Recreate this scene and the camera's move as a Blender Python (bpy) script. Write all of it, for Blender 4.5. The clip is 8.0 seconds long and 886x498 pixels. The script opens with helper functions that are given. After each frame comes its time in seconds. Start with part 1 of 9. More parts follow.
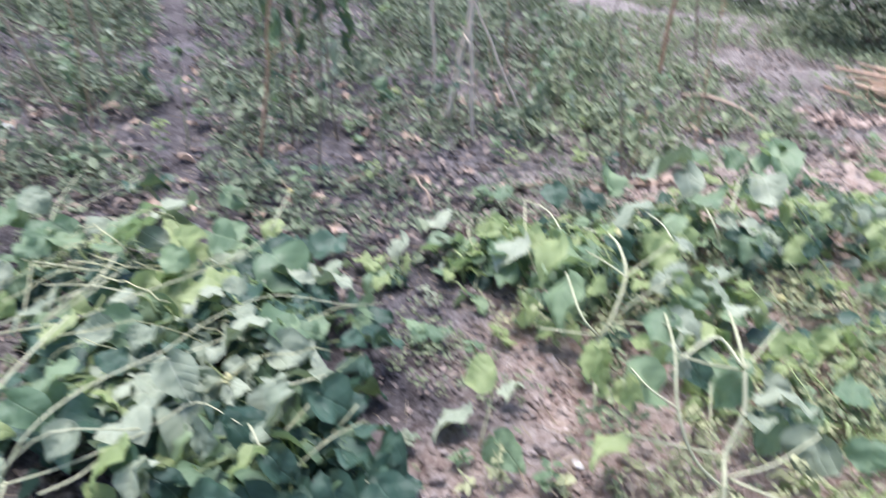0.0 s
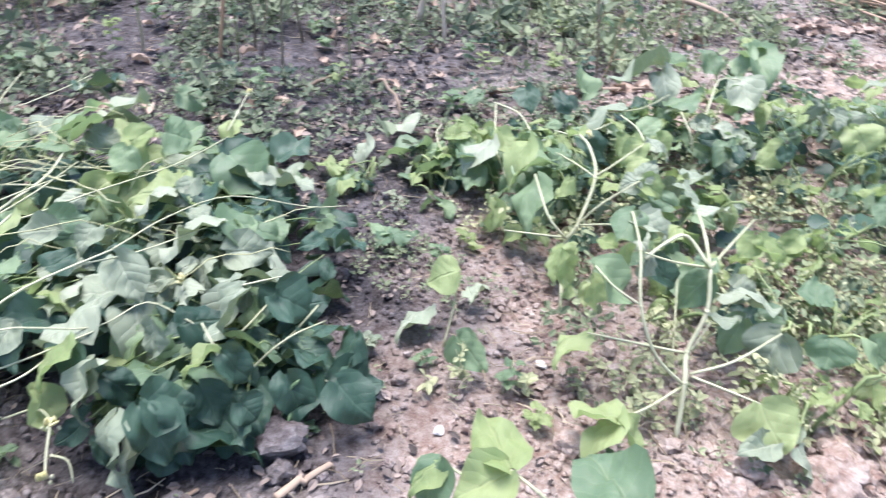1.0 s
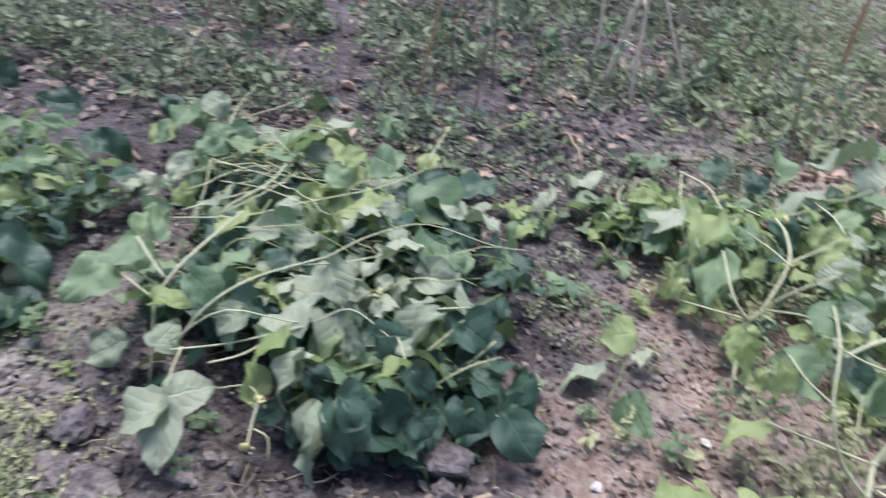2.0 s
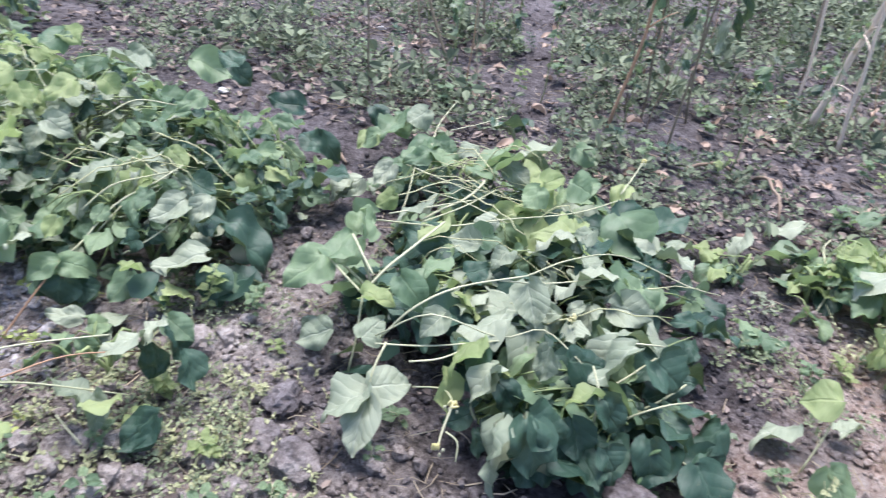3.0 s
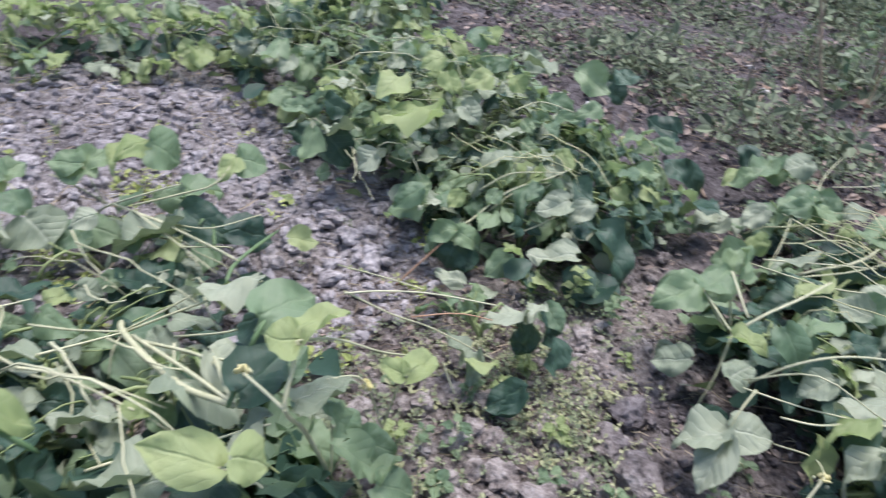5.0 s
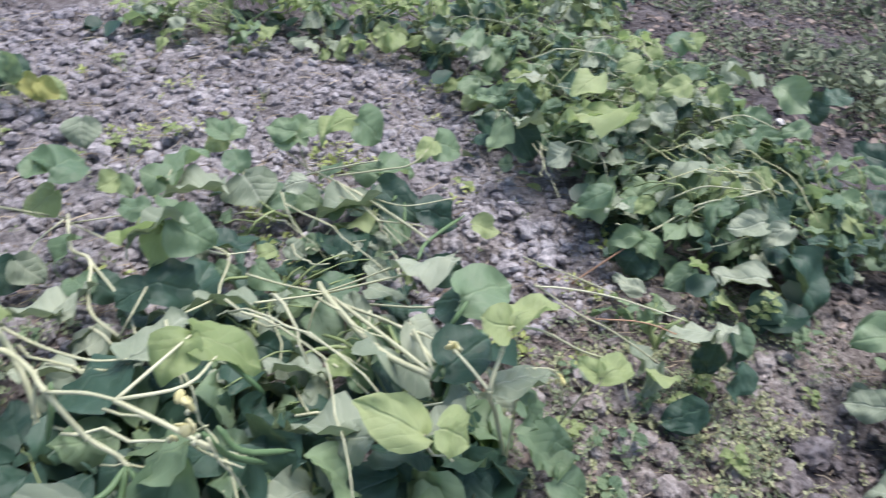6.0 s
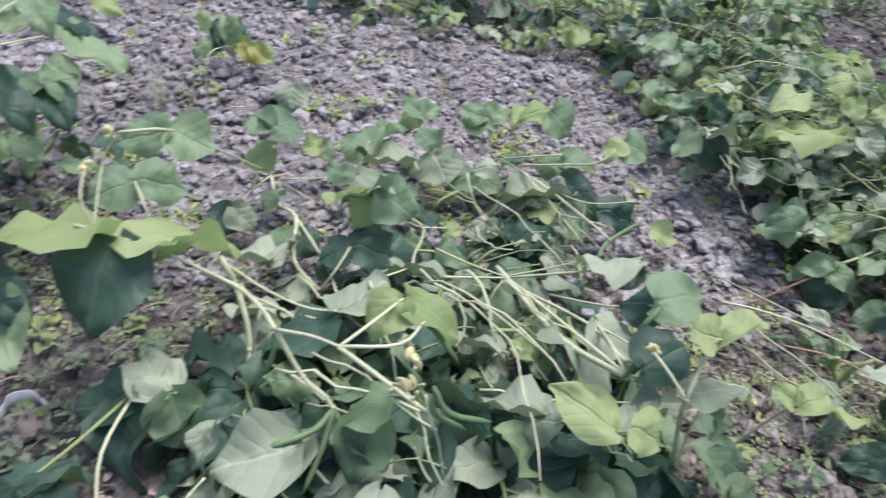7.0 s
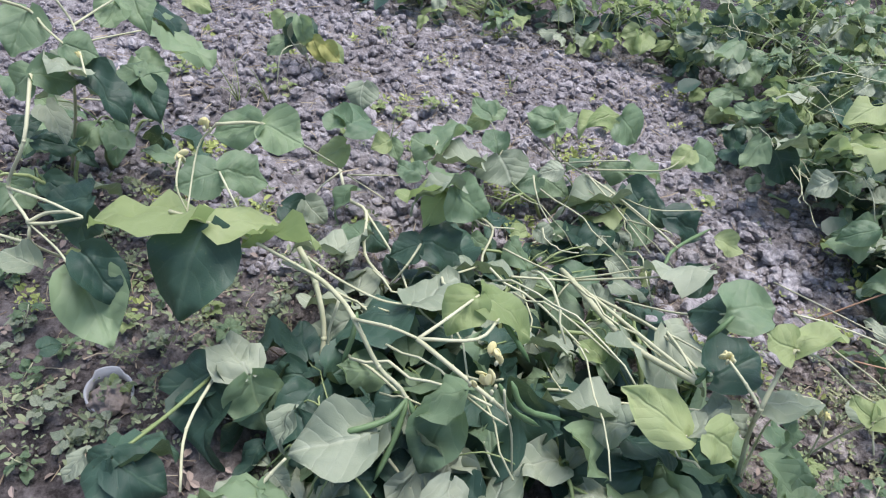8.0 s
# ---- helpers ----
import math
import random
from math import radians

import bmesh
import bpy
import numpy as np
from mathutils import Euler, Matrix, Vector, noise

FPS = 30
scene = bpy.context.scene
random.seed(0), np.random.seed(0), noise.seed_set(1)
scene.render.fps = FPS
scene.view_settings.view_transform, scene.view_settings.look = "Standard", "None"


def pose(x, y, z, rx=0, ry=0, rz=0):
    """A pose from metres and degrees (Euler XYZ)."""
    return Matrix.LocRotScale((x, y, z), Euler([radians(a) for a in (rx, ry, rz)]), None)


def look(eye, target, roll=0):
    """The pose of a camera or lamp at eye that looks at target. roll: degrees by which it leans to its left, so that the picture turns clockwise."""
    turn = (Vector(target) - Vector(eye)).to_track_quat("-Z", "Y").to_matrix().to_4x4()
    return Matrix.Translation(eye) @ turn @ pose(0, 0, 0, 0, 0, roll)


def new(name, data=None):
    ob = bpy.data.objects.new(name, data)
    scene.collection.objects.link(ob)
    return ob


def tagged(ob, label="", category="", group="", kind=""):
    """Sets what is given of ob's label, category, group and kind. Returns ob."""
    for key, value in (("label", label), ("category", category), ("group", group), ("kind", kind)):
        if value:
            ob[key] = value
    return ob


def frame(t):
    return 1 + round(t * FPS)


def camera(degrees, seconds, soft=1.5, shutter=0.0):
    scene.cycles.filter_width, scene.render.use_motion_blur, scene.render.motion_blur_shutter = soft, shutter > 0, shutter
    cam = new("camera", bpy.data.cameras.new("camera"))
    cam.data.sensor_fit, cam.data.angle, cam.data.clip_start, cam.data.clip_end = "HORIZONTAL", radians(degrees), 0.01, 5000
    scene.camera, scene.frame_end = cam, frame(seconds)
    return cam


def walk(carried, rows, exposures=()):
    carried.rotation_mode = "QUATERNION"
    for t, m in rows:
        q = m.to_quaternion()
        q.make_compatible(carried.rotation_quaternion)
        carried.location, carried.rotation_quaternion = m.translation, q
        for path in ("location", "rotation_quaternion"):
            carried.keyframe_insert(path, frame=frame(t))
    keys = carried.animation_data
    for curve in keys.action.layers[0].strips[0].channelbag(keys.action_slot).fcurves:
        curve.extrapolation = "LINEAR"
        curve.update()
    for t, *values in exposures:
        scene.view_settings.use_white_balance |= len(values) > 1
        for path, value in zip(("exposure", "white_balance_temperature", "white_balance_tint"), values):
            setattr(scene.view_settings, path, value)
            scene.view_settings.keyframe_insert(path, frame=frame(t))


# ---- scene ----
cam = camera(65.1, 8.0, soft=1.15, shutter=0.5)
PATH = [
    (0, (0.106, 0.03, 1.12), (-0.096, 1.79, 0.191), 3.6),
    (0.5, (0.166, 0.068, 1.073), (0.16, 1.729, -0.041), 3.5),
    (1, (0.14, 0.059, 1.057), (0.028, 1.709, -0.067), 5.0),
    (1.5, (0.084, 0.027, 1.064), (-0.194, 1.67, -0.043), 6.5),
    (2, (0.025, -0.023, 1.081), (-0.468, 1.604, 0.028), 7.8),
    (2.2, (-0.006, -0.047, 1.089), (-0.602, 1.555, 0.05), 8.2),
    (3.3, (-0.088, -0.116, 1.083), (-1.031, 1.296, 0.026), 6.7),
    (3.5, (-0.098, -0.13, 1.081), (-1.089, 1.252, 0.028), 6.0),
    (4, (-0.139, -0.179, 1.075), (-1.271, 1.088, 0.021), 7.2),
    (4.5, (-0.174, -0.236, 1.068), (-1.44, 0.877, -0.008), 7.5),
    (5, (-0.205, -0.317, 1.063), (-1.602, 0.607, -0.03), 8.4),
    (5.2, (-0.211, -0.342, 1.066), (-1.645, 0.521, -0.029), 8.7),
    (6.3, (-0.25, -0.487, 1.048), (-1.791, 0.009, -0.126), 9.2),
    (6.5, (-0.25, -0.512, 1.045), (-1.802, -0.073, -0.138), 9.5),
    (7, (-0.24, -0.591, 1.047), (-1.808, -0.333, -0.168), 10.0),
    (7.5, (-0.228, -0.638, 1.046), (-1.791, -0.493, -0.193), 9.6),
    (8, (-0.219, -0.649, 1.049), (-1.792, -0.509, -0.178), 9.8),
]
EXPOSURES = [(0.0, 1.27, 6150, 16), (0.5, 1.13, 6150, 16), (1.0, 1.47, 6180, 16), (1.5, 1.28, 6200, 16), (2.0, 0.90, 6260, 15), (2.2, 0.90, 6260, 15),
             (3.5, 1.52, 6180, 17), (4.5, 1.22, 6280, 17), (5.0, 0.88, 6350, 16), (6.5, 0.87, 6380, 14), (8.0, 0.78, 6380, 14)]
walk(cam, [(t, look(eye, target, roll)) for t, eye, target, roll in PATH], EXPOSURES)

# ---- light: bright overcast sky, wide soft sun ----
world = bpy.data.worlds.new("sky")
scene.world = world
world.use_nodes = True
wt = world.node_tree
sky = wt.nodes.new("ShaderNodeTexSky")
sky.sky_type = "NISHITA"
sky.sun_disc = False
sky.sun_elevation = radians(77)
sky.sun_rotation = radians(318)
sky.dust_density = 1.5
wt.links.new(sky.outputs[0], wt.nodes["Background"].inputs[0])
wt.nodes["Background"].inputs[1].default_value = 0.13
sun = new("sun", bpy.data.lights.new("sun", "SUN"))
sun.data.energy, sun.data.angle, sun.data.color = 3.2, radians(38), (1.0, 0.975, 0.93)
sun.matrix_world = look((-1.2, 1.6, 9.0), (0, 0, 0))


# ---- materials ----
def material(name, rough=0.8, spec=0.3):
    m = bpy.data.materials.new(name)
    m.use_nodes = True
    t = m.node_tree
    p = t.nodes["Principled BSDF"]
    p.inputs["Roughness"].default_value = rough
    p.inputs["Specular IOR Level"].default_value = spec
    return m, t, p


def node(t, kind, links=(), **values):
    n = t.nodes.new(kind)
    for k, v in values.items():
        if k in n.inputs:
            n.inputs[k].default_value = v
    for src, dst in links:
        t.links.new(src, n.inputs[dst])
    return n


def maths(t, op, a, b=None):
    n = t.nodes.new("ShaderNodeMath")
    n.operation = op
    for i, v in enumerate((a, b)):
        if v is None:
            continue
        if isinstance(v, (int, float)):
            n.inputs[i].default_value = v
        else:
            t.links.new(v, n.inputs[i])
    return n.outputs[0]


def ramp(t, src, stops):
    n = t.nodes.new("ShaderNodeValToRGB")
    while len(n.color_ramp.elements) < len(stops):
        n.color_ramp.elements.new(0.5)
    for e, (p, c) in zip(n.color_ramp.elements, stops):
        e.position, e.color = p, (*c, 1)
    t.links.new(src, n.inputs[0])
    return n.outputs[0]


def mixed(t, fac, a, b, blend="MIX"):
    n = t.nodes.new("ShaderNodeMix")
    n.data_type, n.blend_type = "RGBA", blend
    for v, i in ((fac, 0), (a, 6), (b, 7)):
        if isinstance(v, (int, float)):
            n.inputs[i].default_value = v
        elif isinstance(v, tuple):
            n.inputs[i].default_value = (*v, 1)
        else:
            t.links.new(v, n.inputs[i])
    return n.outputs[2]


def noise_tex(t, vec, scale, detail=6.0, rough=0.6):
    n = t.nodes.new("ShaderNodeTexNoise")
    n.inputs["Scale"].default_value, n.inputs["Detail"].default_value, n.inputs["Roughness"].default_value = scale, detail, rough
    if vec is not None:
        t.links.new(vec, n.inputs["Vector"])
    return n.outputs["Fac"]


def bump(t, p, height, strength, dist):
    n = node(t, "ShaderNodeBump", [(height, "Height")], Strength=strength, Distance=dist)
    t.links.new(n.outputs[0], p.inputs["Normal"])


def leaf_material(name, dark, light, vein, rough=0.45, glow=0.25, spec=0.4, quilt=0.20):
    """A bean leaflet: pale midrib and side veins, quilted relief, mottling, some light let through."""
    m, t, p = material(name, rough, spec)
    uv = t.nodes.new("ShaderNodeUVMap")
    sep = node(t, "ShaderNodeSeparateXYZ", [(uv.outputs[0], 0)])
    across = maths(t, "ABSOLUTE", maths(t, "SUBTRACT", sep.outputs[0], 0.5))
    along = sep.outputs[1]
    mid = maths(t, "SUBTRACT", 1.0, maths(t, "MINIMUM", maths(t, "MULTIPLY", across, 26.0), 1.0))
    oi = t.nodes.new("ShaderNodeObjectInfo")
    drift = maths(t, "MULTIPLY", noise_tex(t, t.nodes.new("ShaderNodeNewGeometry").outputs["Position"], 14.0, 2.0), 1.3)
    ph = maths(t, "ADD", maths(t, "SUBTRACT", maths(t, "MULTIPLY", along, 4.6), maths(t, "MULTIPLY", across, maths(t, "ADD", 3.4, maths(t, "MULTIPLY", oi.outputs["Random"], 1.6)))), drift)
    saw = maths(t, "PINGPONG", ph, 0.5)
    side = maths(t, "SUBTRACT", 1.0, maths(t, "MINIMUM", maths(t, "MULTIPLY", saw, 9.0), 1.0))
    veins = maths(t, "MAXIMUM", mid, maths(t, "MULTIPLY", side, 0.40))
    co = t.nodes.new("ShaderNodeTexCoord").outputs["Object"]
    geo = t.nodes.new("ShaderNodeNewGeometry").outputs["Position"]
    mott = noise_tex(t, geo, 38.0, 5.0)
    base = ramp(t, maths(t, "ADD", maths(t, "MULTIPLY", oi.outputs["Random"], 0.7), maths(t, "MULTIPLY", mott, 0.4)), [(0.15, dark), (0.85, light)])
    spots = ramp(t, noise_tex(t, geo, 210.0, 2.0), [(0.66, (0, 0, 0)), (0.74, (1, 1, 1))])
    base = mixed(t, maths(t, "MULTIPLY", spots, 0.22), base, (0.30, 0.26, 0.12))
    col = mixed(t, maths(t, "MULTIPLY", veins, 0.36), base, vein)
    t.links.new(col, p.inputs["Base Color"])
    fine = noise_tex(t, co, 60.0, 3.0)
    dome = maths(t, "POWER", maths(t, "SINE", maths(t, "MULTIPLY", saw, math.pi)), 0.6)
    h = maths(t, "ADD", maths(t, "MULTIPLY", dome, quilt), maths(t, "MULTIPLY", fine, 0.22))
    h = maths(t, "SUBTRACT", h, maths(t, "MULTIPLY", mid, 0.5))
    bump(t, p, h, 0.75, 0.005)
    tr = node(t, "ShaderNodeBsdfTranslucent", [(mixed(t, 0.55, col, (0.36, 0.50, 0.18)), "Color")])
    mix = node(t, "ShaderNodeMixShader", [(p.outputs[0], 1), (tr.outputs[0], 2)], Fac=glow)
    t.links.new(mix.outputs[0], t.nodes["Material Output"].inputs[0])
    return m


# Dark leaf green, lowered further so its colour carries the shade low in plants.
LEAF_DARK = leaf_material("leaf_dark_green_shaded", (0.016, 0.043, 0.032), (0.049, 0.096, 0.067), (0.11, 0.17, 0.12), 0.43, 0.12, 0.32)
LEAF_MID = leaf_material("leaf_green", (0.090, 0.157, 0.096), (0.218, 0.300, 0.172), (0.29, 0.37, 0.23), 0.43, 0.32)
LEAF_LIGHT = leaf_material("leaf_yellow_green", (0.240, 0.312, 0.130), (0.345, 0.410, 0.195), (0.44, 0.50, 0.28), 0.48, 0.40)
LEAF_PALE = leaf_material("leaf_dusty_pale", (0.170, 0.210, 0.145), (0.290, 0.325, 0.238), (0.48, 0.51, 0.41), 0.52, 0.14, 0.32, 0.34)
LEAF_OLD = leaf_material("leaf_yellowed", (0.270, 0.285, 0.090), (0.420, 0.410, 0.140), (0.45, 0.38, 0.16), 0.6, 0.35)


def plain_material(name, a, b, scale, rough=0.7, glow=0.0, relief=0.3, island=False):
    """Two tones broken up by noise; island: each loose piece takes its own tone."""
    m, t, p = material(name, rough)
    geo = t.nodes.new("ShaderNodeNewGeometry")
    n = noise_tex(t, geo.outputs["Position"], scale, 6.0)
    if island:
        f = maths(t, "ADD", maths(t, "MULTIPLY", geo.outputs["Random Per Island"], 0.75), maths(t, "MULTIPLY", n, 0.3))
    else:
        oi = t.nodes.new("ShaderNodeObjectInfo")
        f = maths(t, "ADD", maths(t, "MULTIPLY", oi.outputs["Random"], 0.3), maths(t, "MULTIPLY", n, 0.75))
    col = ramp(t, f, [(0.2, a), (0.85, b)])
    t.links.new(col, p.inputs["Base Color"])
    bump(t, p, n, relief, 0.004)
    if glow:
        tr = node(t, "ShaderNodeBsdfTranslucent", [(col, "Color")])
        mix = node(t, "ShaderNodeMixShader", [(p.outputs[0], 1), (tr.outputs[0], 2)], Fac=glow)
        t.links.new(mix.outputs[0], t.nodes["Material Output"].inputs[0])
    return m


STEM = plain_material("stem_pale_green", (0.31, 0.318, 0.185), (0.55, 0.545, 0.380), 30.0, 0.6)
STALK = plain_material("leaf_stalk_green", (0.13, 0.18, 0.07), (0.30, 0.35, 0.16), 30.0, 0.5)
STEM_RED = plain_material("stem_reddish", (0.30, 0.16, 0.10), (0.42, 0.27, 0.17), 30.0, 0.6)
STICK = plain_material("dry_stick", (0.16, 0.11, 0.08), (0.38, 0.29, 0.22), 25.0, 0.8)
STICK_DARK = plain_material("dark_stem", (0.10, 0.085, 0.06), (0.22, 0.18, 0.13), 25.0, 0.8)
POD = plain_material("pod_green", (0.06, 0.12, 0.05), (0.14, 0.21, 0.10), 40.0, 0.5)
FLOWER = plain_material("flower_cream", (0.55, 0.50, 0.20), (0.75, 0.70, 0.42), 60.0, 0.6, 0.2)
WEED = plain_material("weed_green", (0.055, 0.078, 0.050), (0.215, 0.255, 0.160), 20.0, 0.6, 0.2, 0.2, True)
WEED_LIGHT = plain_material("weed_light_green", (0.13, 0.165, 0.098), (0.30, 0.340, 0.205), 20.0, 0.8, 0.2, 0.2, True)
WEED_PALE = plain_material("weed_dusty_green", (0.25, 0.27, 0.15), (0.44, 0.45, 0.27), 20.0, 0.8, 0.25, 0.2, True)
WEED_YELLOW = plain_material("weed_yellow_green", (0.22, 0.27, 0.09), (0.42, 0.47, 0.17), 20.0, 0.6, 0.25, 0.2, True)
DEBRIS = plain_material("pink_debris", (0.20, 0.145, 0.12), (0.54, 0.42, 0.355), 30.0, 0.85, 0.05, 0.4, True)
LITTER = plain_material("dry_leaves", (0.055, 0.045, 0.042), (0.35, 0.28, 0.245), 30.0, 0.8, 0.1, 0.4, True)
STRAW = plain_material("dry_straw", (0.25, 0.19, 0.13), (0.50, 0.42, 0.30), 30.0, 0.8, 0.0, 0.3, True)
PLASTIC = plain_material("grey_plastic", (0.36, 0.36, 0.375), (0.50, 0.50, 0.52), 30.0, 0.45)
STICK_PALE = plain_material("bleached_stick", (0.56, 0.44, 0.35), (0.76, 0.63, 0.52), 25.0, 0.8)
BARK = plain_material("bark", (0.08, 0.06, 0.05), (0.20, 0.16, 0.12), 18.0, 0.9)


def soil_material(name, dark, mid, pale, deep):
    """Crumbly dry earth: damp and dry patches, crumbs, grit; pale and sandy on the open side of the bed."""
    m, t, p = material(name, 0.95, 0.1)
    geo = t.nodes.new("ShaderNodeNewGeometry").outputs["Position"]
    big = noise_tex(t, geo, 2.2, 4.0)
    small = noise_tex(t, geo, 60.0, 8.0, 0.75)
    mid_scale = noise_tex(t, geo, 17.0, 4.0, 0.6)
    grit = noise_tex(t, geo, 300.0, 3.0, 0.7)
    f = maths(t, "SUBTRACT", maths(t, "ADD", maths(t, "MULTIPLY", big, 0.40), maths(t, "ADD", maths(t, "MULTIPLY", small, 0.75), maths(t, "MULTIPLY", mid_scale, 0.45))), 0.27)
    col = ramp(t, f, [(0.40, dark), (0.53, mid), (0.68, pale)])
    col = mixed(t, maths(t, "MULTIPLY", ramp(t, grit, [(0.6, (0, 0, 0)), (0.72, (1, 1, 1))]), 0.35), col, pale)
    xyz = node(t, "ShaderNodeSeparateXYZ", [(geo, 0)])
    edge = maths(t, "ADD", xyz.outputs[0], maths(t, "MULTIPLY", maths(t, "SUBTRACT", noise_tex(t, geo, 1.6, 3.0), 0.5), 1.6))
    sandy = maths(t, "MULTIPLY", ramp(t, maths(t, "MULTIPLY", maths(t, "ADD", edge, 0.19), 0.28), [(0.0, (0, 0, 0)), (0.12, (1, 1, 1)), (0.8, (1, 1, 1)), (1.0, (0, 0, 0))]), ramp(t, maths(t, "MULTIPLY", maths(t, "ADD", maths(t, "SUBTRACT", xyz.outputs[1], maths(t, "MULTIPLY", maths(t, "MAXIMUM", xyz.outputs[0], 0.0), 0.7)), 2.0), 0.2), [(0.1, (0, 0, 0)), (0.4, (1, 1, 1)), (0.86, (1, 1, 1)), (0.96, (0, 0, 0))]))
    warm = ramp(t, f, [(0.40, (0.32, 0.215, 0.176)), (0.53, (0.46, 0.36, 0.31)), (0.66, (0.58, 0.49, 0.44))])
    col = mixed(t, sandy, col, warm)
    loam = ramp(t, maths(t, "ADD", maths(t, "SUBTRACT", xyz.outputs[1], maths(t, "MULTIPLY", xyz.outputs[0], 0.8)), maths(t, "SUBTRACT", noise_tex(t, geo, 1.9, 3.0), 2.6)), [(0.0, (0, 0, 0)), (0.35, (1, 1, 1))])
    # Darker ground by the clump: part dark soil, part its shade put into the colour.
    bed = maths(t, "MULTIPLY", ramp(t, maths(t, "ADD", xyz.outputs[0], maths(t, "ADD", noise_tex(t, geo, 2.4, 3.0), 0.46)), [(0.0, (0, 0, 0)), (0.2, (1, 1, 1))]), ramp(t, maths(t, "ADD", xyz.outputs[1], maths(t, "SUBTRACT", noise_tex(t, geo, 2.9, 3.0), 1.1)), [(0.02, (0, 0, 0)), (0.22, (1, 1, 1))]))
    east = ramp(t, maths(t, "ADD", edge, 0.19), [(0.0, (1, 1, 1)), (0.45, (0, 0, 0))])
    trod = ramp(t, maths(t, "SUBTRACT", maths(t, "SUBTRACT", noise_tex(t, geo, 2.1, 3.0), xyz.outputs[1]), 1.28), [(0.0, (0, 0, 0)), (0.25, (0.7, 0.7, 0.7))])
    dark_soil_shade = maths(t, "MULTIPLY", maths(t, "MAXIMUM", maths(t, "MAXIMUM", loam, bed), trod), east)
    col = mixed(t, maths(t, "MULTIPLY", dark_soil_shade, 0.85), col, mixed(t, 1.0, col, (0.40, 0.41, 0.475), "MULTIPLY"))
    west = ramp(t, maths(t, "ADD", maths(t, "MULTIPLY", edge, -0.25), -0.3), [(0.06, (0, 0, 0)), (0.16, (1, 1, 1)), (0.52, (1, 1, 1)), (0.62, (0, 0, 0))])
    south = ramp(t, maths(t, "MULTIPLY", maths(t, "ADD", xyz.outputs[1], 4.0), 0.2), [(0.88, (1, 1, 1)), (0.98, (0, 0, 0))])
    grey = ramp(t, f, [(0.40, (0.145, 0.133, 0.137)), (0.53, (0.295, 0.273, 0.281)), (0.66, (0.480, 0.452, 0.463))])
    col = mixed(t, maths(t, "MULTIPLY", maths(t, "MULTIPLY", west, south), 0.8), col, grey)
    t.links.new(col, p.inputs["Base Color"])
    bump(t, p, maths(t, "ADD", small, maths(t, "MULTIPLY", grit, 0.35)), 1.0, deep)
    return m


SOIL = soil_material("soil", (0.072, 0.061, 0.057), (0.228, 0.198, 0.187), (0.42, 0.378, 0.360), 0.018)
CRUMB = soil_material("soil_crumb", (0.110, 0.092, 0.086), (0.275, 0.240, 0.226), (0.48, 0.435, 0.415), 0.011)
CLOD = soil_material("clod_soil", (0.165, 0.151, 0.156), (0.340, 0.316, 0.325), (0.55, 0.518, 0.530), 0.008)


# ---- small builders ----
def link(name, bm, mat, parent=None, smooth=True):
    me = bpy.data.meshes.new(name)
    bm.to_mesh(me)
    bm.free()
    me.materials.append(mat)
    if smooth:
        me.shade_smooth()
    ob = new(name, me)
    ob.parent = parent
    return ob


def part(name, bm, mat, parent, label=""):
    ob = link(name, bm, mat, parent)
    return tagged(ob, label) if label else ob


def thing(name, x, y, z, label, category, group=""):
    ob = new(name)
    ob.empty_display_size = 0.05
    ob.location = (x, y, z)
    return tagged(ob, label, category, group)


def tube(bm, pts, r0, r1, sides=6):
    """A round tapering tube along a list of points."""
    rings = []
    n = len(pts)
    for i, p in enumerate(pts):
        d = (pts[min(i + 1, n - 1)] - pts[max(i - 1, 0)]).normalized()
        u = d.orthogonal().normalized()
        if rings:
            u = (last_u - d * last_u.dot(d)).normalized()
        last_u = u
        w = d.cross(u)
        r = r0 + (r1 - r0) * i / (n - 1)
        rings.append([bm.verts.new(p + u * (r * math.cos(a)) + w * (r * math.sin(a))) for a in (2 * math.pi * k / sides for k in range(sides))])
    for a, b in zip(rings, rings[1:]):
        for k in range(sides):
            bm.faces.new((a[k], a[(k + 1) % sides], b[(k + 1) % sides], b[k]))
    bm.faces.new(rings[0][::-1])
    bm.faces.new(rings[-1])


def bent(a, b, sag=0.0, n=6, wob=0.0, rng=random):
    """Points from a to b, arched by sag upward in the middle, a little crooked."""
    a, b = Vector(a), Vector(b)
    out = []
    for i in range(n + 1):
        f = i / n
        p = a.lerp(b, f) + Vector((0, 0, sag * 4 * f * (1 - f)))
        if 0 < i < n and wob:
            p += Vector((rng.uniform(-wob, wob), rng.uniform(-wob, wob), rng.uniform(-wob, wob)))
        out.append(p)
    return out


def ground_z(x, y):
    """Height of the bed: gentle swells, small lumps, rougher where it was hoed."""
    far = 1.0 / (1.0 + max(0.0, math.hypot(x + 0.5, y - 1.5) - 5.0) * 0.5)
    swell = 0.035 * noise.noise(Vector((x * 0.9, y * 0.9, 3.1)))
    lump = noise.fractal(Vector((x * 9.0, y * 9.0, 1.7)), 0.8, 2.1, 3)
    hoed = min(1.0, max(0.0, (-x - 1.2) * 2.0)) * min(1.0, max(0.0, (0.9 - y) * 2.0))
    fine = noise.fractal(Vector((x * 31.0, y * 31.0, 8.3)), 0.7, 2.1, 2)
    return swell + (lump * (0.012 + 0.016 * hoed) + fine * (0.006 + 0.010 * hoed)) * far - 0.004


OUTLINE_Y = (0.0, 0.04, 0.12, 0.23, 0.36, 0.50, 0.64, 0.78, 0.90, 0.97, 1.0)
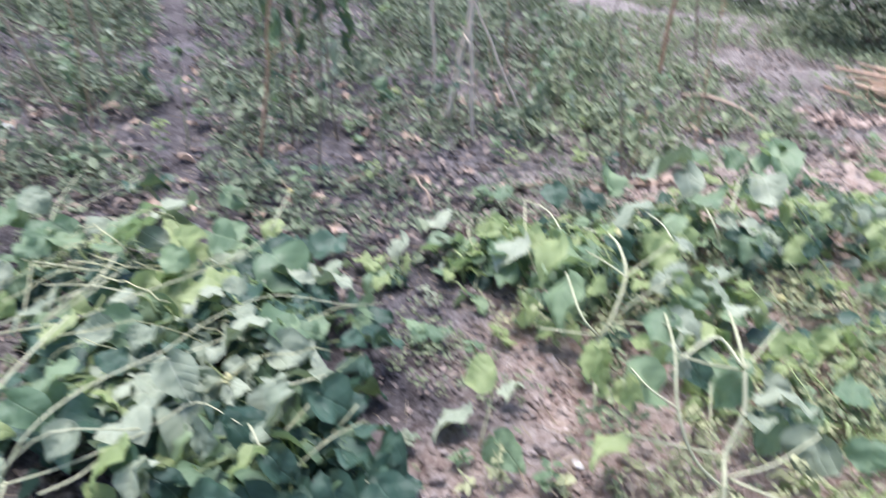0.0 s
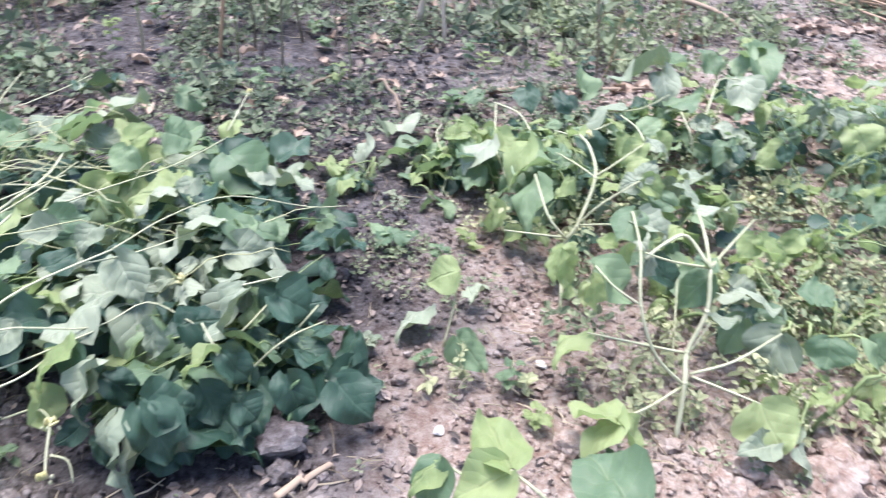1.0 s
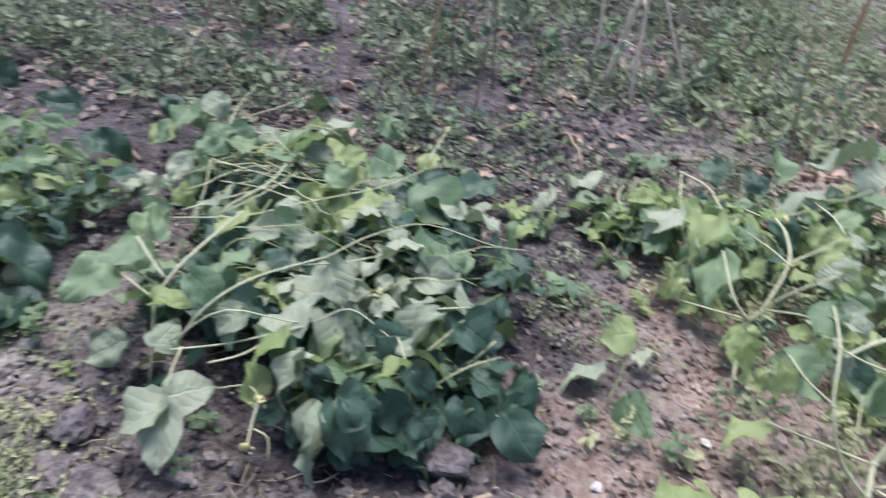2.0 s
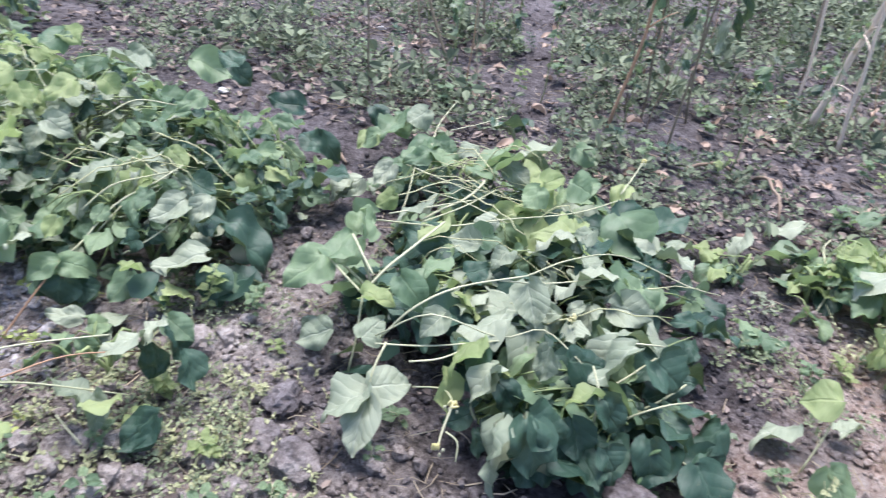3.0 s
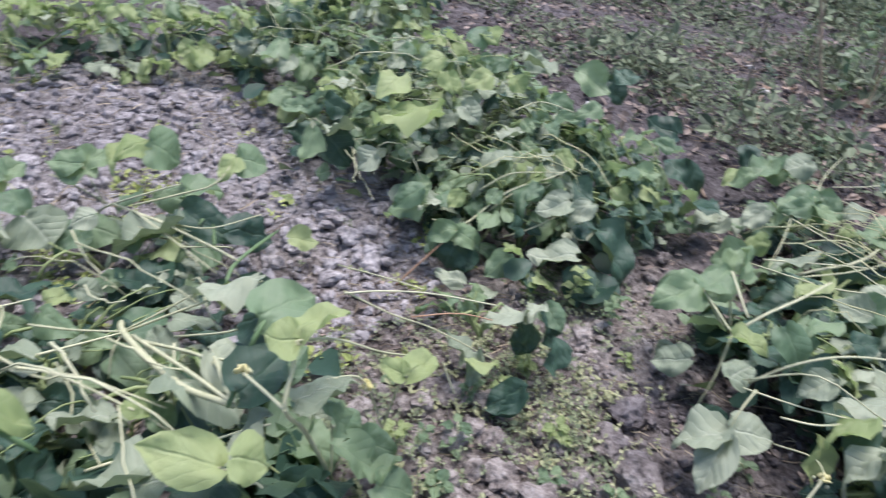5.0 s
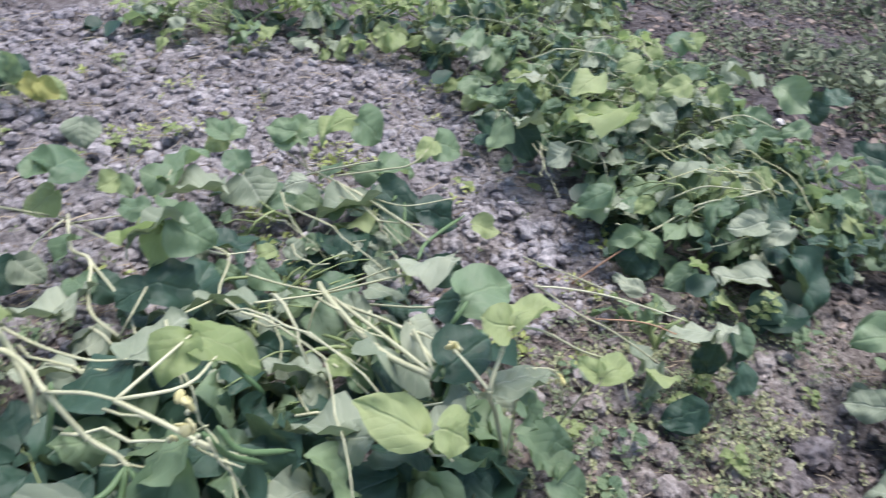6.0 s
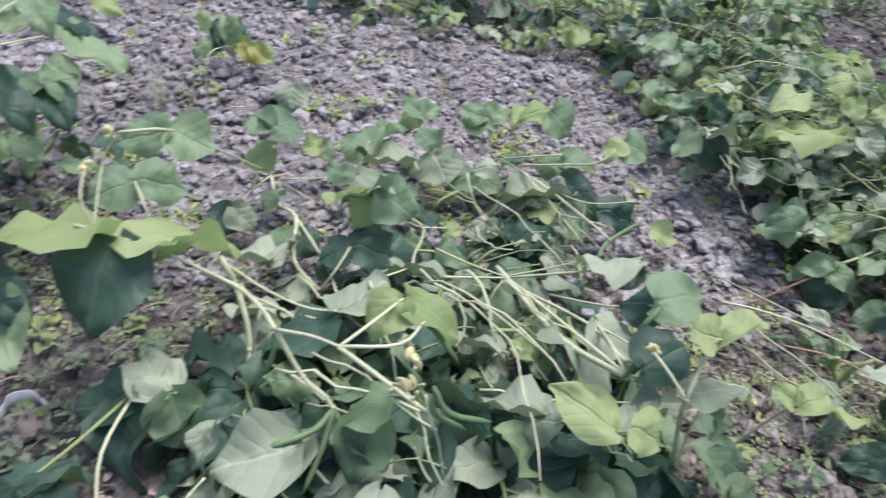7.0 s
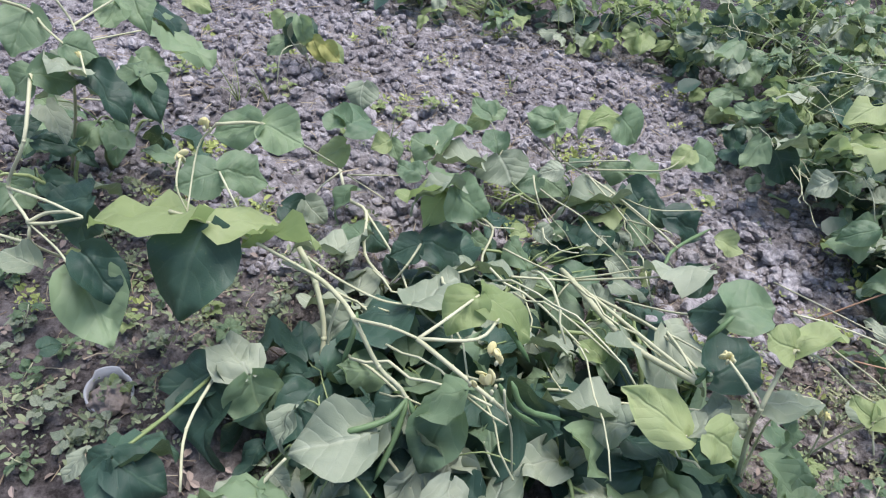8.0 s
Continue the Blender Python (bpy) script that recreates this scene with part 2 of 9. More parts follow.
OUTLINE_W = (0.06, 0.25, 0.385, 0.46, 0.48, 0.45, 0.375, 0.255, 0.122, 0.045, 0.0)


def leaflet_mesh(name, mat, wide, fold, droop, curl, seed, rough=0.19):
    """One broad pointed bean leaflet, its stalk end at the origin, its tip at y = 1."""
    rng = random.Random(seed)
    bm = bmesh.new()
    uvl = bm.loops.layers.uv.new("UVMap")
    cols = 8
    phase, skew = rng.uniform(0, 6.3), rng.uniform(-0.06, 0.06)
    rows, uvs = [], {}
    for y, w in zip(OUTLINE_Y, OUTLINE_W):
        row = []
        for c in range(cols + 1):
            v = c / cols * 2 - 1
            if w == 0 and c:
                row.append(row[0])
                continue
            x = v * w * wide * (1 + (0.07 if v > 0 else -0.07) * math.sin(y * 5 + phase) + 0.03 * math.sin(y * 17 + phase * 3 + v)) + skew * math.sin(math.pi * y)
            z = fold * abs(x) + 0.018 * (1 - min(1.0, abs(v) * 4)) * (1 - y) - droop * y * y + curl * (x * x) * 3.0 + rough * noise.noise(Vector((x * 3.2, y * 3.2, seed * 1.7))) + rough * 0.5 * noise.noise(Vector((x * 8, y * 8, seed * 2.3)))
            z += 0.09 * abs(v) ** 2 * math.sin(y * 8 + phase + (2 if v > 0 else 0)) + 0.035 * abs(v) ** 3 * math.sin(y * 21 + phase * 2 + v)
            yy = y - 0.10 * abs(v) ** 3 * (1 - y) ** 3
            q = bm.verts.new((x, yy, z))
            uvs[q] = (0.5 + v * w, y)
            row.append(q)
        rows.append(row)
    for a, b in zip(rows, rows[1:]):
        for c in range(cols):
            vs = []
            for q in (a[c], a[c + 1], b[c + 1], b[c]):
                if q not in vs:
                    vs.append(q)
            if len(vs) > 2:
                f = bm.faces.new(vs)
                for lp in f.loops:
                    lp[uvl].uv = uvs[lp.vert]
    me = bpy.data.meshes.new(name)
    bm.to_mesh(me)
    bm.free()
    me.materials.append(mat)
    me.shade_smooth()
    return me


TONES = {"dark": LEAF_DARK, "mid": LEAF_MID, "light": LEAF_LIGHT, "pale": LEAF_PALE, "old": LEAF_OLD}
SHAPES = ((0.95, 0.10, 0.06, 0.0), (1.05, 0.22, 0.14, -0.15), (0.9, 0.35, 0.10, 0.1), (1.0, -0.18, 0.24, 0.1), (1.1, 0.05, 0.12, 0.25), (0.85, 0.5, 0.25, -0.2), (1.0, 0.28, -0.12, 0.0), (0.95, -0.1, 0.42, 0.2), (1.08, 0.15, 0.02, -0.3))
LEAFLETS = {tone: [leaflet_mesh("leaflet_" + tone, mat, *shape, 11 * i + 3) for i, shape in enumerate(SHAPES)] for tone, mat in TONES.items()}


def leaflet(parent, base, tip, normal=(0, 0, 1), tone="mid", shape=0, wide=1.0, stalk=None):
    """A leaflet from its stalk end to its tip; normal: the way its upper face looks; stalk: the leaf stalk that bears it."""
    base, tip = Vector(base), Vector(tip)
    y = tip - base
    s = y.length
    y.normalize()
    z = Vector(normal)
    z = z - y * z.dot(y)
    z = z.normalized() if z.length > 1e-4 else y.orthogonal().normalized()
    x = y.cross(z)
    ob = new("leaflet", LEAFLETS[tone][shape % len(SHAPES)])
    ob.parent = stalk or parent
    m = Matrix((x, y, z)).transposed().to_4x4() @ Matrix.Diagonal((s * wide, s, s, 1))
    m.translation = base - parent.location
    ob.matrix_local = m
    return ob


def petiole(parent, a, b, r=0.0028, sag=0.02, name="petiole", mat=None, tip=0.7, rng=random, n=5, wob=0.003):
    bm = bmesh.new()
    pts = [p - parent.location for p in bent(a, b, sag, n, wob, rng)]
    tube(bm, pts, r, r * tip, 6)
    return part(name, bm, mat or STEM, parent)


def trifoliate(plant, node_at, at, out, size, tone, rng, face=None):
    """A stalk from the stem to the point at, with three leaflets that droop outward."""
    at, out = Vector(at), Vector(out)
    out.z = 0
    out = out.normalized() if out.length > 1e-3 else Vector((1, 0, 0))
    stalk = petiole(plant, node_at, at, rng.uniform(0.0016, 0.0026), rng.uniform(0.0, 0.04), name="leaf", mat=STALK, rng=rng)
    lean = rng.uniform(-0.9, 0.15)
    up = face or (out * rng.uniform(-0.3, 0.8) + Vector((rng.uniform(-0.5, 0.5), rng.uniform(-0.5, 0.5), 1)))
    for turn, k in ((0, 1.0), (1.75, 0.9), (-1.75, 0.9)):
        a = turn + rng.uniform(-0.3, 0.3)
        d = Matrix.Rotation(a, 3, "Z") @ out
        d.z = lean + rng.uniform(-0.5, 0.45) - (0.1 if turn else 0.0)
        d.normalize()
        base = at + d * 0.012 + (out * 0.03 if not turn else Vector())
        nrm = Vector(up) + Vector((rng.uniform(-0.75, 0.75), rng.uniform(-0.75, 0.75), 0))
        leaflet(plant, base, base + d * size * k * rng.uniform(0.85, 1.1), nrm, tone, rng.randrange(9), rng.uniform(0.66, 0.98), stalk)


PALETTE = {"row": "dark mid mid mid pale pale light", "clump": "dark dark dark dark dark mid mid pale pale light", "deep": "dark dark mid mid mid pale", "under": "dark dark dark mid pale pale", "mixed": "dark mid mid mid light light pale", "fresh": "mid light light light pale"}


def patch(cx, cy, rx, ry, turn, high, leaves, plants, seed, palette, label, size=0.105, low=0.3, group="bean plants"):
    """Sprawling bean plants that share a low dome of leaves, cx, cy: its middle; rx, ry, turn: its ellipse."""
    rng = random.Random(seed)
    tones = PALETTE[palette].split()
    ca, sa = math.cos(turn), math.sin(turn)

    def spot(u, v):
        return cx + rx * u * ca - ry * v * sa, cy + rx * u * sa + ry * v * ca

    roots = []
    for i in range(plants):
        a, r = i * 2.399 + rng.uniform(0, 1), 0.7 * math.sqrt((i + 0.4) / plants)
        u, v = r * math.cos(a), r * math.sin(a)
        x, y = spot(u, v)
        plant = thing("bean_plant", x, y, ground_z(x, y) - 0.01, label, "bean plant", group)
        nodes = []
        for k in range(rng.choice((2, 3))):
            b = rng.uniform(0, 6.28)
            e = spot(max(-0.8, min(0.8, u + 0.5 * math.cos(b))), max(-0.8, min(0.8, v + 0.5 * math.sin(b))))
            end = Vector((e[0], e[1], high * rng.uniform(0.5, 0.85)))
            pts = bent(plant.location, end, rng.uniform(0.02, 0.08), 7, 0.008, rng)
            bm = bmesh.new()
            tube(bm, [p - plant.location for p in pts], rng.uniform(0.005, 0.007), 0.003, 7)
            part("stem", bm, STALK, plant)
            nodes += pts[1:]
        roots.append((plant, nodes))
    for i in range(leaves):
        a, r = rng.uniform(0, 6.28), math.sqrt(rng.uniform(0, 1))
        u, v = r * math.cos(a), r * math.sin(a)
        x, y = spot(u, v)
        dome = high * (1 - r * r * 0.85) ** 0.6
        z = dome * (rng.uniform(0.85, 1.12) if rng.random() > low else rng.uniform(0.3, 0.8))
        p = Vector((x, y, max(0.05, z)))
        plant, nodes = min(roots, key=lambda q: (q[0].location - p).length)
        near = min(nodes, key=lambda q: (q - p).length + rng.uniform(0, 0.06))
        out = Vector((x - cx, y - cy, 0)) * 0.8 + Vector((rng.uniform(-0.3, 0.3), rng.uniform(-0.3, 0.3), 0))
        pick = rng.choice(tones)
        # Tops lightened, low and outer clump leaves darkened: light and shade in leaf tone.
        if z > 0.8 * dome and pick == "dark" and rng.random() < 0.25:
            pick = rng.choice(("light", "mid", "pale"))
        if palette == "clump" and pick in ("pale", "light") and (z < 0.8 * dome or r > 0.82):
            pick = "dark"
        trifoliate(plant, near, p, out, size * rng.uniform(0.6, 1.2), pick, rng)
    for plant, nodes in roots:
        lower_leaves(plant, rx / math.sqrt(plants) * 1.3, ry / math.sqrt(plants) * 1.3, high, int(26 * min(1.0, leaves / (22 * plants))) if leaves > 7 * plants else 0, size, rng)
    return roots


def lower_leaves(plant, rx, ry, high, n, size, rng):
    """Dark leaves added close to the ground to put shade into a plant's gaps, joined."""
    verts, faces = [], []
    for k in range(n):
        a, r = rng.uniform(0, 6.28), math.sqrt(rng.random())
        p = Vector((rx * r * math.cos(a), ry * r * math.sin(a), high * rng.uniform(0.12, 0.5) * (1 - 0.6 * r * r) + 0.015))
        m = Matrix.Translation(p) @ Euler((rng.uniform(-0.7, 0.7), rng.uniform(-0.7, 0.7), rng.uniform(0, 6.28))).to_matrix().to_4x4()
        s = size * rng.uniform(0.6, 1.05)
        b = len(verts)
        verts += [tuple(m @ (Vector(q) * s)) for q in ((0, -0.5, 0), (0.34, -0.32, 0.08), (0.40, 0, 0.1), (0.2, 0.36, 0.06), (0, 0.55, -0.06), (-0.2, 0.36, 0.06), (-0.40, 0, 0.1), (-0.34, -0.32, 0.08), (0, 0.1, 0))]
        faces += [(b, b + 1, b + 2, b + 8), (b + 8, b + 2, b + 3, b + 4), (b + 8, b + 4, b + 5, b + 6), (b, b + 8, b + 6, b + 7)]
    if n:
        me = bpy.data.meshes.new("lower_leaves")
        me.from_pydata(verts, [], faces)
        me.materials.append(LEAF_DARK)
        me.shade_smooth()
        ob = tagged(new("lower_leaves", me), "dark green leaves added low as shade filling", kind="stuff")
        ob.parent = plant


# ---- ground: one sheet to the horizon ----
def spread(lo, hi, step, reach):
    """Even steps from lo to hi, then ever longer ones out to reach."""
    v = list(np.arange(lo, hi + step / 2, step))
    d, left, right = step, [lo], [hi]
    while right[-1] < reach:
        d *= 1.35
        right.append(right[-1] + d)
        left.append(left[-1] - d)
    return left[:0:-1] + v + right[1:]


def build_ground():
    xs, ys = spread(-4.0, 2.4, 0.030, 400.0), spread(-1.9, 5.0, 0.030, 400.0)
    verts = [(x, y, ground_z(x, y)) for y in ys for x in xs]
    w = len(xs)
    faces = [(j * w + i, j * w + i + 1, (j + 1) * w + i + 1, (j + 1) * w + i) for j in range(len(ys) - 1) for i in range(w - 1)]
    me = bpy.data.meshes.new("ground")
    me.from_pydata(verts, [], faces)
    me.materials.append(SOIL)
    me.shade_smooth()
    return tagged(new("ground", me), "dry crumbly brown garden soil with clods and litter", "ground", kind="structure")


ground = build_ground()


def bits(name, mat, spots, size, tall, label, category, seed, shape="leaf", flat=0.5):
    """Many small pieces scattered at the given spots in one mesh: oval leaves, rosettes, leafy sprigs or straws."""
    rng = random.Random(seed)
    verts, faces = [], []
    for x, y in spots:
        s = size * rng.uniform(0.5, 1.3)
        z = ground_z(x, y) + rng.uniform(0.002, tall)
        a, tilt, rolled = rng.uniform(0, 6.28), rng.uniform(-flat, flat), rng.uniform(-flat, flat)
        m = Matrix.Translation((x, y, z)) @ Euler((tilt, rolled, a)).to_matrix().to_4x4()
        b = len(verts)
        if shape == "rosette":
            for k in range(rng.randint(4, 7)):
                b = len(verts)
                q = m @ Euler((rng.uniform(0.0, 0.9), rng.uniform(-0.3, 0.3), k * 1.1 + rng.uniform(-0.4, 0.4))).to_matrix().to_4x4() @ Matrix.Translation((0, s * rng.uniform(0.2, 0.7), s * rng.uniform(-0.3, 0.5)))
                w = s * rng.uniform(0.6, 1.1)
                verts += [tuple(q @ (Vector(c) * w)) for c in ((0, 0, 0), (0.3, 0.35, 0.08), (0.24, 0.75, 0.06), (0, 1.05, -0.08), (-0.24, 0.75, 0.06), (-0.3, 0.35, 0.08))]
                faces += [(b, b + 1, b + 2, b + 3), (b, b + 3, b + 4, b + 5)]
            continue
        if shape == "sprig":
            foot, bend = Vector((x, y, ground_z(x, y) - 0.004)), Vector((math.cos(a), math.sin(a), 0)) * tilt
            high = tall * rng.uniform(0.5, 1.2)
            line = [foot + (Vector((0, 0, 1)) + bend * f) * (high * f) for f in (0.0, 0.5, 1.0)]
            side = Vector((-math.sin(a), math.cos(a), 0)) * 0.0011
            for p in line:
                verts += [tuple(p - side), tuple(p + side), tuple(p + side.cross(Vector((0, 0, 1))))]
            faces += [(b + i + u, b + i + v, b + i + 3 + v, b + i + 3 + u) for i in (0, 3) for u, v in ((0, 1), (1, 2), (2, 0))]
            for k in range(rng.randint(6, 10)):
                b, f = len(verts), rng.uniform(0.25, 1.0)
                q = Matrix.Translation(foot + (Vector((0, 0, 1)) + bend * f) * (high * f)) @ Euler((rng.uniform(-0.5, 0.7), rng.uniform(-0.4, 0.4), k * 2.4 + a)).to_matrix().to_4x4()
                w = s * rng.uniform(0.6, 1.1) * (1.15 - 0.5 * f)
                verts += [tuple(q @ (Vector(c) * w)) for c in ((0, 0, 0), (0.3, 0.35, 0.08), (0.24, 0.75, 0.06), (0, 1.05, -0.08), (-0.24, 0.75, 0.06), (-0.3, 0.35, 0.08))]
                faces += [(b, b + 1, b + 2, b + 3), (b, b + 3, b + 4, b + 5)]
            continue
        if shape == "leaf":
            pts = ((0, -0.5, 0), (0.3, -0.15, 0.1), (0.24, 0.25, 0.08), (0, 0.55, -0.06), (-0.24, 0.25, 0.08), (-0.3, -0.15, 0.1))
            faces += [(b, b + 1, b + 2, b + 3), (b, b + 3, b + 4, b + 5)]
        else:
            c = rng.uniform(-0.15, 0.15)
            pts = ((-0.02, -0.5, 0), (0.02, -0.5, 0), (0.02 + c, 0, 0.03), (-0.02 + c, 0, 0.03), (0.015, 0.5, 0), (-0.015, 0.5, 0), (c, 0, 0.07), (0, -0.5, 0.03), (0, 0.5, 0.03))
            faces += [(b, b + 1, b + 2, b + 3), (b + 3, b + 2, b + 4, b + 5), (b + 7, b + 1, b + 2, b + 6), (b, b + 7, b + 6, b + 3), (b + 6, b + 2, b + 4, b + 8), (b + 3, b + 6, b + 8, b + 5)]
        verts += [tuple(m @ (Vector(q) * s)) for q in pts]
    me = bpy.data.meshes.new(name)
    me.from_pydata(verts, [], faces)
    me.materials.append(mat)
    return tagged(new(name, me), label, category, kind="stuff")


def clustered(n, x0, x1, y0, y1, seed, freq=2.0, cut=0.0, keep=None):
    """n spots in a rectangle, gathered where a slow noise is high."""
    rng = random.Random(seed)
    out = []
    tries = 0
    while len(out) < n and tries < n * 12:
        tries += 1
        x, y = rng.uniform(x0, x1), rng.uniform(y0, y1)
        if noise.noise(Vector((x * freq, y * freq, seed))) + rng.uniform(-0.25, 0.25) > cut and (keep is None or keep(x, y)):
            out.append((x, y))
    return out


def beyond(x, y):
    """The weedy strip past the bean bed."""
    return y > 1.95 + 0.35 * max(x, 0.0) - 0.25 * max(-x - 1.0, 0.0) + 0.1 * math.sin(x * 3) or x < -3.7


def weedy(x, y):
    """Weeds grow past the bed but not on the trodden path through them."""
    return beyond(x, y) and abs(x + 1.32 + 0.51 * (y - 2.59)) > 0.13 + 0.05 * math.sin(y * 7)


def thinning(x, y):
    """Fewer weeds on the bare rise to the east."""
    return weedy(x, y) and noise.noise(Vector((x * 3.1, y * 3.1, 7.7))) > 0.9 * max(0.0, min(1.0, (x + 0.2) * 0.8)) - 0.6


bits("ground_weeds", WEED, clustered(4900, -4.8, 3.6, 1.5, 5.8, 5, 1.5, 0.06, thinning), 0.030, 0.06, "low dark green weeds over the soil past the beds", "weeds", 1, "rosette", 0.35)
bits("rank_weeds", WEED, clustered(800, -4.6, 3.4, 2.0, 5.6, 15, 1.3, 0.12, lambda x, y: thinning(x, y) and x < 0.7), 0.062, 0.17, "knee high dark weeds in patches past the bed", "weeds", 19, "rosette", 0.7)
bits("far_weeds", WEED, clustered(3600, -5.0, 2.0, 5.0, 11.0, 6, 0.9, -0.1, lambda x, y: weedy(x, y) and x < 0.6 + 0.5 * math.sin(y * 2)), 0.065, 0.2, "rough green weeds on the ground further off", "weeds", 8, "rosette", 0.5)
bits("side_weeds", WEED, clustered(2600, -7.0, 6.5, -6.0, 2.4, 7, 1.0, 0.0, lambda x, y: not (-4.2 < x < 2.2 and y > -2.0)), 0.035, 0.05, "scattered low weeds on the open ground", "weeds", 18, "rosette", 0.4)
bits("leaf_litter", LITTER, clustered(12000, -4.8, 4.5, 1.5, 7.0, 9, 1.7, -0.1, weedy), 0.042, 0.03, "dry brown fallen leaves scattered over soil", "leaf litter", 2, flat=0.6)
bits("bed_weeds", WEED_LIGHT, clustered(900, -3.4, 2.4, -1.8, 2.8, 21, 2.6, 0.05), 0.011, 0.02, "small light green weeds between the bean plants", "weeds", 3, "rosette", 0.3)
bits("bed_weeds_thick", WEED_LIGHT, clustered(1300, -1.35, 1.5, 0.15, 2.6, 22, 3.2, 0.22, lambda x, y: x < -0.85 or x > 0.5), 0.012, 0.04, "mat of tiny green weeds between the bean plants", "weeds", 13, "rosette", 0.4)
bits("seedlings", WEED_LIGHT, clustered(950, -1.35, -0.45, -0.1, 0.80, 51, 3.4, 0.10, lambda x, y: x < -0.75 or y < 0.5), 0.0095, 0.035, "tiny light green seedlings on crumbly soil", "weeds", 51, "rosette", 0.5)
bits("gap_weeds", WEED_LIGHT, clustered(260, -0.2, 0.65, 0.95, 2.2, 52, 3.0, 0.25), 0.014, 0.05, "small weeds on gritty soil between the plants", "weeds", 52, "rosette", 0.5)
bits("thin_weeds", WEED_LIGHT, clustered(700, 0.3, 2.0, 1.25, 2.5, 26, 2.4, 0.05), 0.026, 0.09, "thin light green weeds among the straggling bean plants", "weeds", 22, "rosette", 0.6)
bits("path_weeds", WEED_LIGHT, clustered(620, -1.7, -0.7, -1.9, -0.7, 24, 3.0, 0.0), 0.015, 0.035, "tiny green weeds on trodden soil", "weeds", 14, "rosette", 0.4)
bits("clover_weeds", WEED_PALE, clustered(520, 0.95, 2.1, 1.25, 2.2, 27, 2.0, -0.1), 0.022, 0.045, "mat of small light green clover weeds on sandy soil", "weeds", 27, "rosette", 0.35)
bits("leafy_weeds", WEED_LIGHT, clustered(190, 0.1, 1.6, 3.0, 4.2, 28, 1.4, 0.0), 0.055, 0.13, "leafy green weeds past the bed", "weeds", 28, "rosette", 0.6)
bits("rough_grass", WEED_LIGHT, clustered(5200, 0.2, 4.6, 3.8, 9.5, 29, 0.8, -0.2), 0.042, 0.07, "rough pale green weeds and grass past the garden", "weeds", 29, "rosette", 0.6)
bits("pink_debris", DEBRIS, clustered(420, 1.75, 2.8, 3.6, 4.5, 30, 1.6, -0.2), 0.07, 0.04, "pinkish dry leaves and husks beside the cut stalks", "leaf litter", 30, flat=0.7)
bits("clod_sprouts", WEED_YELLOW, clustered(420, -3.1, -1.2, -1.4, 0.7, 31, 4.5, 0.42), 0.019, 0.03, "yellow green sprouts between the clods", "weeds", 31, "rosette", 0.5)
bits("path_side_weeds", WEED, clustered(620, -2.7, -0.9, 2.2, 3.9, 36, 2.2, -0.15, weedy), 0.032, 0.08, "dark green weeds crowding the trodden path", "weeds", 36, "rosette", 0.5)
bits("dusty_sprigs", WEED_PALE, clustered(520, -1.22, -0.45, 0.02, 0.80, 37, 3.0, -0.05, lambda x, y: x < -0.75 or y < 0.55), 0.014, 0.055, "dusty pale green sprigs on crumbly soil", "weeds", 37, "sprig", 0.9)
bits("sandy_sprigs", WEED_PALE, clustered(310, 0.05, 1.5, 1.05, 2.2, 38, 2.4, 0.05), 0.028, 0.12, "pale green sprigs among the straggling bean plants", "weeds", 38, "sprig", 0.8)
bits("sandy_straw", STRAW, clustered(1300, 0.1, 1.7, 1.0, 2.4, 40, 1.8, -0.2), 0.05, 0.05, "dry stalks and husks on sandy soil", "straw", 40, "straw", 0.5)
bits("bed_litter", LITTER, clustered(6500, -1.5, 2.0, -0.6, 2.6, 23, 2.0, -0.3), 0.022, 0.014, "bits of dry brown leaf on the bed", "leaf litter", 5, flat=0.6)
bits("bed_straw", STRAW, clustered(1900, -1.5, 1.0, -1.5, 1.9, 53, 1.8, -0.2), 0.036, 0.02, "short bits of dry stalk on the soil", "straw", 53, "straw", 0.35)
bits("path_litter", LITTER, clustered(1500, -1.7, -0.6, -1.9, -0.6, 25, 2.0, -0.4), 0.018, 0.012, "bits of dry leaf on trodden soil", "leaf litter", 6, flat=0.7)
bits("clod_straw", STRAW, clustered(1500, -3.4, -1.1, -1.9, 0.7, 34, 1.5, -0.5, lambda x, y: True), 0.05, 0.035, "thin dry stalks scattered over the clods", "straw", 20, "straw", 0.4)
bits("straw", STRAW, clustered(3200, -3.4, 2.6, -1.8, 4.2, 33, 1.5, -0.1), 0.06, 0.014, "thin dry stalks scattered on the soil", "straw", 4, "straw", 0.2)


# ---- clods ----
def lumpy(bm, rng):
    """Break a ball into an angular crumbly lump."""
    off = Vector((rng.uniform(0, 50), rng.uniform(0, 50), 0))
    for v in bm.verts:
        k = 1 + 0.5 * noise.noise(v.co * 2.4 + off) + 0.26 * noise.noise(v.co * 6 + off) + 0.14 * noise.noise(v.co * 13 + off)
        v.co *= k * 0.9
        v.co.z *= 0.78


def clod_mesh(name, seed, mat=None):
    rng = random.Random(seed)
    bm = bmesh.new()
    bmesh.ops.create_icosphere(bm, subdivisions=3, radius=0.5)
    lumpy(bm, rng)
    me = bpy.data.meshes.new(name)
    bm.to_mesh(me)
    bm.free()
    me.materials.append(mat or CLOD)
    return me


CLODS = [clod_mesh("clod", i * 7 + 1) for i in range(8)]
BED_CLODS = [clod_mesh("clod", i * 5 + 2, CRUMB) for i in range(6)]


def hoed(x, y):
    return -3.6 < x < -1.30 - 0.25 * max(0.0, -0.6 - y) and -2.3 < y < 0.66 - 0.10 * (x + 1.4) - 0.6 * max(0.0, x + 1.7)


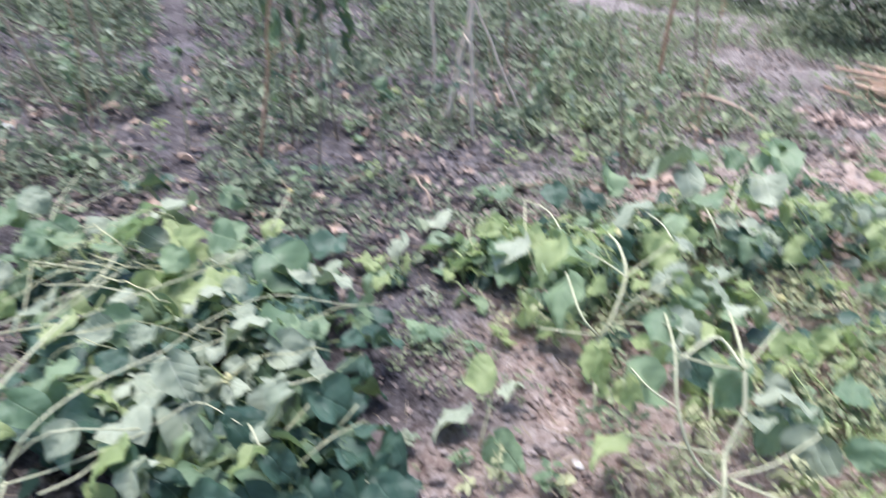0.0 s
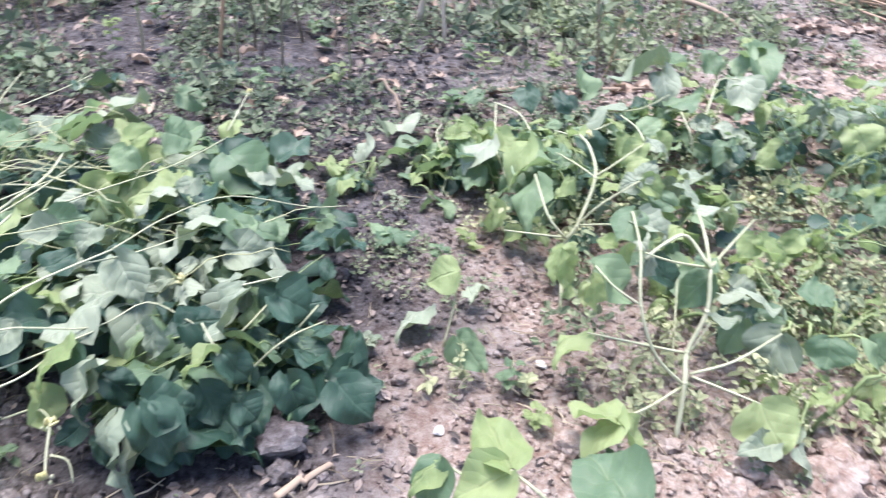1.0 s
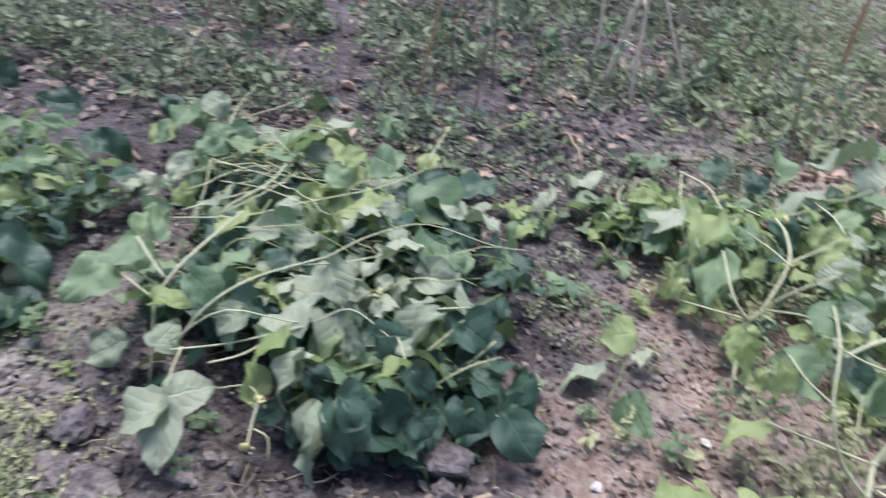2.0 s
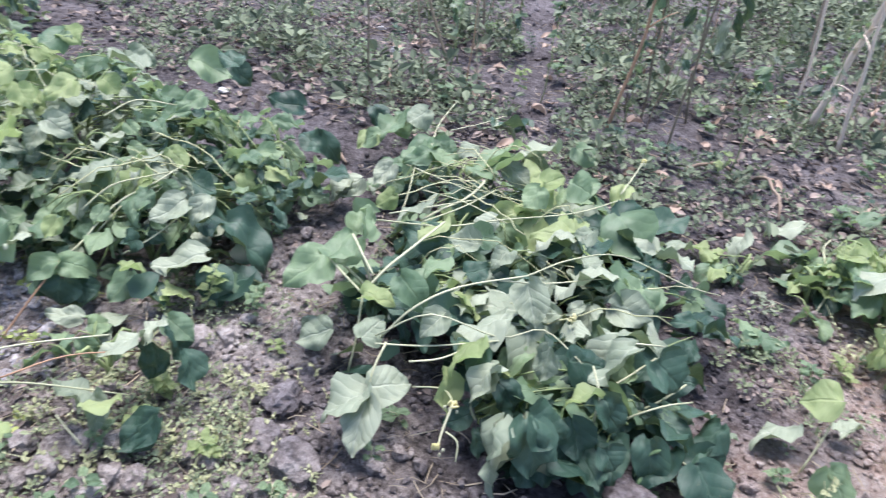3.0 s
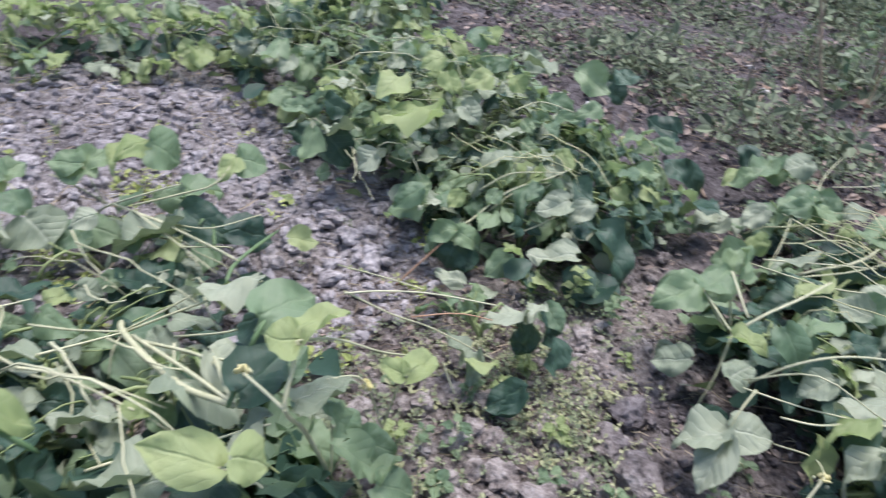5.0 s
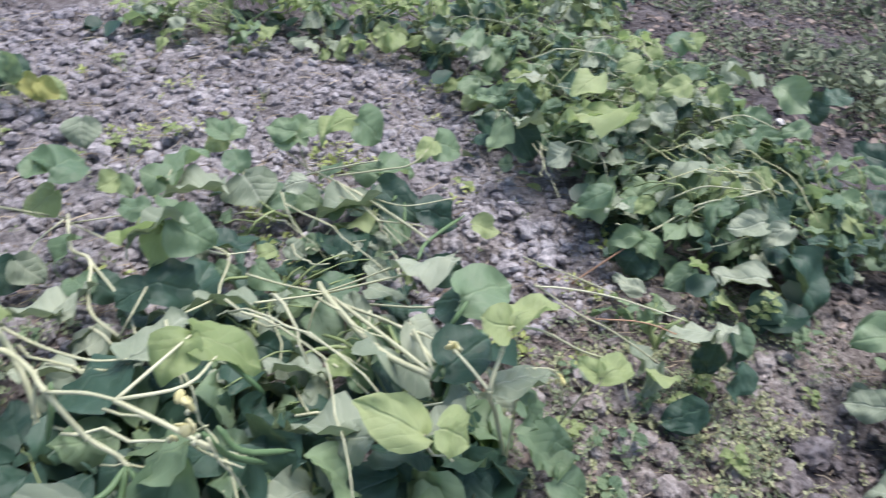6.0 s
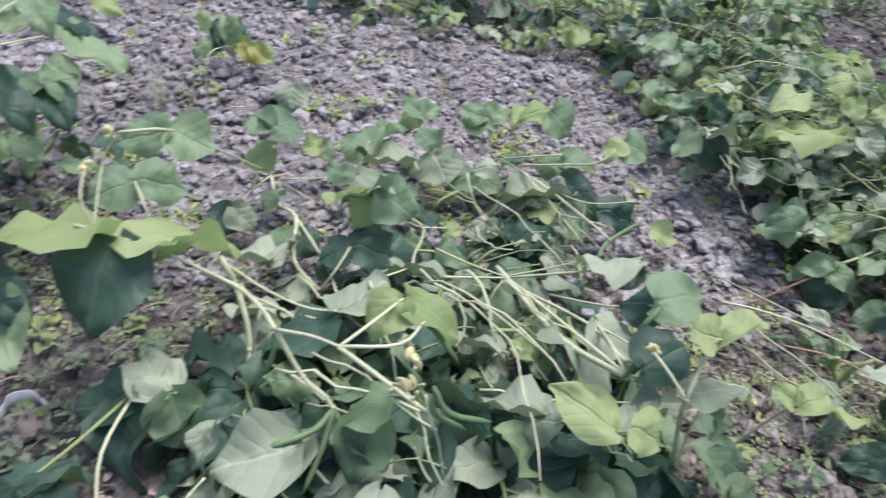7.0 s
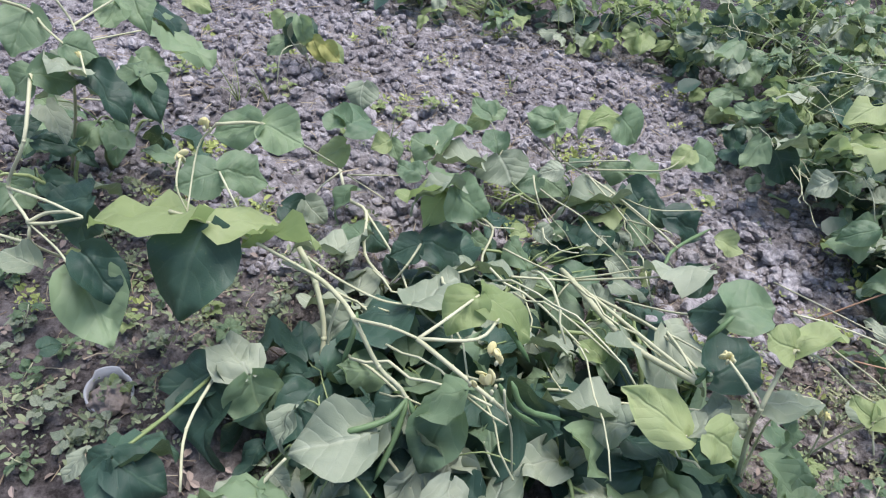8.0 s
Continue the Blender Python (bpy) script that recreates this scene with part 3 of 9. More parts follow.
def clod_field(name, spots, lo, hi, sub, label, seed, mat):
    """Crumbs and lumps of earth at the given spots, joined into one mesh."""
    rng = random.Random(seed)
    shapes = []
    for k in range(6):
        bm = bmesh.new()
        bmesh.ops.create_icosphere(bm, subdivisions=sub, radius=0.5)
        lumpy(bm, rng)
        bm.verts.index_update()
        shapes.append((np.array([v.co[:] for v in bm.verts]), np.array([[v.index for v in f.verts] for f in bm.faces])))
        bm.free()
    vs, fs, n = [], [], 0
    for x, y in spots:
        co, tri = shapes[rng.randrange(6)]
        s = lo + (hi - lo) * rng.random() ** (2.2 if sub == 1 else 2.0)
        r = np.array(Euler((rng.uniform(0, 6), rng.uniform(0, 6), rng.uniform(0, 6))).to_matrix())
        vs.append(co @ r.T * s * (1, 1, 0.85) + (x, y, ground_z(x, y) + s * rng.uniform(0.04, 0.30)))
        fs.append(tri + n)
        n += len(co)
    me = bpy.data.meshes.new(name)
    me.from_pydata(np.vstack(vs).tolist(), [], np.vstack(fs).tolist())
    me.materials.append(mat)
    return tagged(new(name, me), label, "soil clods", kind="stuff")


clod_field("soil_clods", clustered(700, -3.4, -1.1, -1.7, 0.7, 41, 1.0, -2, hoed), 0.032, 0.062, 2, "grey brown clods of hoed dry soil", 7, CLOD)
clod_field("small_clods", clustered(5200, -3.4, -1.0, -2.05, 0.7, 42, 1.0, -2, hoed), 0.014, 0.044, 2, "small grey brown clods of hoed dry soil", 10, CLOD)
clod_field("hoed_crumbs", clustered(13000, -3.5, -1.0, -1.9, 0.7, 44, 1.0, -2, hoed), 0.007, 0.022, 1, "fine grey crumbs of hoed dry soil", 12, CLOD)
clod_field("soil_crumbs", clustered(8000, -1.5, 1.6, -0.6, 2.2, 43, 1.6, -0.3), 0.005, 0.024, 1, "small crumbs of dry garden soil", 8, CRUMB)
clod_field("path_crumbs", clustered(2400, -1.7, -0.6, -1.8, -0.6, 48, 1.6, -0.6), 0.004, 0.024, 1, "brown crumbs on trodden soil", 21, CRUMB)
clod_field("edge_crumbs", clustered(5500, -1.9, -0.4, -0.3, 1.1, 46, 1.6, -0.6), 0.005, 0.026, 1, "brown crumbs at the edge of the hoed soil", 17, CRUMB)
clod_field("sandy_crumbs", clustered(5600, -0.25, 1.4, 0.6, 1.9, 45, 1.6, -0.6), 0.005, 0.028, 1, "pale crumbs and lumps of sandy soil", 16, CRUMB)
clod_field("bed_lumps", clustered(420, -1.4, -0.3, -0.1, 1.0, 49, 1.6, -0.3), 0.018, 0.05, 2, "crumbly brown lumps of soil between the plants", 23, CRUMB)
clod_field("sandy_lumps", clustered(420, 0.35, 1.5, 0.75, 1.35, 50, 1.6, -0.5), 0.016, 0.05, 2, "pinkish crumbly lumps of sandy soil", 24, CRUMB)
clod_field("far_clods", clustered(3000, -4.4, 2.6, 1.5, 5.0, 47, 1.3, -0.1), 0.01, 0.045, 1, "brown lumps of soil among weeds", 9, CRUMB)


def lone_clods():
    """The larger lumps, each lying loose on the bed."""
    rng = random.Random(77)
    spots = [(rng.uniform(-3.2, -1.4), rng.uniform(-1.7, 0.4), rng.uniform(0.045, 0.075)) for _ in range(70)]
    spots = [q for q in spots if hoed(q[0], q[1])]
    spots += [(rng.uniform(-1.3, 1.2), rng.uniform(0.3, 1.6), rng.uniform(0.025, 0.05)) for _ in range(70)]
    spots += [(-0.73, 0.55, 0.09), (-0.19, 0.89, 0.10), (-0.165, 0.83, 0.06), (-1.10, 0.30, 0.06), (0.85, 0.98, 0.09), (1.0, 1.05, 0.08), (0.93, 0.92, 0.07), (1.08, 0.96, 0.10), (0.88, 1.10, 0.06), (1.12, 1.14, 0.07), (0.98, 1.2, 0.05), (0.72, 0.88, 0.05), (0.35, 0.98, 0.06), (-0.60, 0.45, 0.05)]
    spots += [(rng.gauss(1.12, 0.14), rng.gauss(1.10, 0.13), rng.uniform(0.025, 0.085)) for _ in range(60)]
    spots += [(rng.gauss(0.72, 0.10), rng.gauss(0.94, 0.08), rng.uniform(0.03, 0.08)) for _ in range(16)]
    spots += [(x, y, 0.04 + 0.05 * ((x * 37.0) % 1.0) ** 2) for x, y in clustered(44, -1.15, -0.5, 0.1, 0.72, 54, 2.0, -0.6, lambda x, y: x < -0.72 or y < 0.5)]
    for x, y, s in spots:
        ob = new("clod", rng.choice(CLODS if hoed(x, y) else BED_CLODS))
        ob.parent = ground
        ob.matrix_local = Matrix.LocRotScale((x, y, ground_z(x, y) + s * 0.22), Euler((rng.uniform(-0.5, 0.5), rng.uniform(-0.5, 0.5), rng.uniform(0, 6))), (s, s * rng.uniform(0.8, 1.2), s))


# ---- plant builders ----
def bean_plant(x, y, label, group="bean plants"):
    return thing("bean_plant", x, y, ground_z(x, y) - 0.01, label, "bean plant", group)


def smooth_run(pts, steps=4):
    """A smooth line through the points."""
    q = [Vector(p) for p in pts]
    q = [q[0] * 2 - q[1]] + q + [q[-1] * 2 - q[-2]]
    out = []
    for i in range(1, len(q) - 2):
        for k in range(steps):
            f = k / steps
            out.append(0.5 * (2 * q[i] + (q[i + 1] - q[i - 1]) * f + (2 * q[i - 1] - 5 * q[i] + 4 * q[i + 1] - q[i + 2]) * f * f + (3 * q[i] - q[i - 1] - 3 * q[i + 1] + q[i + 2]) * f ** 3))
    return out + [q[-2]]


def run(plant, kind, r, *pts):
    """A stem, leaf stalk or pod along the points."""
    bm = bmesh.new()
    line = [p - plant.location for p in smooth_run(pts)]
    if kind == "pod":
        pod_shape(bm, line, r)
        return part("pod", bm, POD, plant, "slim green bean pod")
    tube(bm, line, r, r * 0.72, 7)
    for p in line[4:-1:4]:
        m = Matrix.Translation(p) @ Matrix.Diagonal((r * 1.2, r * 1.2, r * 1.2, 1))
        bmesh.ops.create_icosphere(bm, subdivisions=1, radius=1.0, matrix=m)
    if kind == "stalk":
        return part("petiole", bm, STALK, plant)
    if kind == "red_stem":
        return part("stem", bm, STEM_RED, plant, "reddish dry stem")
    return part(kind, bm, STEM, plant)


def pod_shape(bm, line, r):
    """A pod with blunt ends, swollen over its seeds."""
    n = len(line)
    rings = []
    last = line[0].orthogonal().normalized()
    for i, p in enumerate(line):
        d = (line[min(i + 1, n - 1)] - line[max(i - 1, 0)]).normalized()
        last = (last - d * last.dot(d)).normalized()
        w = d.cross(last)
        f = i / (n - 1)
        k = r * min(1.0, 0.35 + 5 * f, 0.25 + 5 * (1 - f)) * (1 + 0.08 * math.sin(i * 2.2))
        rings.append([bm.verts.new(p + last * (k * math.cos(a)) + w * (k * math.sin(a))) for a in (2 * math.pi * j / 7 for j in range(7))])
    for a, b in zip(rings, rings[1:]):
        for j in range(7):
            bm.faces.new((a[j], a[(j + 1) % 7], b[(j + 1) % 7], b[j]))
    bm.faces.new(rings[0][::-1])
    bm.faces.new(rings[-1])


def flower(plant, x, y, z):
    """A small cream pea flower: standard petal, two wings and green buds."""
    rng = random.Random(int(x * 1000 + y * 77))
    bm = bmesh.new()
    for k in range(4):
        m = Matrix.Translation(Vector((x, y, z)) - plant.location + Vector((rng.uniform(-0.007, 0.007), rng.uniform(-0.007, 0.007), rng.uniform(-0.006, 0.006))))
        m = m @ Euler((rng.uniform(0, 6), rng.uniform(0, 6), rng.uniform(0, 6))).to_matrix().to_4x4() @ Matrix.Diagonal((0.009, 0.006, 0.0025, 1))
        bmesh.ops.create_icosphere(bm, subdivisions=2, radius=1.0, matrix=m)
    bloom = part("flower", bm, FLOWER, plant, "cream yellow pea flower")
    bm = bmesh.new()
    for k in range(3):
        m = Matrix.Translation(Vector((x, y, z)) - plant.location + Vector((rng.uniform(-0.012, 0.012), rng.uniform(-0.012, 0.012), rng.uniform(-0.014, 0.0)))) @ Matrix.Diagonal((0.003, 0.003, 0.006, 1))
        bmesh.ops.create_icosphere(bm, subdivisions=1, radius=1.0, matrix=m)
    part("bud", bm, STEM, bloom)


# ---- bean plants: undergrowth of the patches ----
SPRAWL = "sprawling bean plant with broad green leaves on soil"
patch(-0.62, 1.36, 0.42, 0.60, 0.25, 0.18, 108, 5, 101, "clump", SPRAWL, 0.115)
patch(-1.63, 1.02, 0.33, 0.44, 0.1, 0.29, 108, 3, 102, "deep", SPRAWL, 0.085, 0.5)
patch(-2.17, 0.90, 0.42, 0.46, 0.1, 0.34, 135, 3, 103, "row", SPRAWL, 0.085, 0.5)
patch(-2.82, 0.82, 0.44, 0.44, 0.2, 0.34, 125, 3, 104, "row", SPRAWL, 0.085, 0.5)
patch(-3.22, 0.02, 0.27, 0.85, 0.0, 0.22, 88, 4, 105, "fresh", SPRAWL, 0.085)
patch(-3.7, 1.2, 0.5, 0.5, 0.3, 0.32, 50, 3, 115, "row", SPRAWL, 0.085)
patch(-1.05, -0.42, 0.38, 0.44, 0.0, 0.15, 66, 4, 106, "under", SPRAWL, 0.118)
patch(-1.24, 0.46, 0.10, 0.12, 0.0, 0.09, 4, 1, 107, "deep", SPRAWL, 0.07)
patch(-1.62, -1.42, 0.24, 0.26, 0.0, 0.22, 10, 2, 108, "deep", SPRAWL, 0.10)
patch(0.30, 2.05, 0.36, 0.26, 0.3, 0.2, 44, 3, 110, "mixed", SPRAWL, 0.085)
patch(1.05, 2.36, 0.52, 0.36, 0.3, 0.26, 66, 3, 111, "mixed", SPRAWL, 0.09)
patch(1.9, 2.7, 0.50, 0.45, 0.3, 0.26, 60, 3, 116, "mixed", SPRAWL, 0.09)
patch(0.80, 1.35, 0.36, 0.28, 0.1, 0.15, 10, 2, 112, "fresh", SPRAWL, 0.08)
patch(1.30, 1.75, 0.36, 0.40, 0.1, 0.2, 19, 2, 117, "fresh", SPRAWL, 0.085)
patch(-0.37, 1.03, 0.15, 0.16, 0.0, 0.12, 11, 2, 118, "deep", SPRAWL, 0.11, 0.5)
patch(1.02, 1.10, 0.30, 0.22, 0.0, 0.16, 7, 2, 119, "fresh", SPRAWL, 0.09)
patch(0.58, 1.75, 0.34, 0.22, 0.0, 0.20, 16, 2, 120, "fresh", SPRAWL, 0.085)
patch(1.5, 1.0, 0.3, 0.3, 0.0, 0.16, 6, 2, 121, "fresh", SPRAWL, 0.09)
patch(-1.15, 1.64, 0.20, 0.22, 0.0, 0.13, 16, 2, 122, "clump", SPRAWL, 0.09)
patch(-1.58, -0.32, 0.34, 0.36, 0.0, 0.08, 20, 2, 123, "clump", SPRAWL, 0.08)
patch(-0.10, 1.92, 0.22, 0.14, 0.0, 0.06, 7, 2, 114, "mixed", SPRAWL, 0.08)

# ---- bean plants: the leaves, stalks and pods that stand out ----
PLANT_LABELS = {
    "fa": "wilting bean plant with long pale stems over soil",
    "fb": "bean plant with green pods and cream flowers",
    "fc": "sprawling bean plant with bundled pale leaf stalks",
    "fd": "upright bean shoot with yellow green leaves and flowers",
    "fe": "young bean shoot with yellow green leaves",
    "ff": "bean plant spreading over grey soil clods",
    "fg": "low bean plant with dark green leaves",
    "la": "leggy bean plant with curling pale stems",
    "lb": "small bean seedling on bare soil",
    "ta": "small yellowing bean plant on hoed clods",
    "ca": "bushy bean plant with pale drooping leaves",
    "cb": "bushy bean plant with dark green leaves added low as shade filling",
    "cc": "bushy bean plant with a tangle of pale stems",
    "ra": "dense bean plant at the edge of the row",
    "rb": "dense bean plant with yellow green top leaves",
    "sa": "small wilted bean plant with pale leaves",
    "ga": "thin yellowing bean plant with a thick pale stem",
    "gb": "thin bean plant with yellow green drooping leaflets",
    "gc": "bean plant with pale green leaves by dry litter",
    "gd": "low bean plant with dusty pale leaves",
    "ge": "bean plant with large yellow green leaves",
    "gf": "small bean seedling with round pale leaves",
    "cd": "low bean plant with large dark leaves on soil",
    "ce": "bean plant with round green leaves on tall stalks",
    "gi": "low bean plant with broad leaves on sandy soil",
    "gj": "straggling bean plant with yellow green leaves",
    "gh": "low bean seedling on dark soil",
}
plant = bean_plant(-1.55, -0.25, PLANT_LABELS['fc'])
run(plant, 'stem', 0.0072, (-1.551, -0.245, 0.000), (-1.353, -0.263, 0.120), (-1.112, -0.210, 0.190), (-0.940, -0.155, 0.280))
run(plant, 'petiole', 0.0042, (-1.338, -0.249, 0.120), (-1.124, -0.189, 0.200), (-0.947, -0.156, 0.280))
run(plant, 'petiole', 0.0036, (-1.304, -0.236, 0.130), (-1.142, -0.153, 0.200), (-0.985, -0.145, 0.270))
run(plant, 'petiole', 0.0028, (-1.156, -0.139, 0.200), (-1.043, -0.149, 0.250), (-0.940, -0.156, 0.280))
run(plant, 'petiole', 0.0028, (-1.353, -0.263, 0.120), (-1.313, -0.143, 0.180), (-1.310, -0.001, 0.210))
run(plant, 'petiole', 0.0025, (-1.358, -0.262, 0.120), (-1.341, -0.192, 0.160), (-1.324, -0.135, 0.200))
run(plant, 'petiole', 0.0028, (-1.294, -0.406, 0.160), (-1.323, -0.335, 0.140), (-1.353, -0.263, 0.120))
run(plant, 'petiole', 0.0025, (-1.398, -0.417, 0.150), (-1.366, -0.343, 0.140), (-1.356, -0.263, 0.120))
run(plant, 'petiole', 0.0022, (-1.353, -0.263, 0.120), (-1.329, -0.288, 0.100), (-1.312, -0.303, 0.050))
run(plant, 'petiole', 0.0030, (-1.130, -0.216, 0.170), (-1.112, -0.216, 0.120), (-1.095, -0.209, 0.060))
run(plant, 'petiole', 0.0025, (-1.278, -0.183, 0.130), (-1.207, -0.204, 0.100), (-1.084, -0.259, 0.160))
run(plant, 'stem', 0.0028, (-1.761, -0.177, 0.160), (-1.750, -0.066, 0.180), (-1.724, 0.007, 0.210), (-1.768, 0.072, 0.250))
run(plant, 'petiole', 0.0030, (-1.852, -0.216, 0.120), (-1.715, -0.152, 0.150), (-1.601, -0.090, 0.160), (-1.491, -0.013, 0.150))
run(plant, 'petiole', 0.0025, (-1.750, -0.176, 0.150), (-1.601, -0.112, 0.140), (-1.513, -0.048, 0.100))
run(plant, 'petiole', 0.0025, (-1.705, -0.139, 0.150), (-1.573, -0.065, 0.150), (-1.475, -0.007, 0.150))
run(plant, 'petiole', 0.0022, (-1.682, -0.103, 0.140), (-1.609, -0.032, 0.160), (-1.634, 0.092, 0.160))
run(plant, 'petiole', 0.0022, (-1.580, -0.102, 0.140), (-1.538, -0.018, 0.150), (-1.532, -0.002, 0.140))
run(plant, 'petiole', 0.0025, (-1.296, -0.179, 0.130), (-1.194, -0.097, 0.200), (-1.115, -0.053, 0.280))
run(plant, 'petiole', 0.0025, (-1.214, -0.181, 0.160), (-1.102, -0.128, 0.220), (-0.975, -0.124, 0.300))
run(plant, 'petiole', 0.0025, (-0.884, -0.265, 0.240), (-0.879, -0.231, 0.250), (-0.847, -0.198, 0.270))
run(plant, 'pod', 0.0045, (-1.088, -0.062, 0.300), (-1.070, -0.086, 0.280), (-1.071, -0.096, 0.250))
run(plant, 'pod', 0.0045, (-1.418, -0.050, 0.140), (-1.488, -0.006, 0.140), (-1.647, 0.142, 0.100))
run(plant, 'pod', 0.0040, (-1.693, -0.044, 0.120), (-1.741, -0.004, 0.120), (-1.581, -0.034, 0.080))
run(plant, 'pod', 0.0040, (-0.939, -0.164, 0.280), (-0.948, -0.151, 0.300), (-0.974, -0.132, 0.300))
leaflet(plant, (-0.847, -0.198, 0.270), (-0.896, -0.293, 0.310), (0.55, 0.07, 0.83), 'light', 0, 0.79)
leaflet(plant, (-0.831, -0.185, 0.300), (-0.814, -0.138, 0.280), (0.54, 0.16, 0.82), 'light', 5, 1.70)
leaflet(plant, (-0.859, -0.188, 0.250), (-0.930, -0.114, 0.274), (-0.38, -0.60, 0.71), 'pale', 1, 0.82)
leaflet(plant, (-1.097, -0.072, 0.300), (-1.134, 0.047, 0.324), (0.37, -0.08, 0.93), 'mid', 7, 0.97)
leaflet(plant, (-1.111, -0.046, 0.280), (-1.176, -0.104, 0.230), (0.08, -0.70, 0.71), 'dark', 3, 0.96)
leaflet(plant, (-1.316, -0.006, 0.220), (-1.323, -0.138, 0.200), (-0.31, -0.12, 0.94), 'pale', 8, 0.82)
leaflet(plant, (-0.889, -0.259, 0.200), (-0.890, -0.157, 0.175), (-0.37, 0.22, 0.91), 'dark', 3, 0.82)
leaflet(plant, (-0.884, -0.265, 0.240), (-0.921, -0.320, 0.200), (0.14, -0.64, 0.76), 'pale', 8, 0.93)
leaflet(plant, (-0.921, -0.272, 0.210), (-0.978, -0.390, 0.170), (-0.59, 0.01, 0.81), 'pale', 4, 0.82)
leaflet(plant, (-0.875, -0.228, 0.140), (-0.872, -0.333, 0.100), (0.33, -0.33, 0.89), 'dark', 0, 0.81)
leaflet(plant, (-0.909, -0.227, 0.170), (-0.878, -0.214, 0.090), (0.93, -0.15, 0.34), 'dark', 5, 0.81)
leaflet(plant, (-0.813, -0.271, 0.140), (-0.836, -0.160, 0.130), (-0.59, -0.05, 0.81), 'mid', 1, 0.82)
leaflet(plant, (-0.874, -0.350, 0.220), (-0.837, -0.295, 0.150), (-0.04, 0.79, 0.61), 'mid', 6, 0.82)
leaflet(plant, (-1.768, 0.072, 0.250), (-1.777, 0.159, 0.210), (0.60, 0.38, 0.70), 'mid', 0, 1.15)
leaflet(plant, (-1.768, 0.072, 0.250), (-1.726, 0.016, 0.220), (0.46, -0.13, 0.88), 'light', 5, 1.00)
leaflet(plant, (-1.075, -0.258, 0.170), (-1.129, -0.295, 0.170), (0.22, -0.32, 0.92), 'light', 2, 0.90)
leaflet(plant, (-1.075, -0.256, 0.170), (-1.067, -0.209, 0.136), (0.62, 0.38, 0.68), 'mid', 7, 1.04)
leaflet(plant, (-1.129, -0.220, 0.200), (-1.017, -0.117, 0.190), (-0.27, 0.38, 0.88), 'pale', 3, 0.82)
leaflet(plant, (-1.128, -0.144, 0.220), (-1.046, -0.066, 0.200), (0.17, 0.07, 0.98), 'pale', 8, 0.82)
leaflet(plant, (-1.345, 0.016, 0.180), (-1.342, -0.051, 0.130), (0.48, -0.51, 0.71), 'dark', 4, 0.85)
leaflet(plant, (-1.363, -0.170, 0.120), (-1.319, -0.077, 0.100), (-0.21, 0.30, 0.93), 'pale', 0, 0.82)
leaflet(plant, (-1.628, 0.011, 0.130), (-1.629, 0.130, 0.085), (0.57, 0.29, 0.77), 'dark', 5, 0.94)
leaflet(plant, (-1.736, -0.071, 0.140), (-1.651, 0.030, 0.090), (0.60, -0.11, 0.79), 'dark', 1, 0.85)
leaflet(plant, (-1.600, -0.157, 0.100), (-1.512, -0.197, 0.040), (0.50, -0.18, 0.85), 'dark', 6, 0.79)
leaflet(plant, (-1.638, -0.031, 0.090), (-1.589, -0.073, 0.050), (0.50, -0.22, 0.84), 'mid', 4, 0.90)
leaflet(plant, (-1.571, -0.101, 0.060), (-1.517, -0.116, 0.030), (0.44, -0.18, 0.88), 'mid', 0, 0.95)
leaflet(plant, (-1.600, -0.116, 0.080), (-1.556, -0.065, 0.050), (0.62, -0.06, 0.79), 'pale', 5, 0.89)
leaflet(plant, (-1.597, -0.131, 0.080), (-1.509, -0.155, 0.040), (0.46, 0.24, 0.86), 'dark', 1, 0.82)
leaflet(plant, (-1.630, 0.162, 0.080), (-1.623, 0.232, 0.050), (0.62, 0.25, 0.74), 'light', 6, 0.91)
leaflet(plant, (-1.571, -0.222, 0.060), (-1.520, -0.272, 0.040), (0.36, -0.01, 0.93), 'dark', 3, 1.02)
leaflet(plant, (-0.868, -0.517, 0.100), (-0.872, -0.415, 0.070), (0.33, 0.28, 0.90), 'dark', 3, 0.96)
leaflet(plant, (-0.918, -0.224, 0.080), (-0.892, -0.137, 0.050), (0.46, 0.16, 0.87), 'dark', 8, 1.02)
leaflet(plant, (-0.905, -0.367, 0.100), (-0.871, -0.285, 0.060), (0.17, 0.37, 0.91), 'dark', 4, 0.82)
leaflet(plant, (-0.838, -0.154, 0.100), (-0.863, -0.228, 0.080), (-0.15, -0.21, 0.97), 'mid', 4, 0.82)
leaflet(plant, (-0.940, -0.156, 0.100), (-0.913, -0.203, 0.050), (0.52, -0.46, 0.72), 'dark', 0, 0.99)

plant = bean_plant(-0.95, 0.02, PLANT_LABELS['fd'])
run(plant, 'stem', 0.0040, (-0.953, 0.018, 0.000), (-0.919, -0.051, 0.200), (-0.868, -0.101, 0.320), (-0.906, -0.076, 0.360), (-0.915, -0.067, 0.400))
run(plant, 'petiole', 0.0028, (-0.868, -0.101, 0.320), (-0.895, -0.122, 0.340), (-0.928, -0.140, 0.350))
run(plant, 'petiole', 0.0022, (-0.914, -0.066, 0.400), (-0.929, -0.002, 0.370), (-0.946, 0.088, 0.300), (-0.963, 0.169, 0.250))
run(plant, 'stem', 0.0025, (-0.939, 0.006, 0.020), (-0.974, 0.017, 0.120), (-0.948, -0.006, 0.220))
run(plant, 'petiole', 0.0022, (-0.921, -0.018, 0.300), (-0.928, 0.037, 0.280), (-0.929, 0.067, 0.220), (-0.949, 0.100, 0.120))
flower(plant, -0.937, -0.140, 0.350)
flower(plant, -0.932, 0.055, 0.250)
leaflet(plant, (-0.916, -0.066, 0.400), (-0.929, -0.112, 0.410), (0.53, 0.04, 0.85), 'light', 6, 1.46)
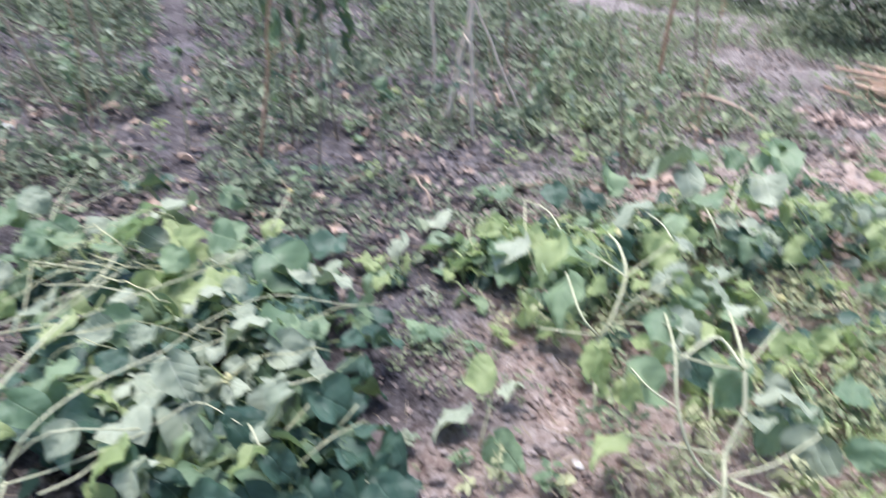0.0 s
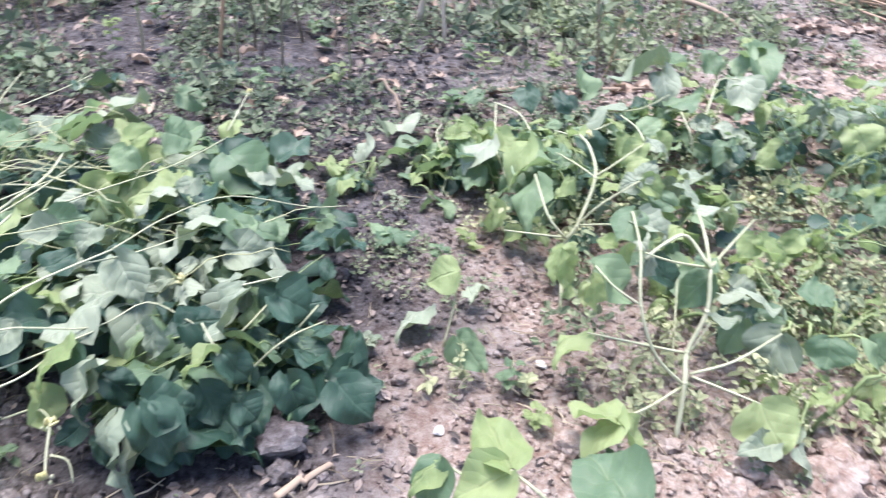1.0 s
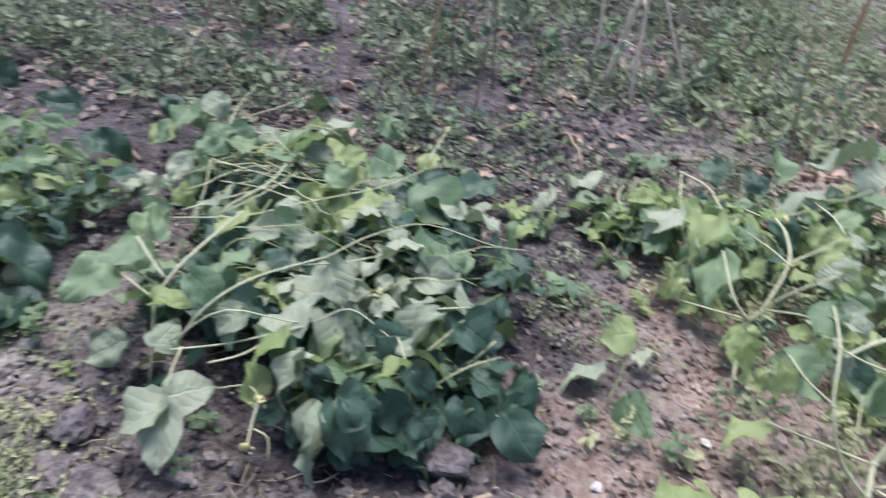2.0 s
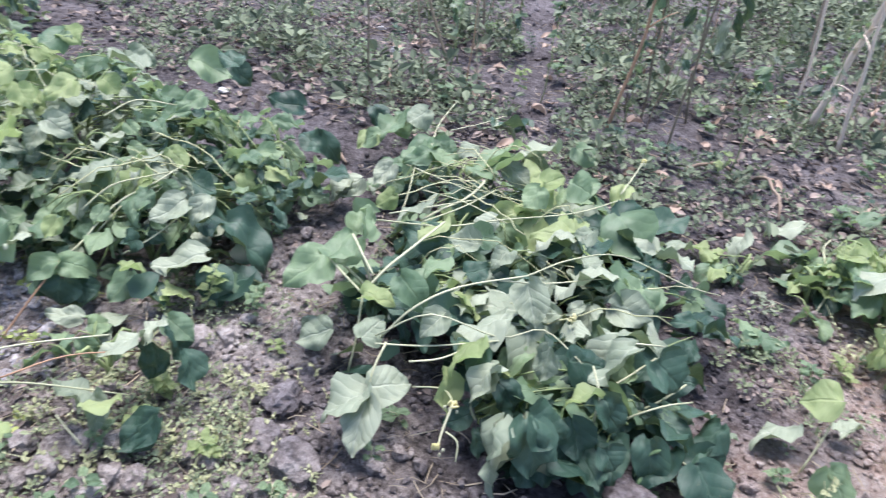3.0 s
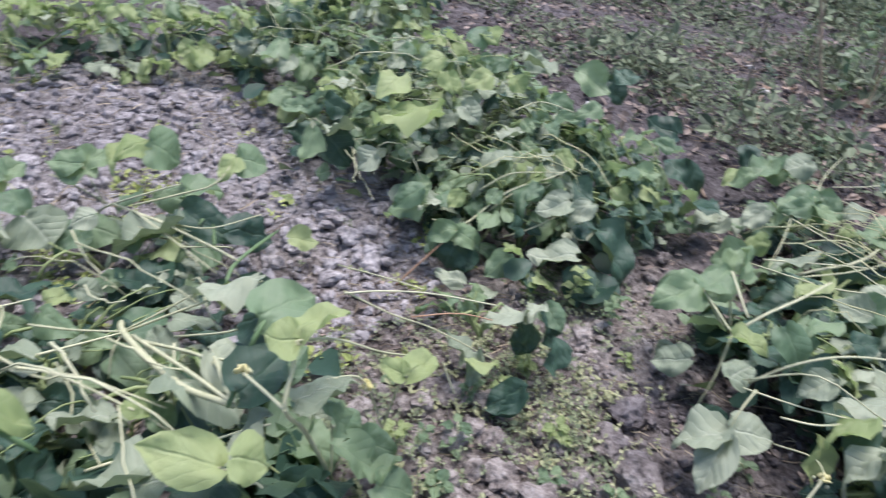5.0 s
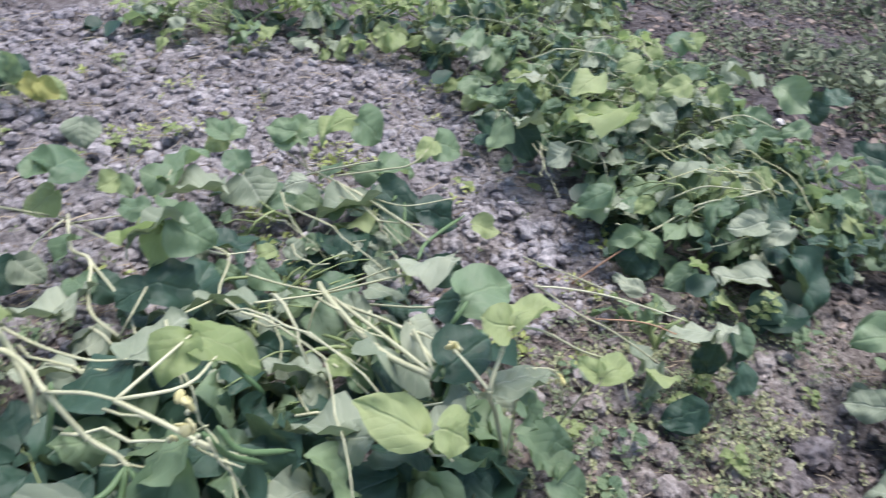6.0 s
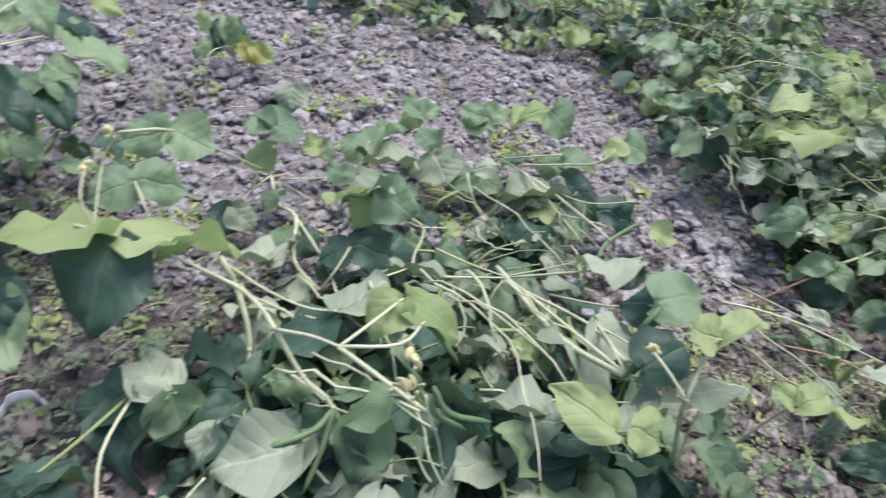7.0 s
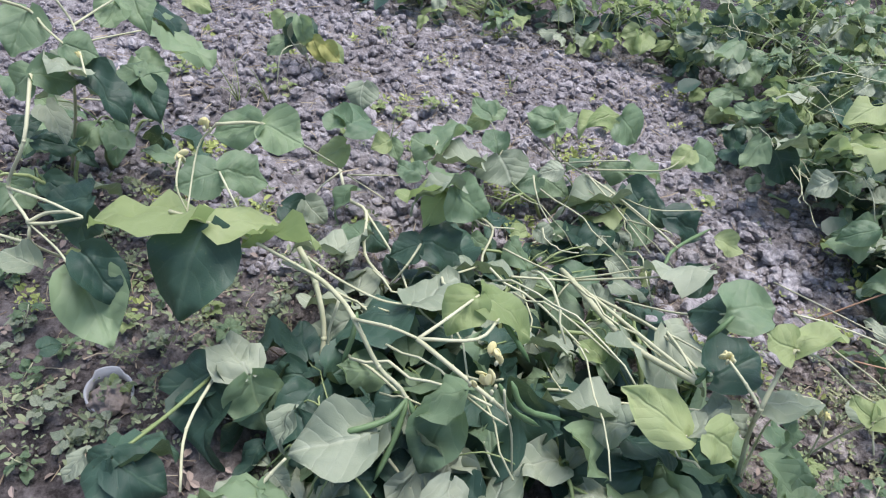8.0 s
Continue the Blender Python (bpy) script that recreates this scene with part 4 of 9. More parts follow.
leaflet(plant, (-0.916, -0.065, 0.400), (-0.945, 0.017, 0.424), (-0.14, -0.32, 0.94), 'light', 2, 0.82)
leaflet(plant, (-0.931, -0.149, 0.310), (-0.973, -0.063, 0.331), (0.30, -0.09, 0.95), 'dark', 4, 0.97)
leaflet(plant, (-0.897, -0.077, 0.300), (-0.906, 0.029, 0.305), (-0.33, -0.07, 0.94), 'pale', 0, 0.82)
leaflet(plant, (-0.912, -0.024, 0.260), (-0.881, 0.014, 0.197), (0.45, 0.65, 0.61), 'mid', 5, 0.82)
leaflet(plant, (-0.956, 0.061, 0.100), (-0.919, 0.122, 0.070), (0.59, 0.05, 0.81), 'mid', 1, 0.98)
leaflet(plant, (-0.921, 0.006, 0.140), (-0.880, 0.065, 0.080), (0.35, 0.54, 0.77), 'mid', 6, 0.82)
leaflet(plant, (-0.857, 0.049, 0.100), (-0.895, 0.110, 0.109), (-0.27, -0.32, 0.91), 'mid', 2, 0.82)
leaflet(plant, (-0.851, 0.046, 0.100), (-0.830, 0.129, 0.073), (0.44, 0.17, 0.88), 'mid', 7, 0.96)
leaflet(plant, (-0.976, 0.026, 0.160), (-0.954, 0.077, 0.122), (0.41, 0.43, 0.80), 'mid', 3, 0.82)

plant = bean_plant(-1.00, 0.12, PLANT_LABELS['fe'])
run(plant, 'stem', 0.0025, (-1.003, 0.124, 0.000), (-0.970, 0.118, 0.100), (-0.928, 0.110, 0.220), (-0.903, 0.110, 0.280))
run(plant, 'petiole', 0.0018, (-1.404, 0.200, 0.140), (-1.248, 0.245, 0.200), (-1.131, 0.263, 0.250))
leaflet(plant, (-0.903, 0.110, 0.280), (-0.933, 0.073, 0.300), (0.62, -0.07, 0.78), 'light', 6, 0.83)
leaflet(plant, (-0.901, 0.112, 0.280), (-0.931, 0.182, 0.285), (0.18, 0.01, 0.98), 'light', 2, 0.88)
leaflet(plant, (-0.910, 0.120, 0.270), (-0.979, 0.119, 0.268), (-0.02, -0.40, 0.92), 'pale', 7, 0.89)
leaflet(plant, (-1.033, 0.331, 0.120), (-1.015, 0.396, 0.104), (-0.39, 0.32, 0.86), 'light', 8, 0.82)

plant = bean_plant(-1.02, -0.77, PLANT_LABELS['fb'])
run(plant, 'stem', 0.0045, (-1.122, -0.833, 0.280), (-1.114, -0.774, 0.260), (-1.059, -0.729, 0.270), (-0.999, -0.699, 0.286), (-0.962, -0.651, 0.220), (-0.930, -0.602, 0.190), (-0.865, -0.569, 0.100), (-0.841, -0.544, 0.050))
run(plant, 'petiole', 0.0028, (-1.235, -0.810, 0.200), (-1.170, -0.741, 0.210), (-1.118, -0.665, 0.220), (-1.112, -0.607, 0.220))
run(plant, 'stem', 0.0060, (-1.233, -0.824, 0.220), (-1.166, -0.783, 0.200), (-1.106, -0.756, 0.120), (-1.017, -0.768, 0.020))
run(plant, 'petiole', 0.0032, (-0.995, -0.696, 0.286), (-0.962, -0.641, 0.310), (-0.930, -0.599, 0.325))
run(plant, 'petiole', 0.0030, (-0.930, -0.599, 0.325), (-0.972, -0.559, 0.330), (-1.034, -0.508, 0.330))
run(plant, 'petiole', 0.0030, (-0.930, -0.599, 0.325), (-0.937, -0.513, 0.330), (-1.010, -0.472, 0.310))
run(plant, 'stem', 0.0040, (-0.930, -0.601, 0.325), (-0.905, -0.546, 0.300), (-0.869, -0.485, 0.280), (-0.905, -0.438, 0.200))
run(plant, 'petiole', 0.0030, (-1.086, -0.731, 0.240), (-1.074, -0.745, 0.140), (-1.039, -0.705, 0.050))
run(plant, 'petiole', 0.0030, (-1.081, -0.741, 0.130), (-1.017, -0.661, 0.150), (-0.949, -0.573, 0.130))
run(plant, 'petiole', 0.0028, (-1.328, -0.596, 0.190), (-1.280, -0.620, 0.170), (-1.272, -0.649, 0.120))
run(plant, 'petiole', 0.0030, (-0.774, -0.801, 0.150), (-0.789, -0.784, 0.170), (-0.802, -0.766, 0.190))
run(plant, 'petiole', 0.0028, (-0.873, -0.637, 0.140), (-0.863, -0.606, 0.100), (-0.841, -0.565, 0.060))
run(plant, 'petiole', 0.0025, (-0.909, -0.530, 0.280), (-0.858, -0.503, 0.330), (-0.838, -0.486, 0.360))
run(plant, 'pod', 0.0050, (-0.922, -0.602, 0.200), (-0.890, -0.625, 0.190), (-0.866, -0.666, 0.190), (-0.861, -0.697, 0.180))
run(plant, 'pod', 0.0050, (-0.919, -0.602, 0.200), (-0.882, -0.613, 0.160), (-0.838, -0.638, 0.100))
run(plant, 'pod', 0.0045, (-0.920, -0.599, 0.200), (-0.887, -0.574, 0.160), (-0.874, -0.552, 0.120))
run(plant, 'pod', 0.0045, (-0.829, -0.491, 0.360), (-0.830, -0.465, 0.310), (-0.838, -0.416, 0.270))
run(plant, 'pod', 0.0045, (-0.836, -0.474, 0.360), (-0.825, -0.448, 0.320), (-0.845, -0.381, 0.280))
run(plant, 'petiole', 0.0022, (-0.886, -0.476, 0.160), (-0.852, -0.456, 0.140), (-0.842, -0.431, 0.120), (-0.861, -0.433, 0.160))
run(plant, 'pod', 0.0045, (-1.019, -0.476, 0.310), (-1.009, -0.448, 0.280), (-0.997, -0.408, 0.230))
run(plant, 'pod', 0.0045, (-1.019, -0.695, 0.280), (-0.998, -0.699, 0.240), (-0.991, -0.711, 0.190))
run(plant, 'petiole', 0.0020, (-0.820, -0.485, 0.360), (-0.816, -0.475, 0.320), (-0.827, -0.455, 0.260), (-0.849, -0.426, 0.120))
flower(plant, -0.827, -0.505, 0.415)
flower(plant, -0.826, -0.505, 0.370)
flower(plant, -0.837, -0.520, 0.360)
leaflet(plant, (-0.913, -0.529, 0.200), (-0.842, -0.575, 0.110), (0.69, -0.25, 0.68), 'mid', 2, 0.86)
leaflet(plant, (-0.913, -0.433, 0.190), (-0.847, -0.515, 0.090), (0.29, -0.64, 0.71), 'dark', 7, 0.82)
leaflet(plant, (-0.908, -0.520, 0.250), (-0.914, -0.607, 0.180), (-0.15, -0.61, 0.78), 'mid', 3, 0.82)
leaflet(plant, (-0.857, -0.652, 0.190), (-0.827, -0.771, 0.170), (0.37, -0.06, 0.93), 'pale', 4, 0.92)
leaflet(plant, (-0.899, -0.772, 0.180), (-0.844, -0.789, 0.140), (0.37, -0.56, 0.74), 'pale', 2, 0.82)
leaflet(plant, (-0.885, -0.696, 0.150), (-0.963, -0.657, 0.149), (0.08, 0.17, 0.98), 'dark', 0, 0.84)
leaflet(plant, (-0.769, -0.799, 0.160), (-0.755, -0.903, 0.140), (-0.60, -0.23, 0.76), 'mid', 5, 0.82)
leaflet(plant, (-0.768, -0.797, 0.160), (-0.760, -0.735, 0.130), (-0.31, 0.45, 0.84), 'mid', 1, 0.82)
leaflet(plant, (-1.329, -0.595, 0.190), (-1.318, -0.658, 0.160), (0.55, -0.28, 0.79), 'dark', 0, 1.13)
leaflet(plant, (-1.333, -0.593, 0.190), (-1.343, -0.486, 0.150), (0.49, 0.35, 0.80), 'dark', 5, 1.11)
leaflet(plant, (-1.112, -0.607, 0.220), (-1.205, -0.525, 0.233), (-0.09, -0.25, 0.97), 'pale', 1, 0.82)
leaflet(plant, (-1.294, -0.410, 0.160), (-1.313, -0.521, 0.160), (-0.36, 0.06, 0.93), 'pale', 6, 0.82)
leaflet(plant, (-1.034, -0.508, 0.330), (-0.983, -0.555, 0.290), (0.52, -0.14, 0.84), 'light', 2, 1.11)
leaflet(plant, (-1.035, -0.506, 0.330), (-1.019, -0.397, 0.300), (0.12, 0.25, 0.96), 'light', 7, 0.82)
leaflet(plant, (-1.114, -0.612, 0.210), (-1.087, -0.761, 0.150), (-0.16, -0.39, 0.91), 'dark', 3, 0.82)
leaflet(plant, (-1.094, -0.316, 0.170), (-1.129, -0.405, 0.150), (-0.39, -0.06, 0.92), 'pale', 6, 0.82)
leaflet(plant, (-1.220, -0.409, 0.120), (-1.221, -0.328, 0.067), (0.53, 0.48, 0.71), 'dark', 2, 0.82)
leaflet(plant, (-1.107, -0.686, 0.100), (-1.193, -0.608, 0.100), (-0.14, -0.15, 0.98), 'dark', 7, 0.82)
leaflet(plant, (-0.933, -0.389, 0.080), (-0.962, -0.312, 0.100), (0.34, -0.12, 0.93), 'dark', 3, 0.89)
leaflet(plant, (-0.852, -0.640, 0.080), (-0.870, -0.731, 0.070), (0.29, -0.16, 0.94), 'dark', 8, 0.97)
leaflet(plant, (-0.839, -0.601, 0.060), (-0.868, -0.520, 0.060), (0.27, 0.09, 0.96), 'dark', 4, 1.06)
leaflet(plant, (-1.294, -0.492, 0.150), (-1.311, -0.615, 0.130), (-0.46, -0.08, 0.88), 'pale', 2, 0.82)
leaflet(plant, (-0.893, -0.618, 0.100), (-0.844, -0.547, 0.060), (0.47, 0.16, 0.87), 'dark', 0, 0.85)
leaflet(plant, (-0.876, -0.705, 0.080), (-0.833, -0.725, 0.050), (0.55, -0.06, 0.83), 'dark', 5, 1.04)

plant = bean_plant(-1.88, -0.83, PLANT_LABELS['fa'])
run(plant, 'stem', 0.0045, (-1.878, -0.827, 0.000), (-1.619, -0.775, 0.080), (-1.528, -0.723, 0.110), (-1.374, -0.709, 0.110), (-1.295, -0.649, 0.100))
run(plant, 'stem', 0.0030, (-1.528, -0.723, 0.110), (-1.367, -0.643, 0.110), (-1.178, -0.602, 0.160))
run(plant, 'petiole', 0.0025, (-1.753, -0.806, 0.070), (-1.613, -0.850, 0.090), (-1.552, -0.859, 0.040))
run(plant, 'petiole', 0.0022, (-1.719, -0.789, 0.080), (-1.604, -0.686, 0.100))
run(plant, 'petiole', 0.0022, (-1.719, -0.789, 0.080), (-1.734, -0.645, 0.090))
run(plant, 'stem', 0.0035, (-1.117, -1.010, 0.360), (-1.101, -0.948, 0.360), (-1.113, -0.894, 0.330), (-1.118, -0.813, 0.280), (-1.114, -0.774, 0.260))
run(plant, 'petiole', 0.0025, (-1.379, -1.007, 0.270), (-1.188, -0.922, 0.330))
run(plant, 'stem', 0.0030, (-1.191, -0.950, 0.485), (-1.220, -0.885, 0.480), (-1.314, -0.845, 0.400), (-1.739, -0.798, 0.080))
run(plant, 'petiole', 0.0020, (-1.191, -1.009, 0.420), (-1.131, -0.999, 0.400), (-1.106, -0.973, 0.360))
run(plant, 'petiole', 0.0020, (-1.204, -0.950, 0.480), (-1.219, -0.990, 0.420), (-1.106, -0.980, 0.360))
run(plant, 'petiole', 0.0030, (-1.016, -0.922, 0.110), (-0.885, -0.935, 0.120), (-0.802, -0.923, 0.080))
run(plant, 'petiole', 0.0028, (-1.014, -0.920, 0.110), (-0.997, -0.865, 0.130))
flower(plant, -1.188, -0.963, 0.485)
flower(plant, -1.196, -1.010, 0.420)
leaflet(plant, (-0.990, -0.863, 0.140), (-1.083, -0.932, 0.138), (0.08, -0.13, 0.99), 'pale', 5, 1.02)
leaflet(plant, (-0.988, -0.861, 0.140), (-0.938, -0.817, 0.050), (0.72, 0.37, 0.58), 'mid', 1, 0.92)
leaflet(plant, (-1.017, -0.921, 0.110), (-1.010, -1.017, 0.055), (0.48, -0.40, 0.78), 'dark', 6, 0.92)
leaflet(plant, (-1.022, -0.923, 0.100), (-0.881, -0.916, 0.020), (0.42, -0.59, 0.69), 'dark', 2, 0.82)
leaflet(plant, (-1.099, -0.947, 0.360), (-1.130, -1.151, 0.332), (-0.34, -0.08, 0.94), 'light', 0, 0.82)
leaflet(plant, (-1.097, -0.945, 0.360), (-0.989, -0.973, 0.240), (0.75, 0.11, 0.65), 'dark', 3, 0.89)
leaflet(plant, (-1.099, -0.943, 0.360), (-1.152, -0.838, 0.340), (-0.07, 0.15, 0.99), 'light', 0, 0.82)
leaflet(plant, (-1.130, -0.899, 0.320), (-1.211, -0.778, 0.270), (-0.54, -0.01, 0.84), 'light', 4, 0.82)
leaflet(plant, (-1.379, -1.007, 0.270), (-1.336, -1.086, 0.250), (0.55, 0.08, 0.83), 'mid', 0, 1.17)
leaflet(plant, (-1.379, -1.007, 0.270), (-1.412, -0.911, 0.240), (0.44, 0.40, 0.80), 'mid', 5, 1.12)
leaflet(plant, (-1.218, -0.885, 0.480), (-1.203, -0.966, 0.460), (0.60, -0.08, 0.80), 'mid', 1, 0.85)
leaflet(plant, (-1.218, -0.883, 0.480), (-1.207, -0.815, 0.450), (0.57, 0.25, 0.78), 'mid', 6, 1.16)
leaflet(plant, (-1.342, -0.747, 0.130), (-1.388, -0.865, 0.110), (-0.51, 0.05, 0.86), 'pale', 4, 0.82)
leaflet(plant, (-1.341, -0.760, 0.120), (-1.434, -0.705, 0.136), (-0.24, -0.61, 0.75), 'pale', 0, 0.82)
leaflet(plant, (-1.558, -0.868, 0.100), (-1.534, -0.813, 0.060), (0.61, 0.28, 0.75), 'pale', 1, 1.04)
leaflet(plant, (-1.553, -0.919, 0.080), (-1.541, -0.857, 0.040), (0.57, 0.37, 0.73), 'dark', 6, 1.23)
leaflet(plant, (-1.571, -0.753, 0.140), (-1.531, -0.804, 0.080), (0.15, -0.70, 0.70), 'mid', 2, 0.82)
leaflet(plant, (-1.444, -0.723, 0.100), (-1.503, -0.769, 0.113), (0.30, -0.12, 0.95), 'mid', 7, 0.93)
leaflet(plant, (-1.477, -0.714, 0.100), (-1.466, -0.658, 0.060), (0.61, 0.38, 0.70), 'dark', 3, 1.18)
leaflet(plant, (-1.667, -0.791, 0.200), (-1.640, -0.856, 0.160), (0.67, -0.17, 0.73), 'light', 8, 0.90)

plant = bean_plant(-1.05, -0.93, PLANT_LABELS['fg'])
run(plant, 'stalk', 0.0036, (-1.024, -0.925, 0.100), (-0.894, -0.971, 0.130), (-0.800, -1.010, 0.155))
run(plant, 'stalk', 0.0025, (-1.049, -0.929, 0.080), (-0.928, -0.976, 0.100), (-0.869, -1.017, 0.100))
leaflet(plant, (-0.799, -1.008, 0.160), (-0.782, -1.064, 0.130), (0.50, -0.29, 0.82), 'dark', 7, 0.85)
leaflet(plant, (-0.796, -1.006, 0.160), (-0.782, -0.925, 0.110), (0.36, 0.45, 0.82), 'dark', 3, 0.85)
leaflet(plant, (-0.799, -1.011, 0.150), (-0.731, -0.998, 0.100), (0.54, 0.24, 0.81), 'dark', 8, 0.90)
leaflet(plant, (-0.808, -1.008, 0.150), (-0.870, -0.939, 0.094), (-0.60, 0.11, 0.79), 'dark', 4, 0.82)
leaflet(plant, (-0.823, -1.057, 0.130), (-0.793, -1.092, 0.090), (0.29, -0.60, 0.75), 'pale', 0, 0.82)

plant = bean_plant(-1.64, -1.44, PLANT_LABELS['la'])
run(plant, 'stem', 0.0035, (-1.341, -1.309, 0.450), (-1.236, -1.286, 0.380), (-1.239, -1.337, 0.280), (-1.173, -1.276, 0.260), (-1.164, -1.275, 0.220), (-1.268, -1.290, 0.100))
run(plant, 'stem', 0.0030, (-1.235, -1.336, 0.280), (-1.185, -1.245, 0.300), (-1.154, -1.176, 0.300))
run(plant, 'stem', 0.0035, (-1.168, -1.276, 0.260), (-1.175, -1.244, 0.280), (-1.161, -1.197, 0.300), (-1.140, -1.164, 0.310))
run(plant, 'stem', 0.0035, (-1.167, -1.273, 0.260), (-1.163, -1.232, 0.270), (-1.137, -1.162, 0.310))
run(plant, 'stem', 0.0030, (-1.204, -1.373, 0.200), (-1.190, -1.317, 0.200), (-1.184, -1.285, 0.200))
run(plant, 'stem', 0.0030, (-1.386, -1.373, 0.560), (-1.448, -1.347, 0.520), (-1.426, -1.312, 0.500), (-1.406, -1.271, 0.480))
run(plant, 'petiole', 0.0020, (-1.406, -1.271, 0.480), (-1.437, -1.219, 0.490), (-1.494, -1.169, 0.490))
run(plant, 'petiole', 0.0025, (-1.449, -1.297, 0.550), (-1.454, -1.275, 0.500), (-1.403, -1.247, 0.470), (-1.340, -1.213, 0.460))
run(plant, 'petiole', 0.0025, (-1.454, -1.275, 0.500), (-1.501, -1.257, 0.510), (-1.540, -1.224, 0.530))
run(plant, 'stem', 0.0040, (-1.641, -1.441, 0.050), (-1.569, -1.366, 0.250), (-1.444, -1.288, 0.420))
run(plant, 'petiole', 0.0020, (-1.473, -1.300, 0.340), (-1.498, -1.259, 0.330), (-1.495, -1.215, 0.330))
run(plant, 'petiole', 0.0022, (-1.443, -1.239, 0.250), (-1.470, -1.199, 0.280), (-1.478, -1.163, 0.320))
run(plant, 'petiole', 0.0022, (-0.987, -1.110, 0.330), (-1.066, -1.174, 0.300), (-1.162, -1.266, 0.260))
flower(plant, -1.402, -1.249, 0.470)
leaflet(plant, (-0.989, -1.111, 0.330), (-0.925, -1.046, 0.240), (0.58, 0.41, 0.71), 'mid', 6, 0.83)
leaflet(plant, (-0.999, -1.098, 0.360), (-0.968, -1.025, 0.290), (0.53, 0.46, 0.71), 'dark', 2, 0.80)
leaflet(plant, (-1.455, -1.351, 0.520), (-1.383, -1.361, 0.460), (0.63, 0.30, 0.71), 'mid', 0, 1.10)
leaflet(plant, (-1.404, -1.277, 0.480), (-1.408, -1.216, 0.470), (0.55, 0.17, 0.81), 'mid', 5, 1.38)
leaflet(plant, (-1.339, -1.215, 0.460), (-1.368, -1.295, 0.482), (-0.24, 0.33, 0.91), 'pale', 1, 0.82)
leaflet(plant, (-1.343, -1.308, 0.450), (-1.378, -1.249, 0.420), (0.39, 0.59, 0.71), 'mid', 6, 0.99)
leaflet(plant, (-1.394, -1.241, 0.440), (-1.365, -1.150, 0.370), (0.27, 0.53, 0.80), 'dark', 2, 0.82)
leaflet(plant, (-1.343, -1.310, 0.450), (-1.332, -1.363, 0.410), (0.79, -0.25, 0.56), 'mid', 7, 1.11)
leaflet(plant, (-1.484, -1.182, 0.400), (-1.513, -1.232, 0.410), (0.41, -0.05, 0.91), 'mid', 3, 1.17)
leaflet(plant, (-1.480, -1.178, 0.400), (-1.536, -1.141, 0.391), (0.22, 0.51, 0.83), 'mid', 8, 1.00)
leaflet(plant, (-1.492, -1.186, 0.390), (-1.443, -1.134, 0.330), (0.60, 0.29, 0.75), 'dark', 4, 0.78)
leaflet(plant, (-1.398, -1.329, 0.360), (-1.356, -1.277, 0.310), (0.22, 0.58, 0.79), 'pale', 0, 0.82)
leaflet(plant, (-1.418, -1.196, 0.280), (-1.465, -1.256, 0.309), (-0.01, 0.44, 0.90), 'mid', 5, 0.82)
leaflet(plant, (-1.619, -1.184, 0.450), (-1.598, -1.062, 0.400), (-0.15, 0.40, 0.91), 'mid', 1, 0.82)
leaflet(plant, (-1.545, -1.231, 0.520), (-1.498, -1.245, 0.480), (0.68, 0.23, 0.70), 'mid', 6, 1.15)
leaflet(plant, (-1.591, -1.216, 0.520), (-1.532, -1.171, 0.480), (0.48, 0.15, 0.87), 'mid', 2, 1.01)
leaflet(plant, (-1.650, -1.212, 0.480), (-1.635, -1.111, 0.440), (0.02, 0.37, 0.93), 'dark', 7, 0.82)
leaflet(plant, (-1.744, -1.162, 0.480), (-1.713, -1.103, 0.467), (0.50, -0.06, 0.87), 'light', 3, 0.85)
leaflet(plant, (-1.283, -1.216, 0.250), (-1.279, -1.311, 0.217), (0.55, -0.26, 0.79), 'dark', 8, 0.92)
leaflet(plant, (-1.129, -1.258, 0.200), (-1.151, -1.329, 0.209), (0.34, 0.02, 0.94), 'pale', 4, 0.78)
leaflet(plant, (-1.442, -1.098, 0.240), (-1.479, -1.196, 0.245), (-0.31, 0.17, 0.94), 'mid', 0, 0.82)
leaflet(plant, (-1.454, -1.402, 0.240), (-1.481, -1.321, 0.220), (0.46, 0.36, 0.81), 'dark', 5, 0.80)
leaflet(plant, (-1.433, -1.427, 0.280), (-1.480, -1.388, 0.280), (0.35, 0.42, 0.83), 'dark', 1, 0.91)
leaflet(plant, (-1.315, -1.272, 0.200), (-1.302, -1.263, 0.100), (0.85, 0.50, 0.16), 'dark', 6, 0.83)
leaflet(plant, (-1.349, -1.251, 0.220), (-1.397, -1.205, 0.170), (-0.57, 0.25, 0.78), 'pale', 2, 0.82)
leaflet(plant, (-1.976, -1.313, 0.300), (-1.940, -1.177, 0.250), (-0.16, 0.38, 0.91), 'mid', 3, 0.82)
leaflet(plant, (-1.881, -1.350, 0.250), (-1.877, -1.284, 0.200), (0.59, 0.46, 0.66), 'mid', 8, 1.21)
leaflet(plant, (-1.740, -1.414, 0.300), (-1.669, -1.306, 0.250), (-0.28, 0.55, 0.79), 'dark', 4, 0.82)
leaflet(plant, (-1.753, -1.426, 0.300), (-1.742, -1.502, 0.280), (0.64, -0.11, 0.76), 'pale', 0, 0.82)
leaflet(plant, (-1.663, -1.476, 0.200), (-1.620, -1.423, 0.150), (0.53, 0.32, 0.79), 'pale', 5, 0.84)
leaflet(plant, (-1.670, -1.500, 0.250), (-1.702, -1.590, 0.250), (0.40, -0.14, 0.91), 'mid', 1, 1.08)
leaflet(plant, (-1.800, -1.412, 0.100), (-1.754, -1.358, 0.060), (0.24, 0.43, 0.87), 'mid', 6, 0.82)
leaflet(plant, (-1.514, -1.436, 0.100), (-1.501, -1.352, 0.060), (0.47, 0.32, 0.82), 'dark', 2, 0.92)
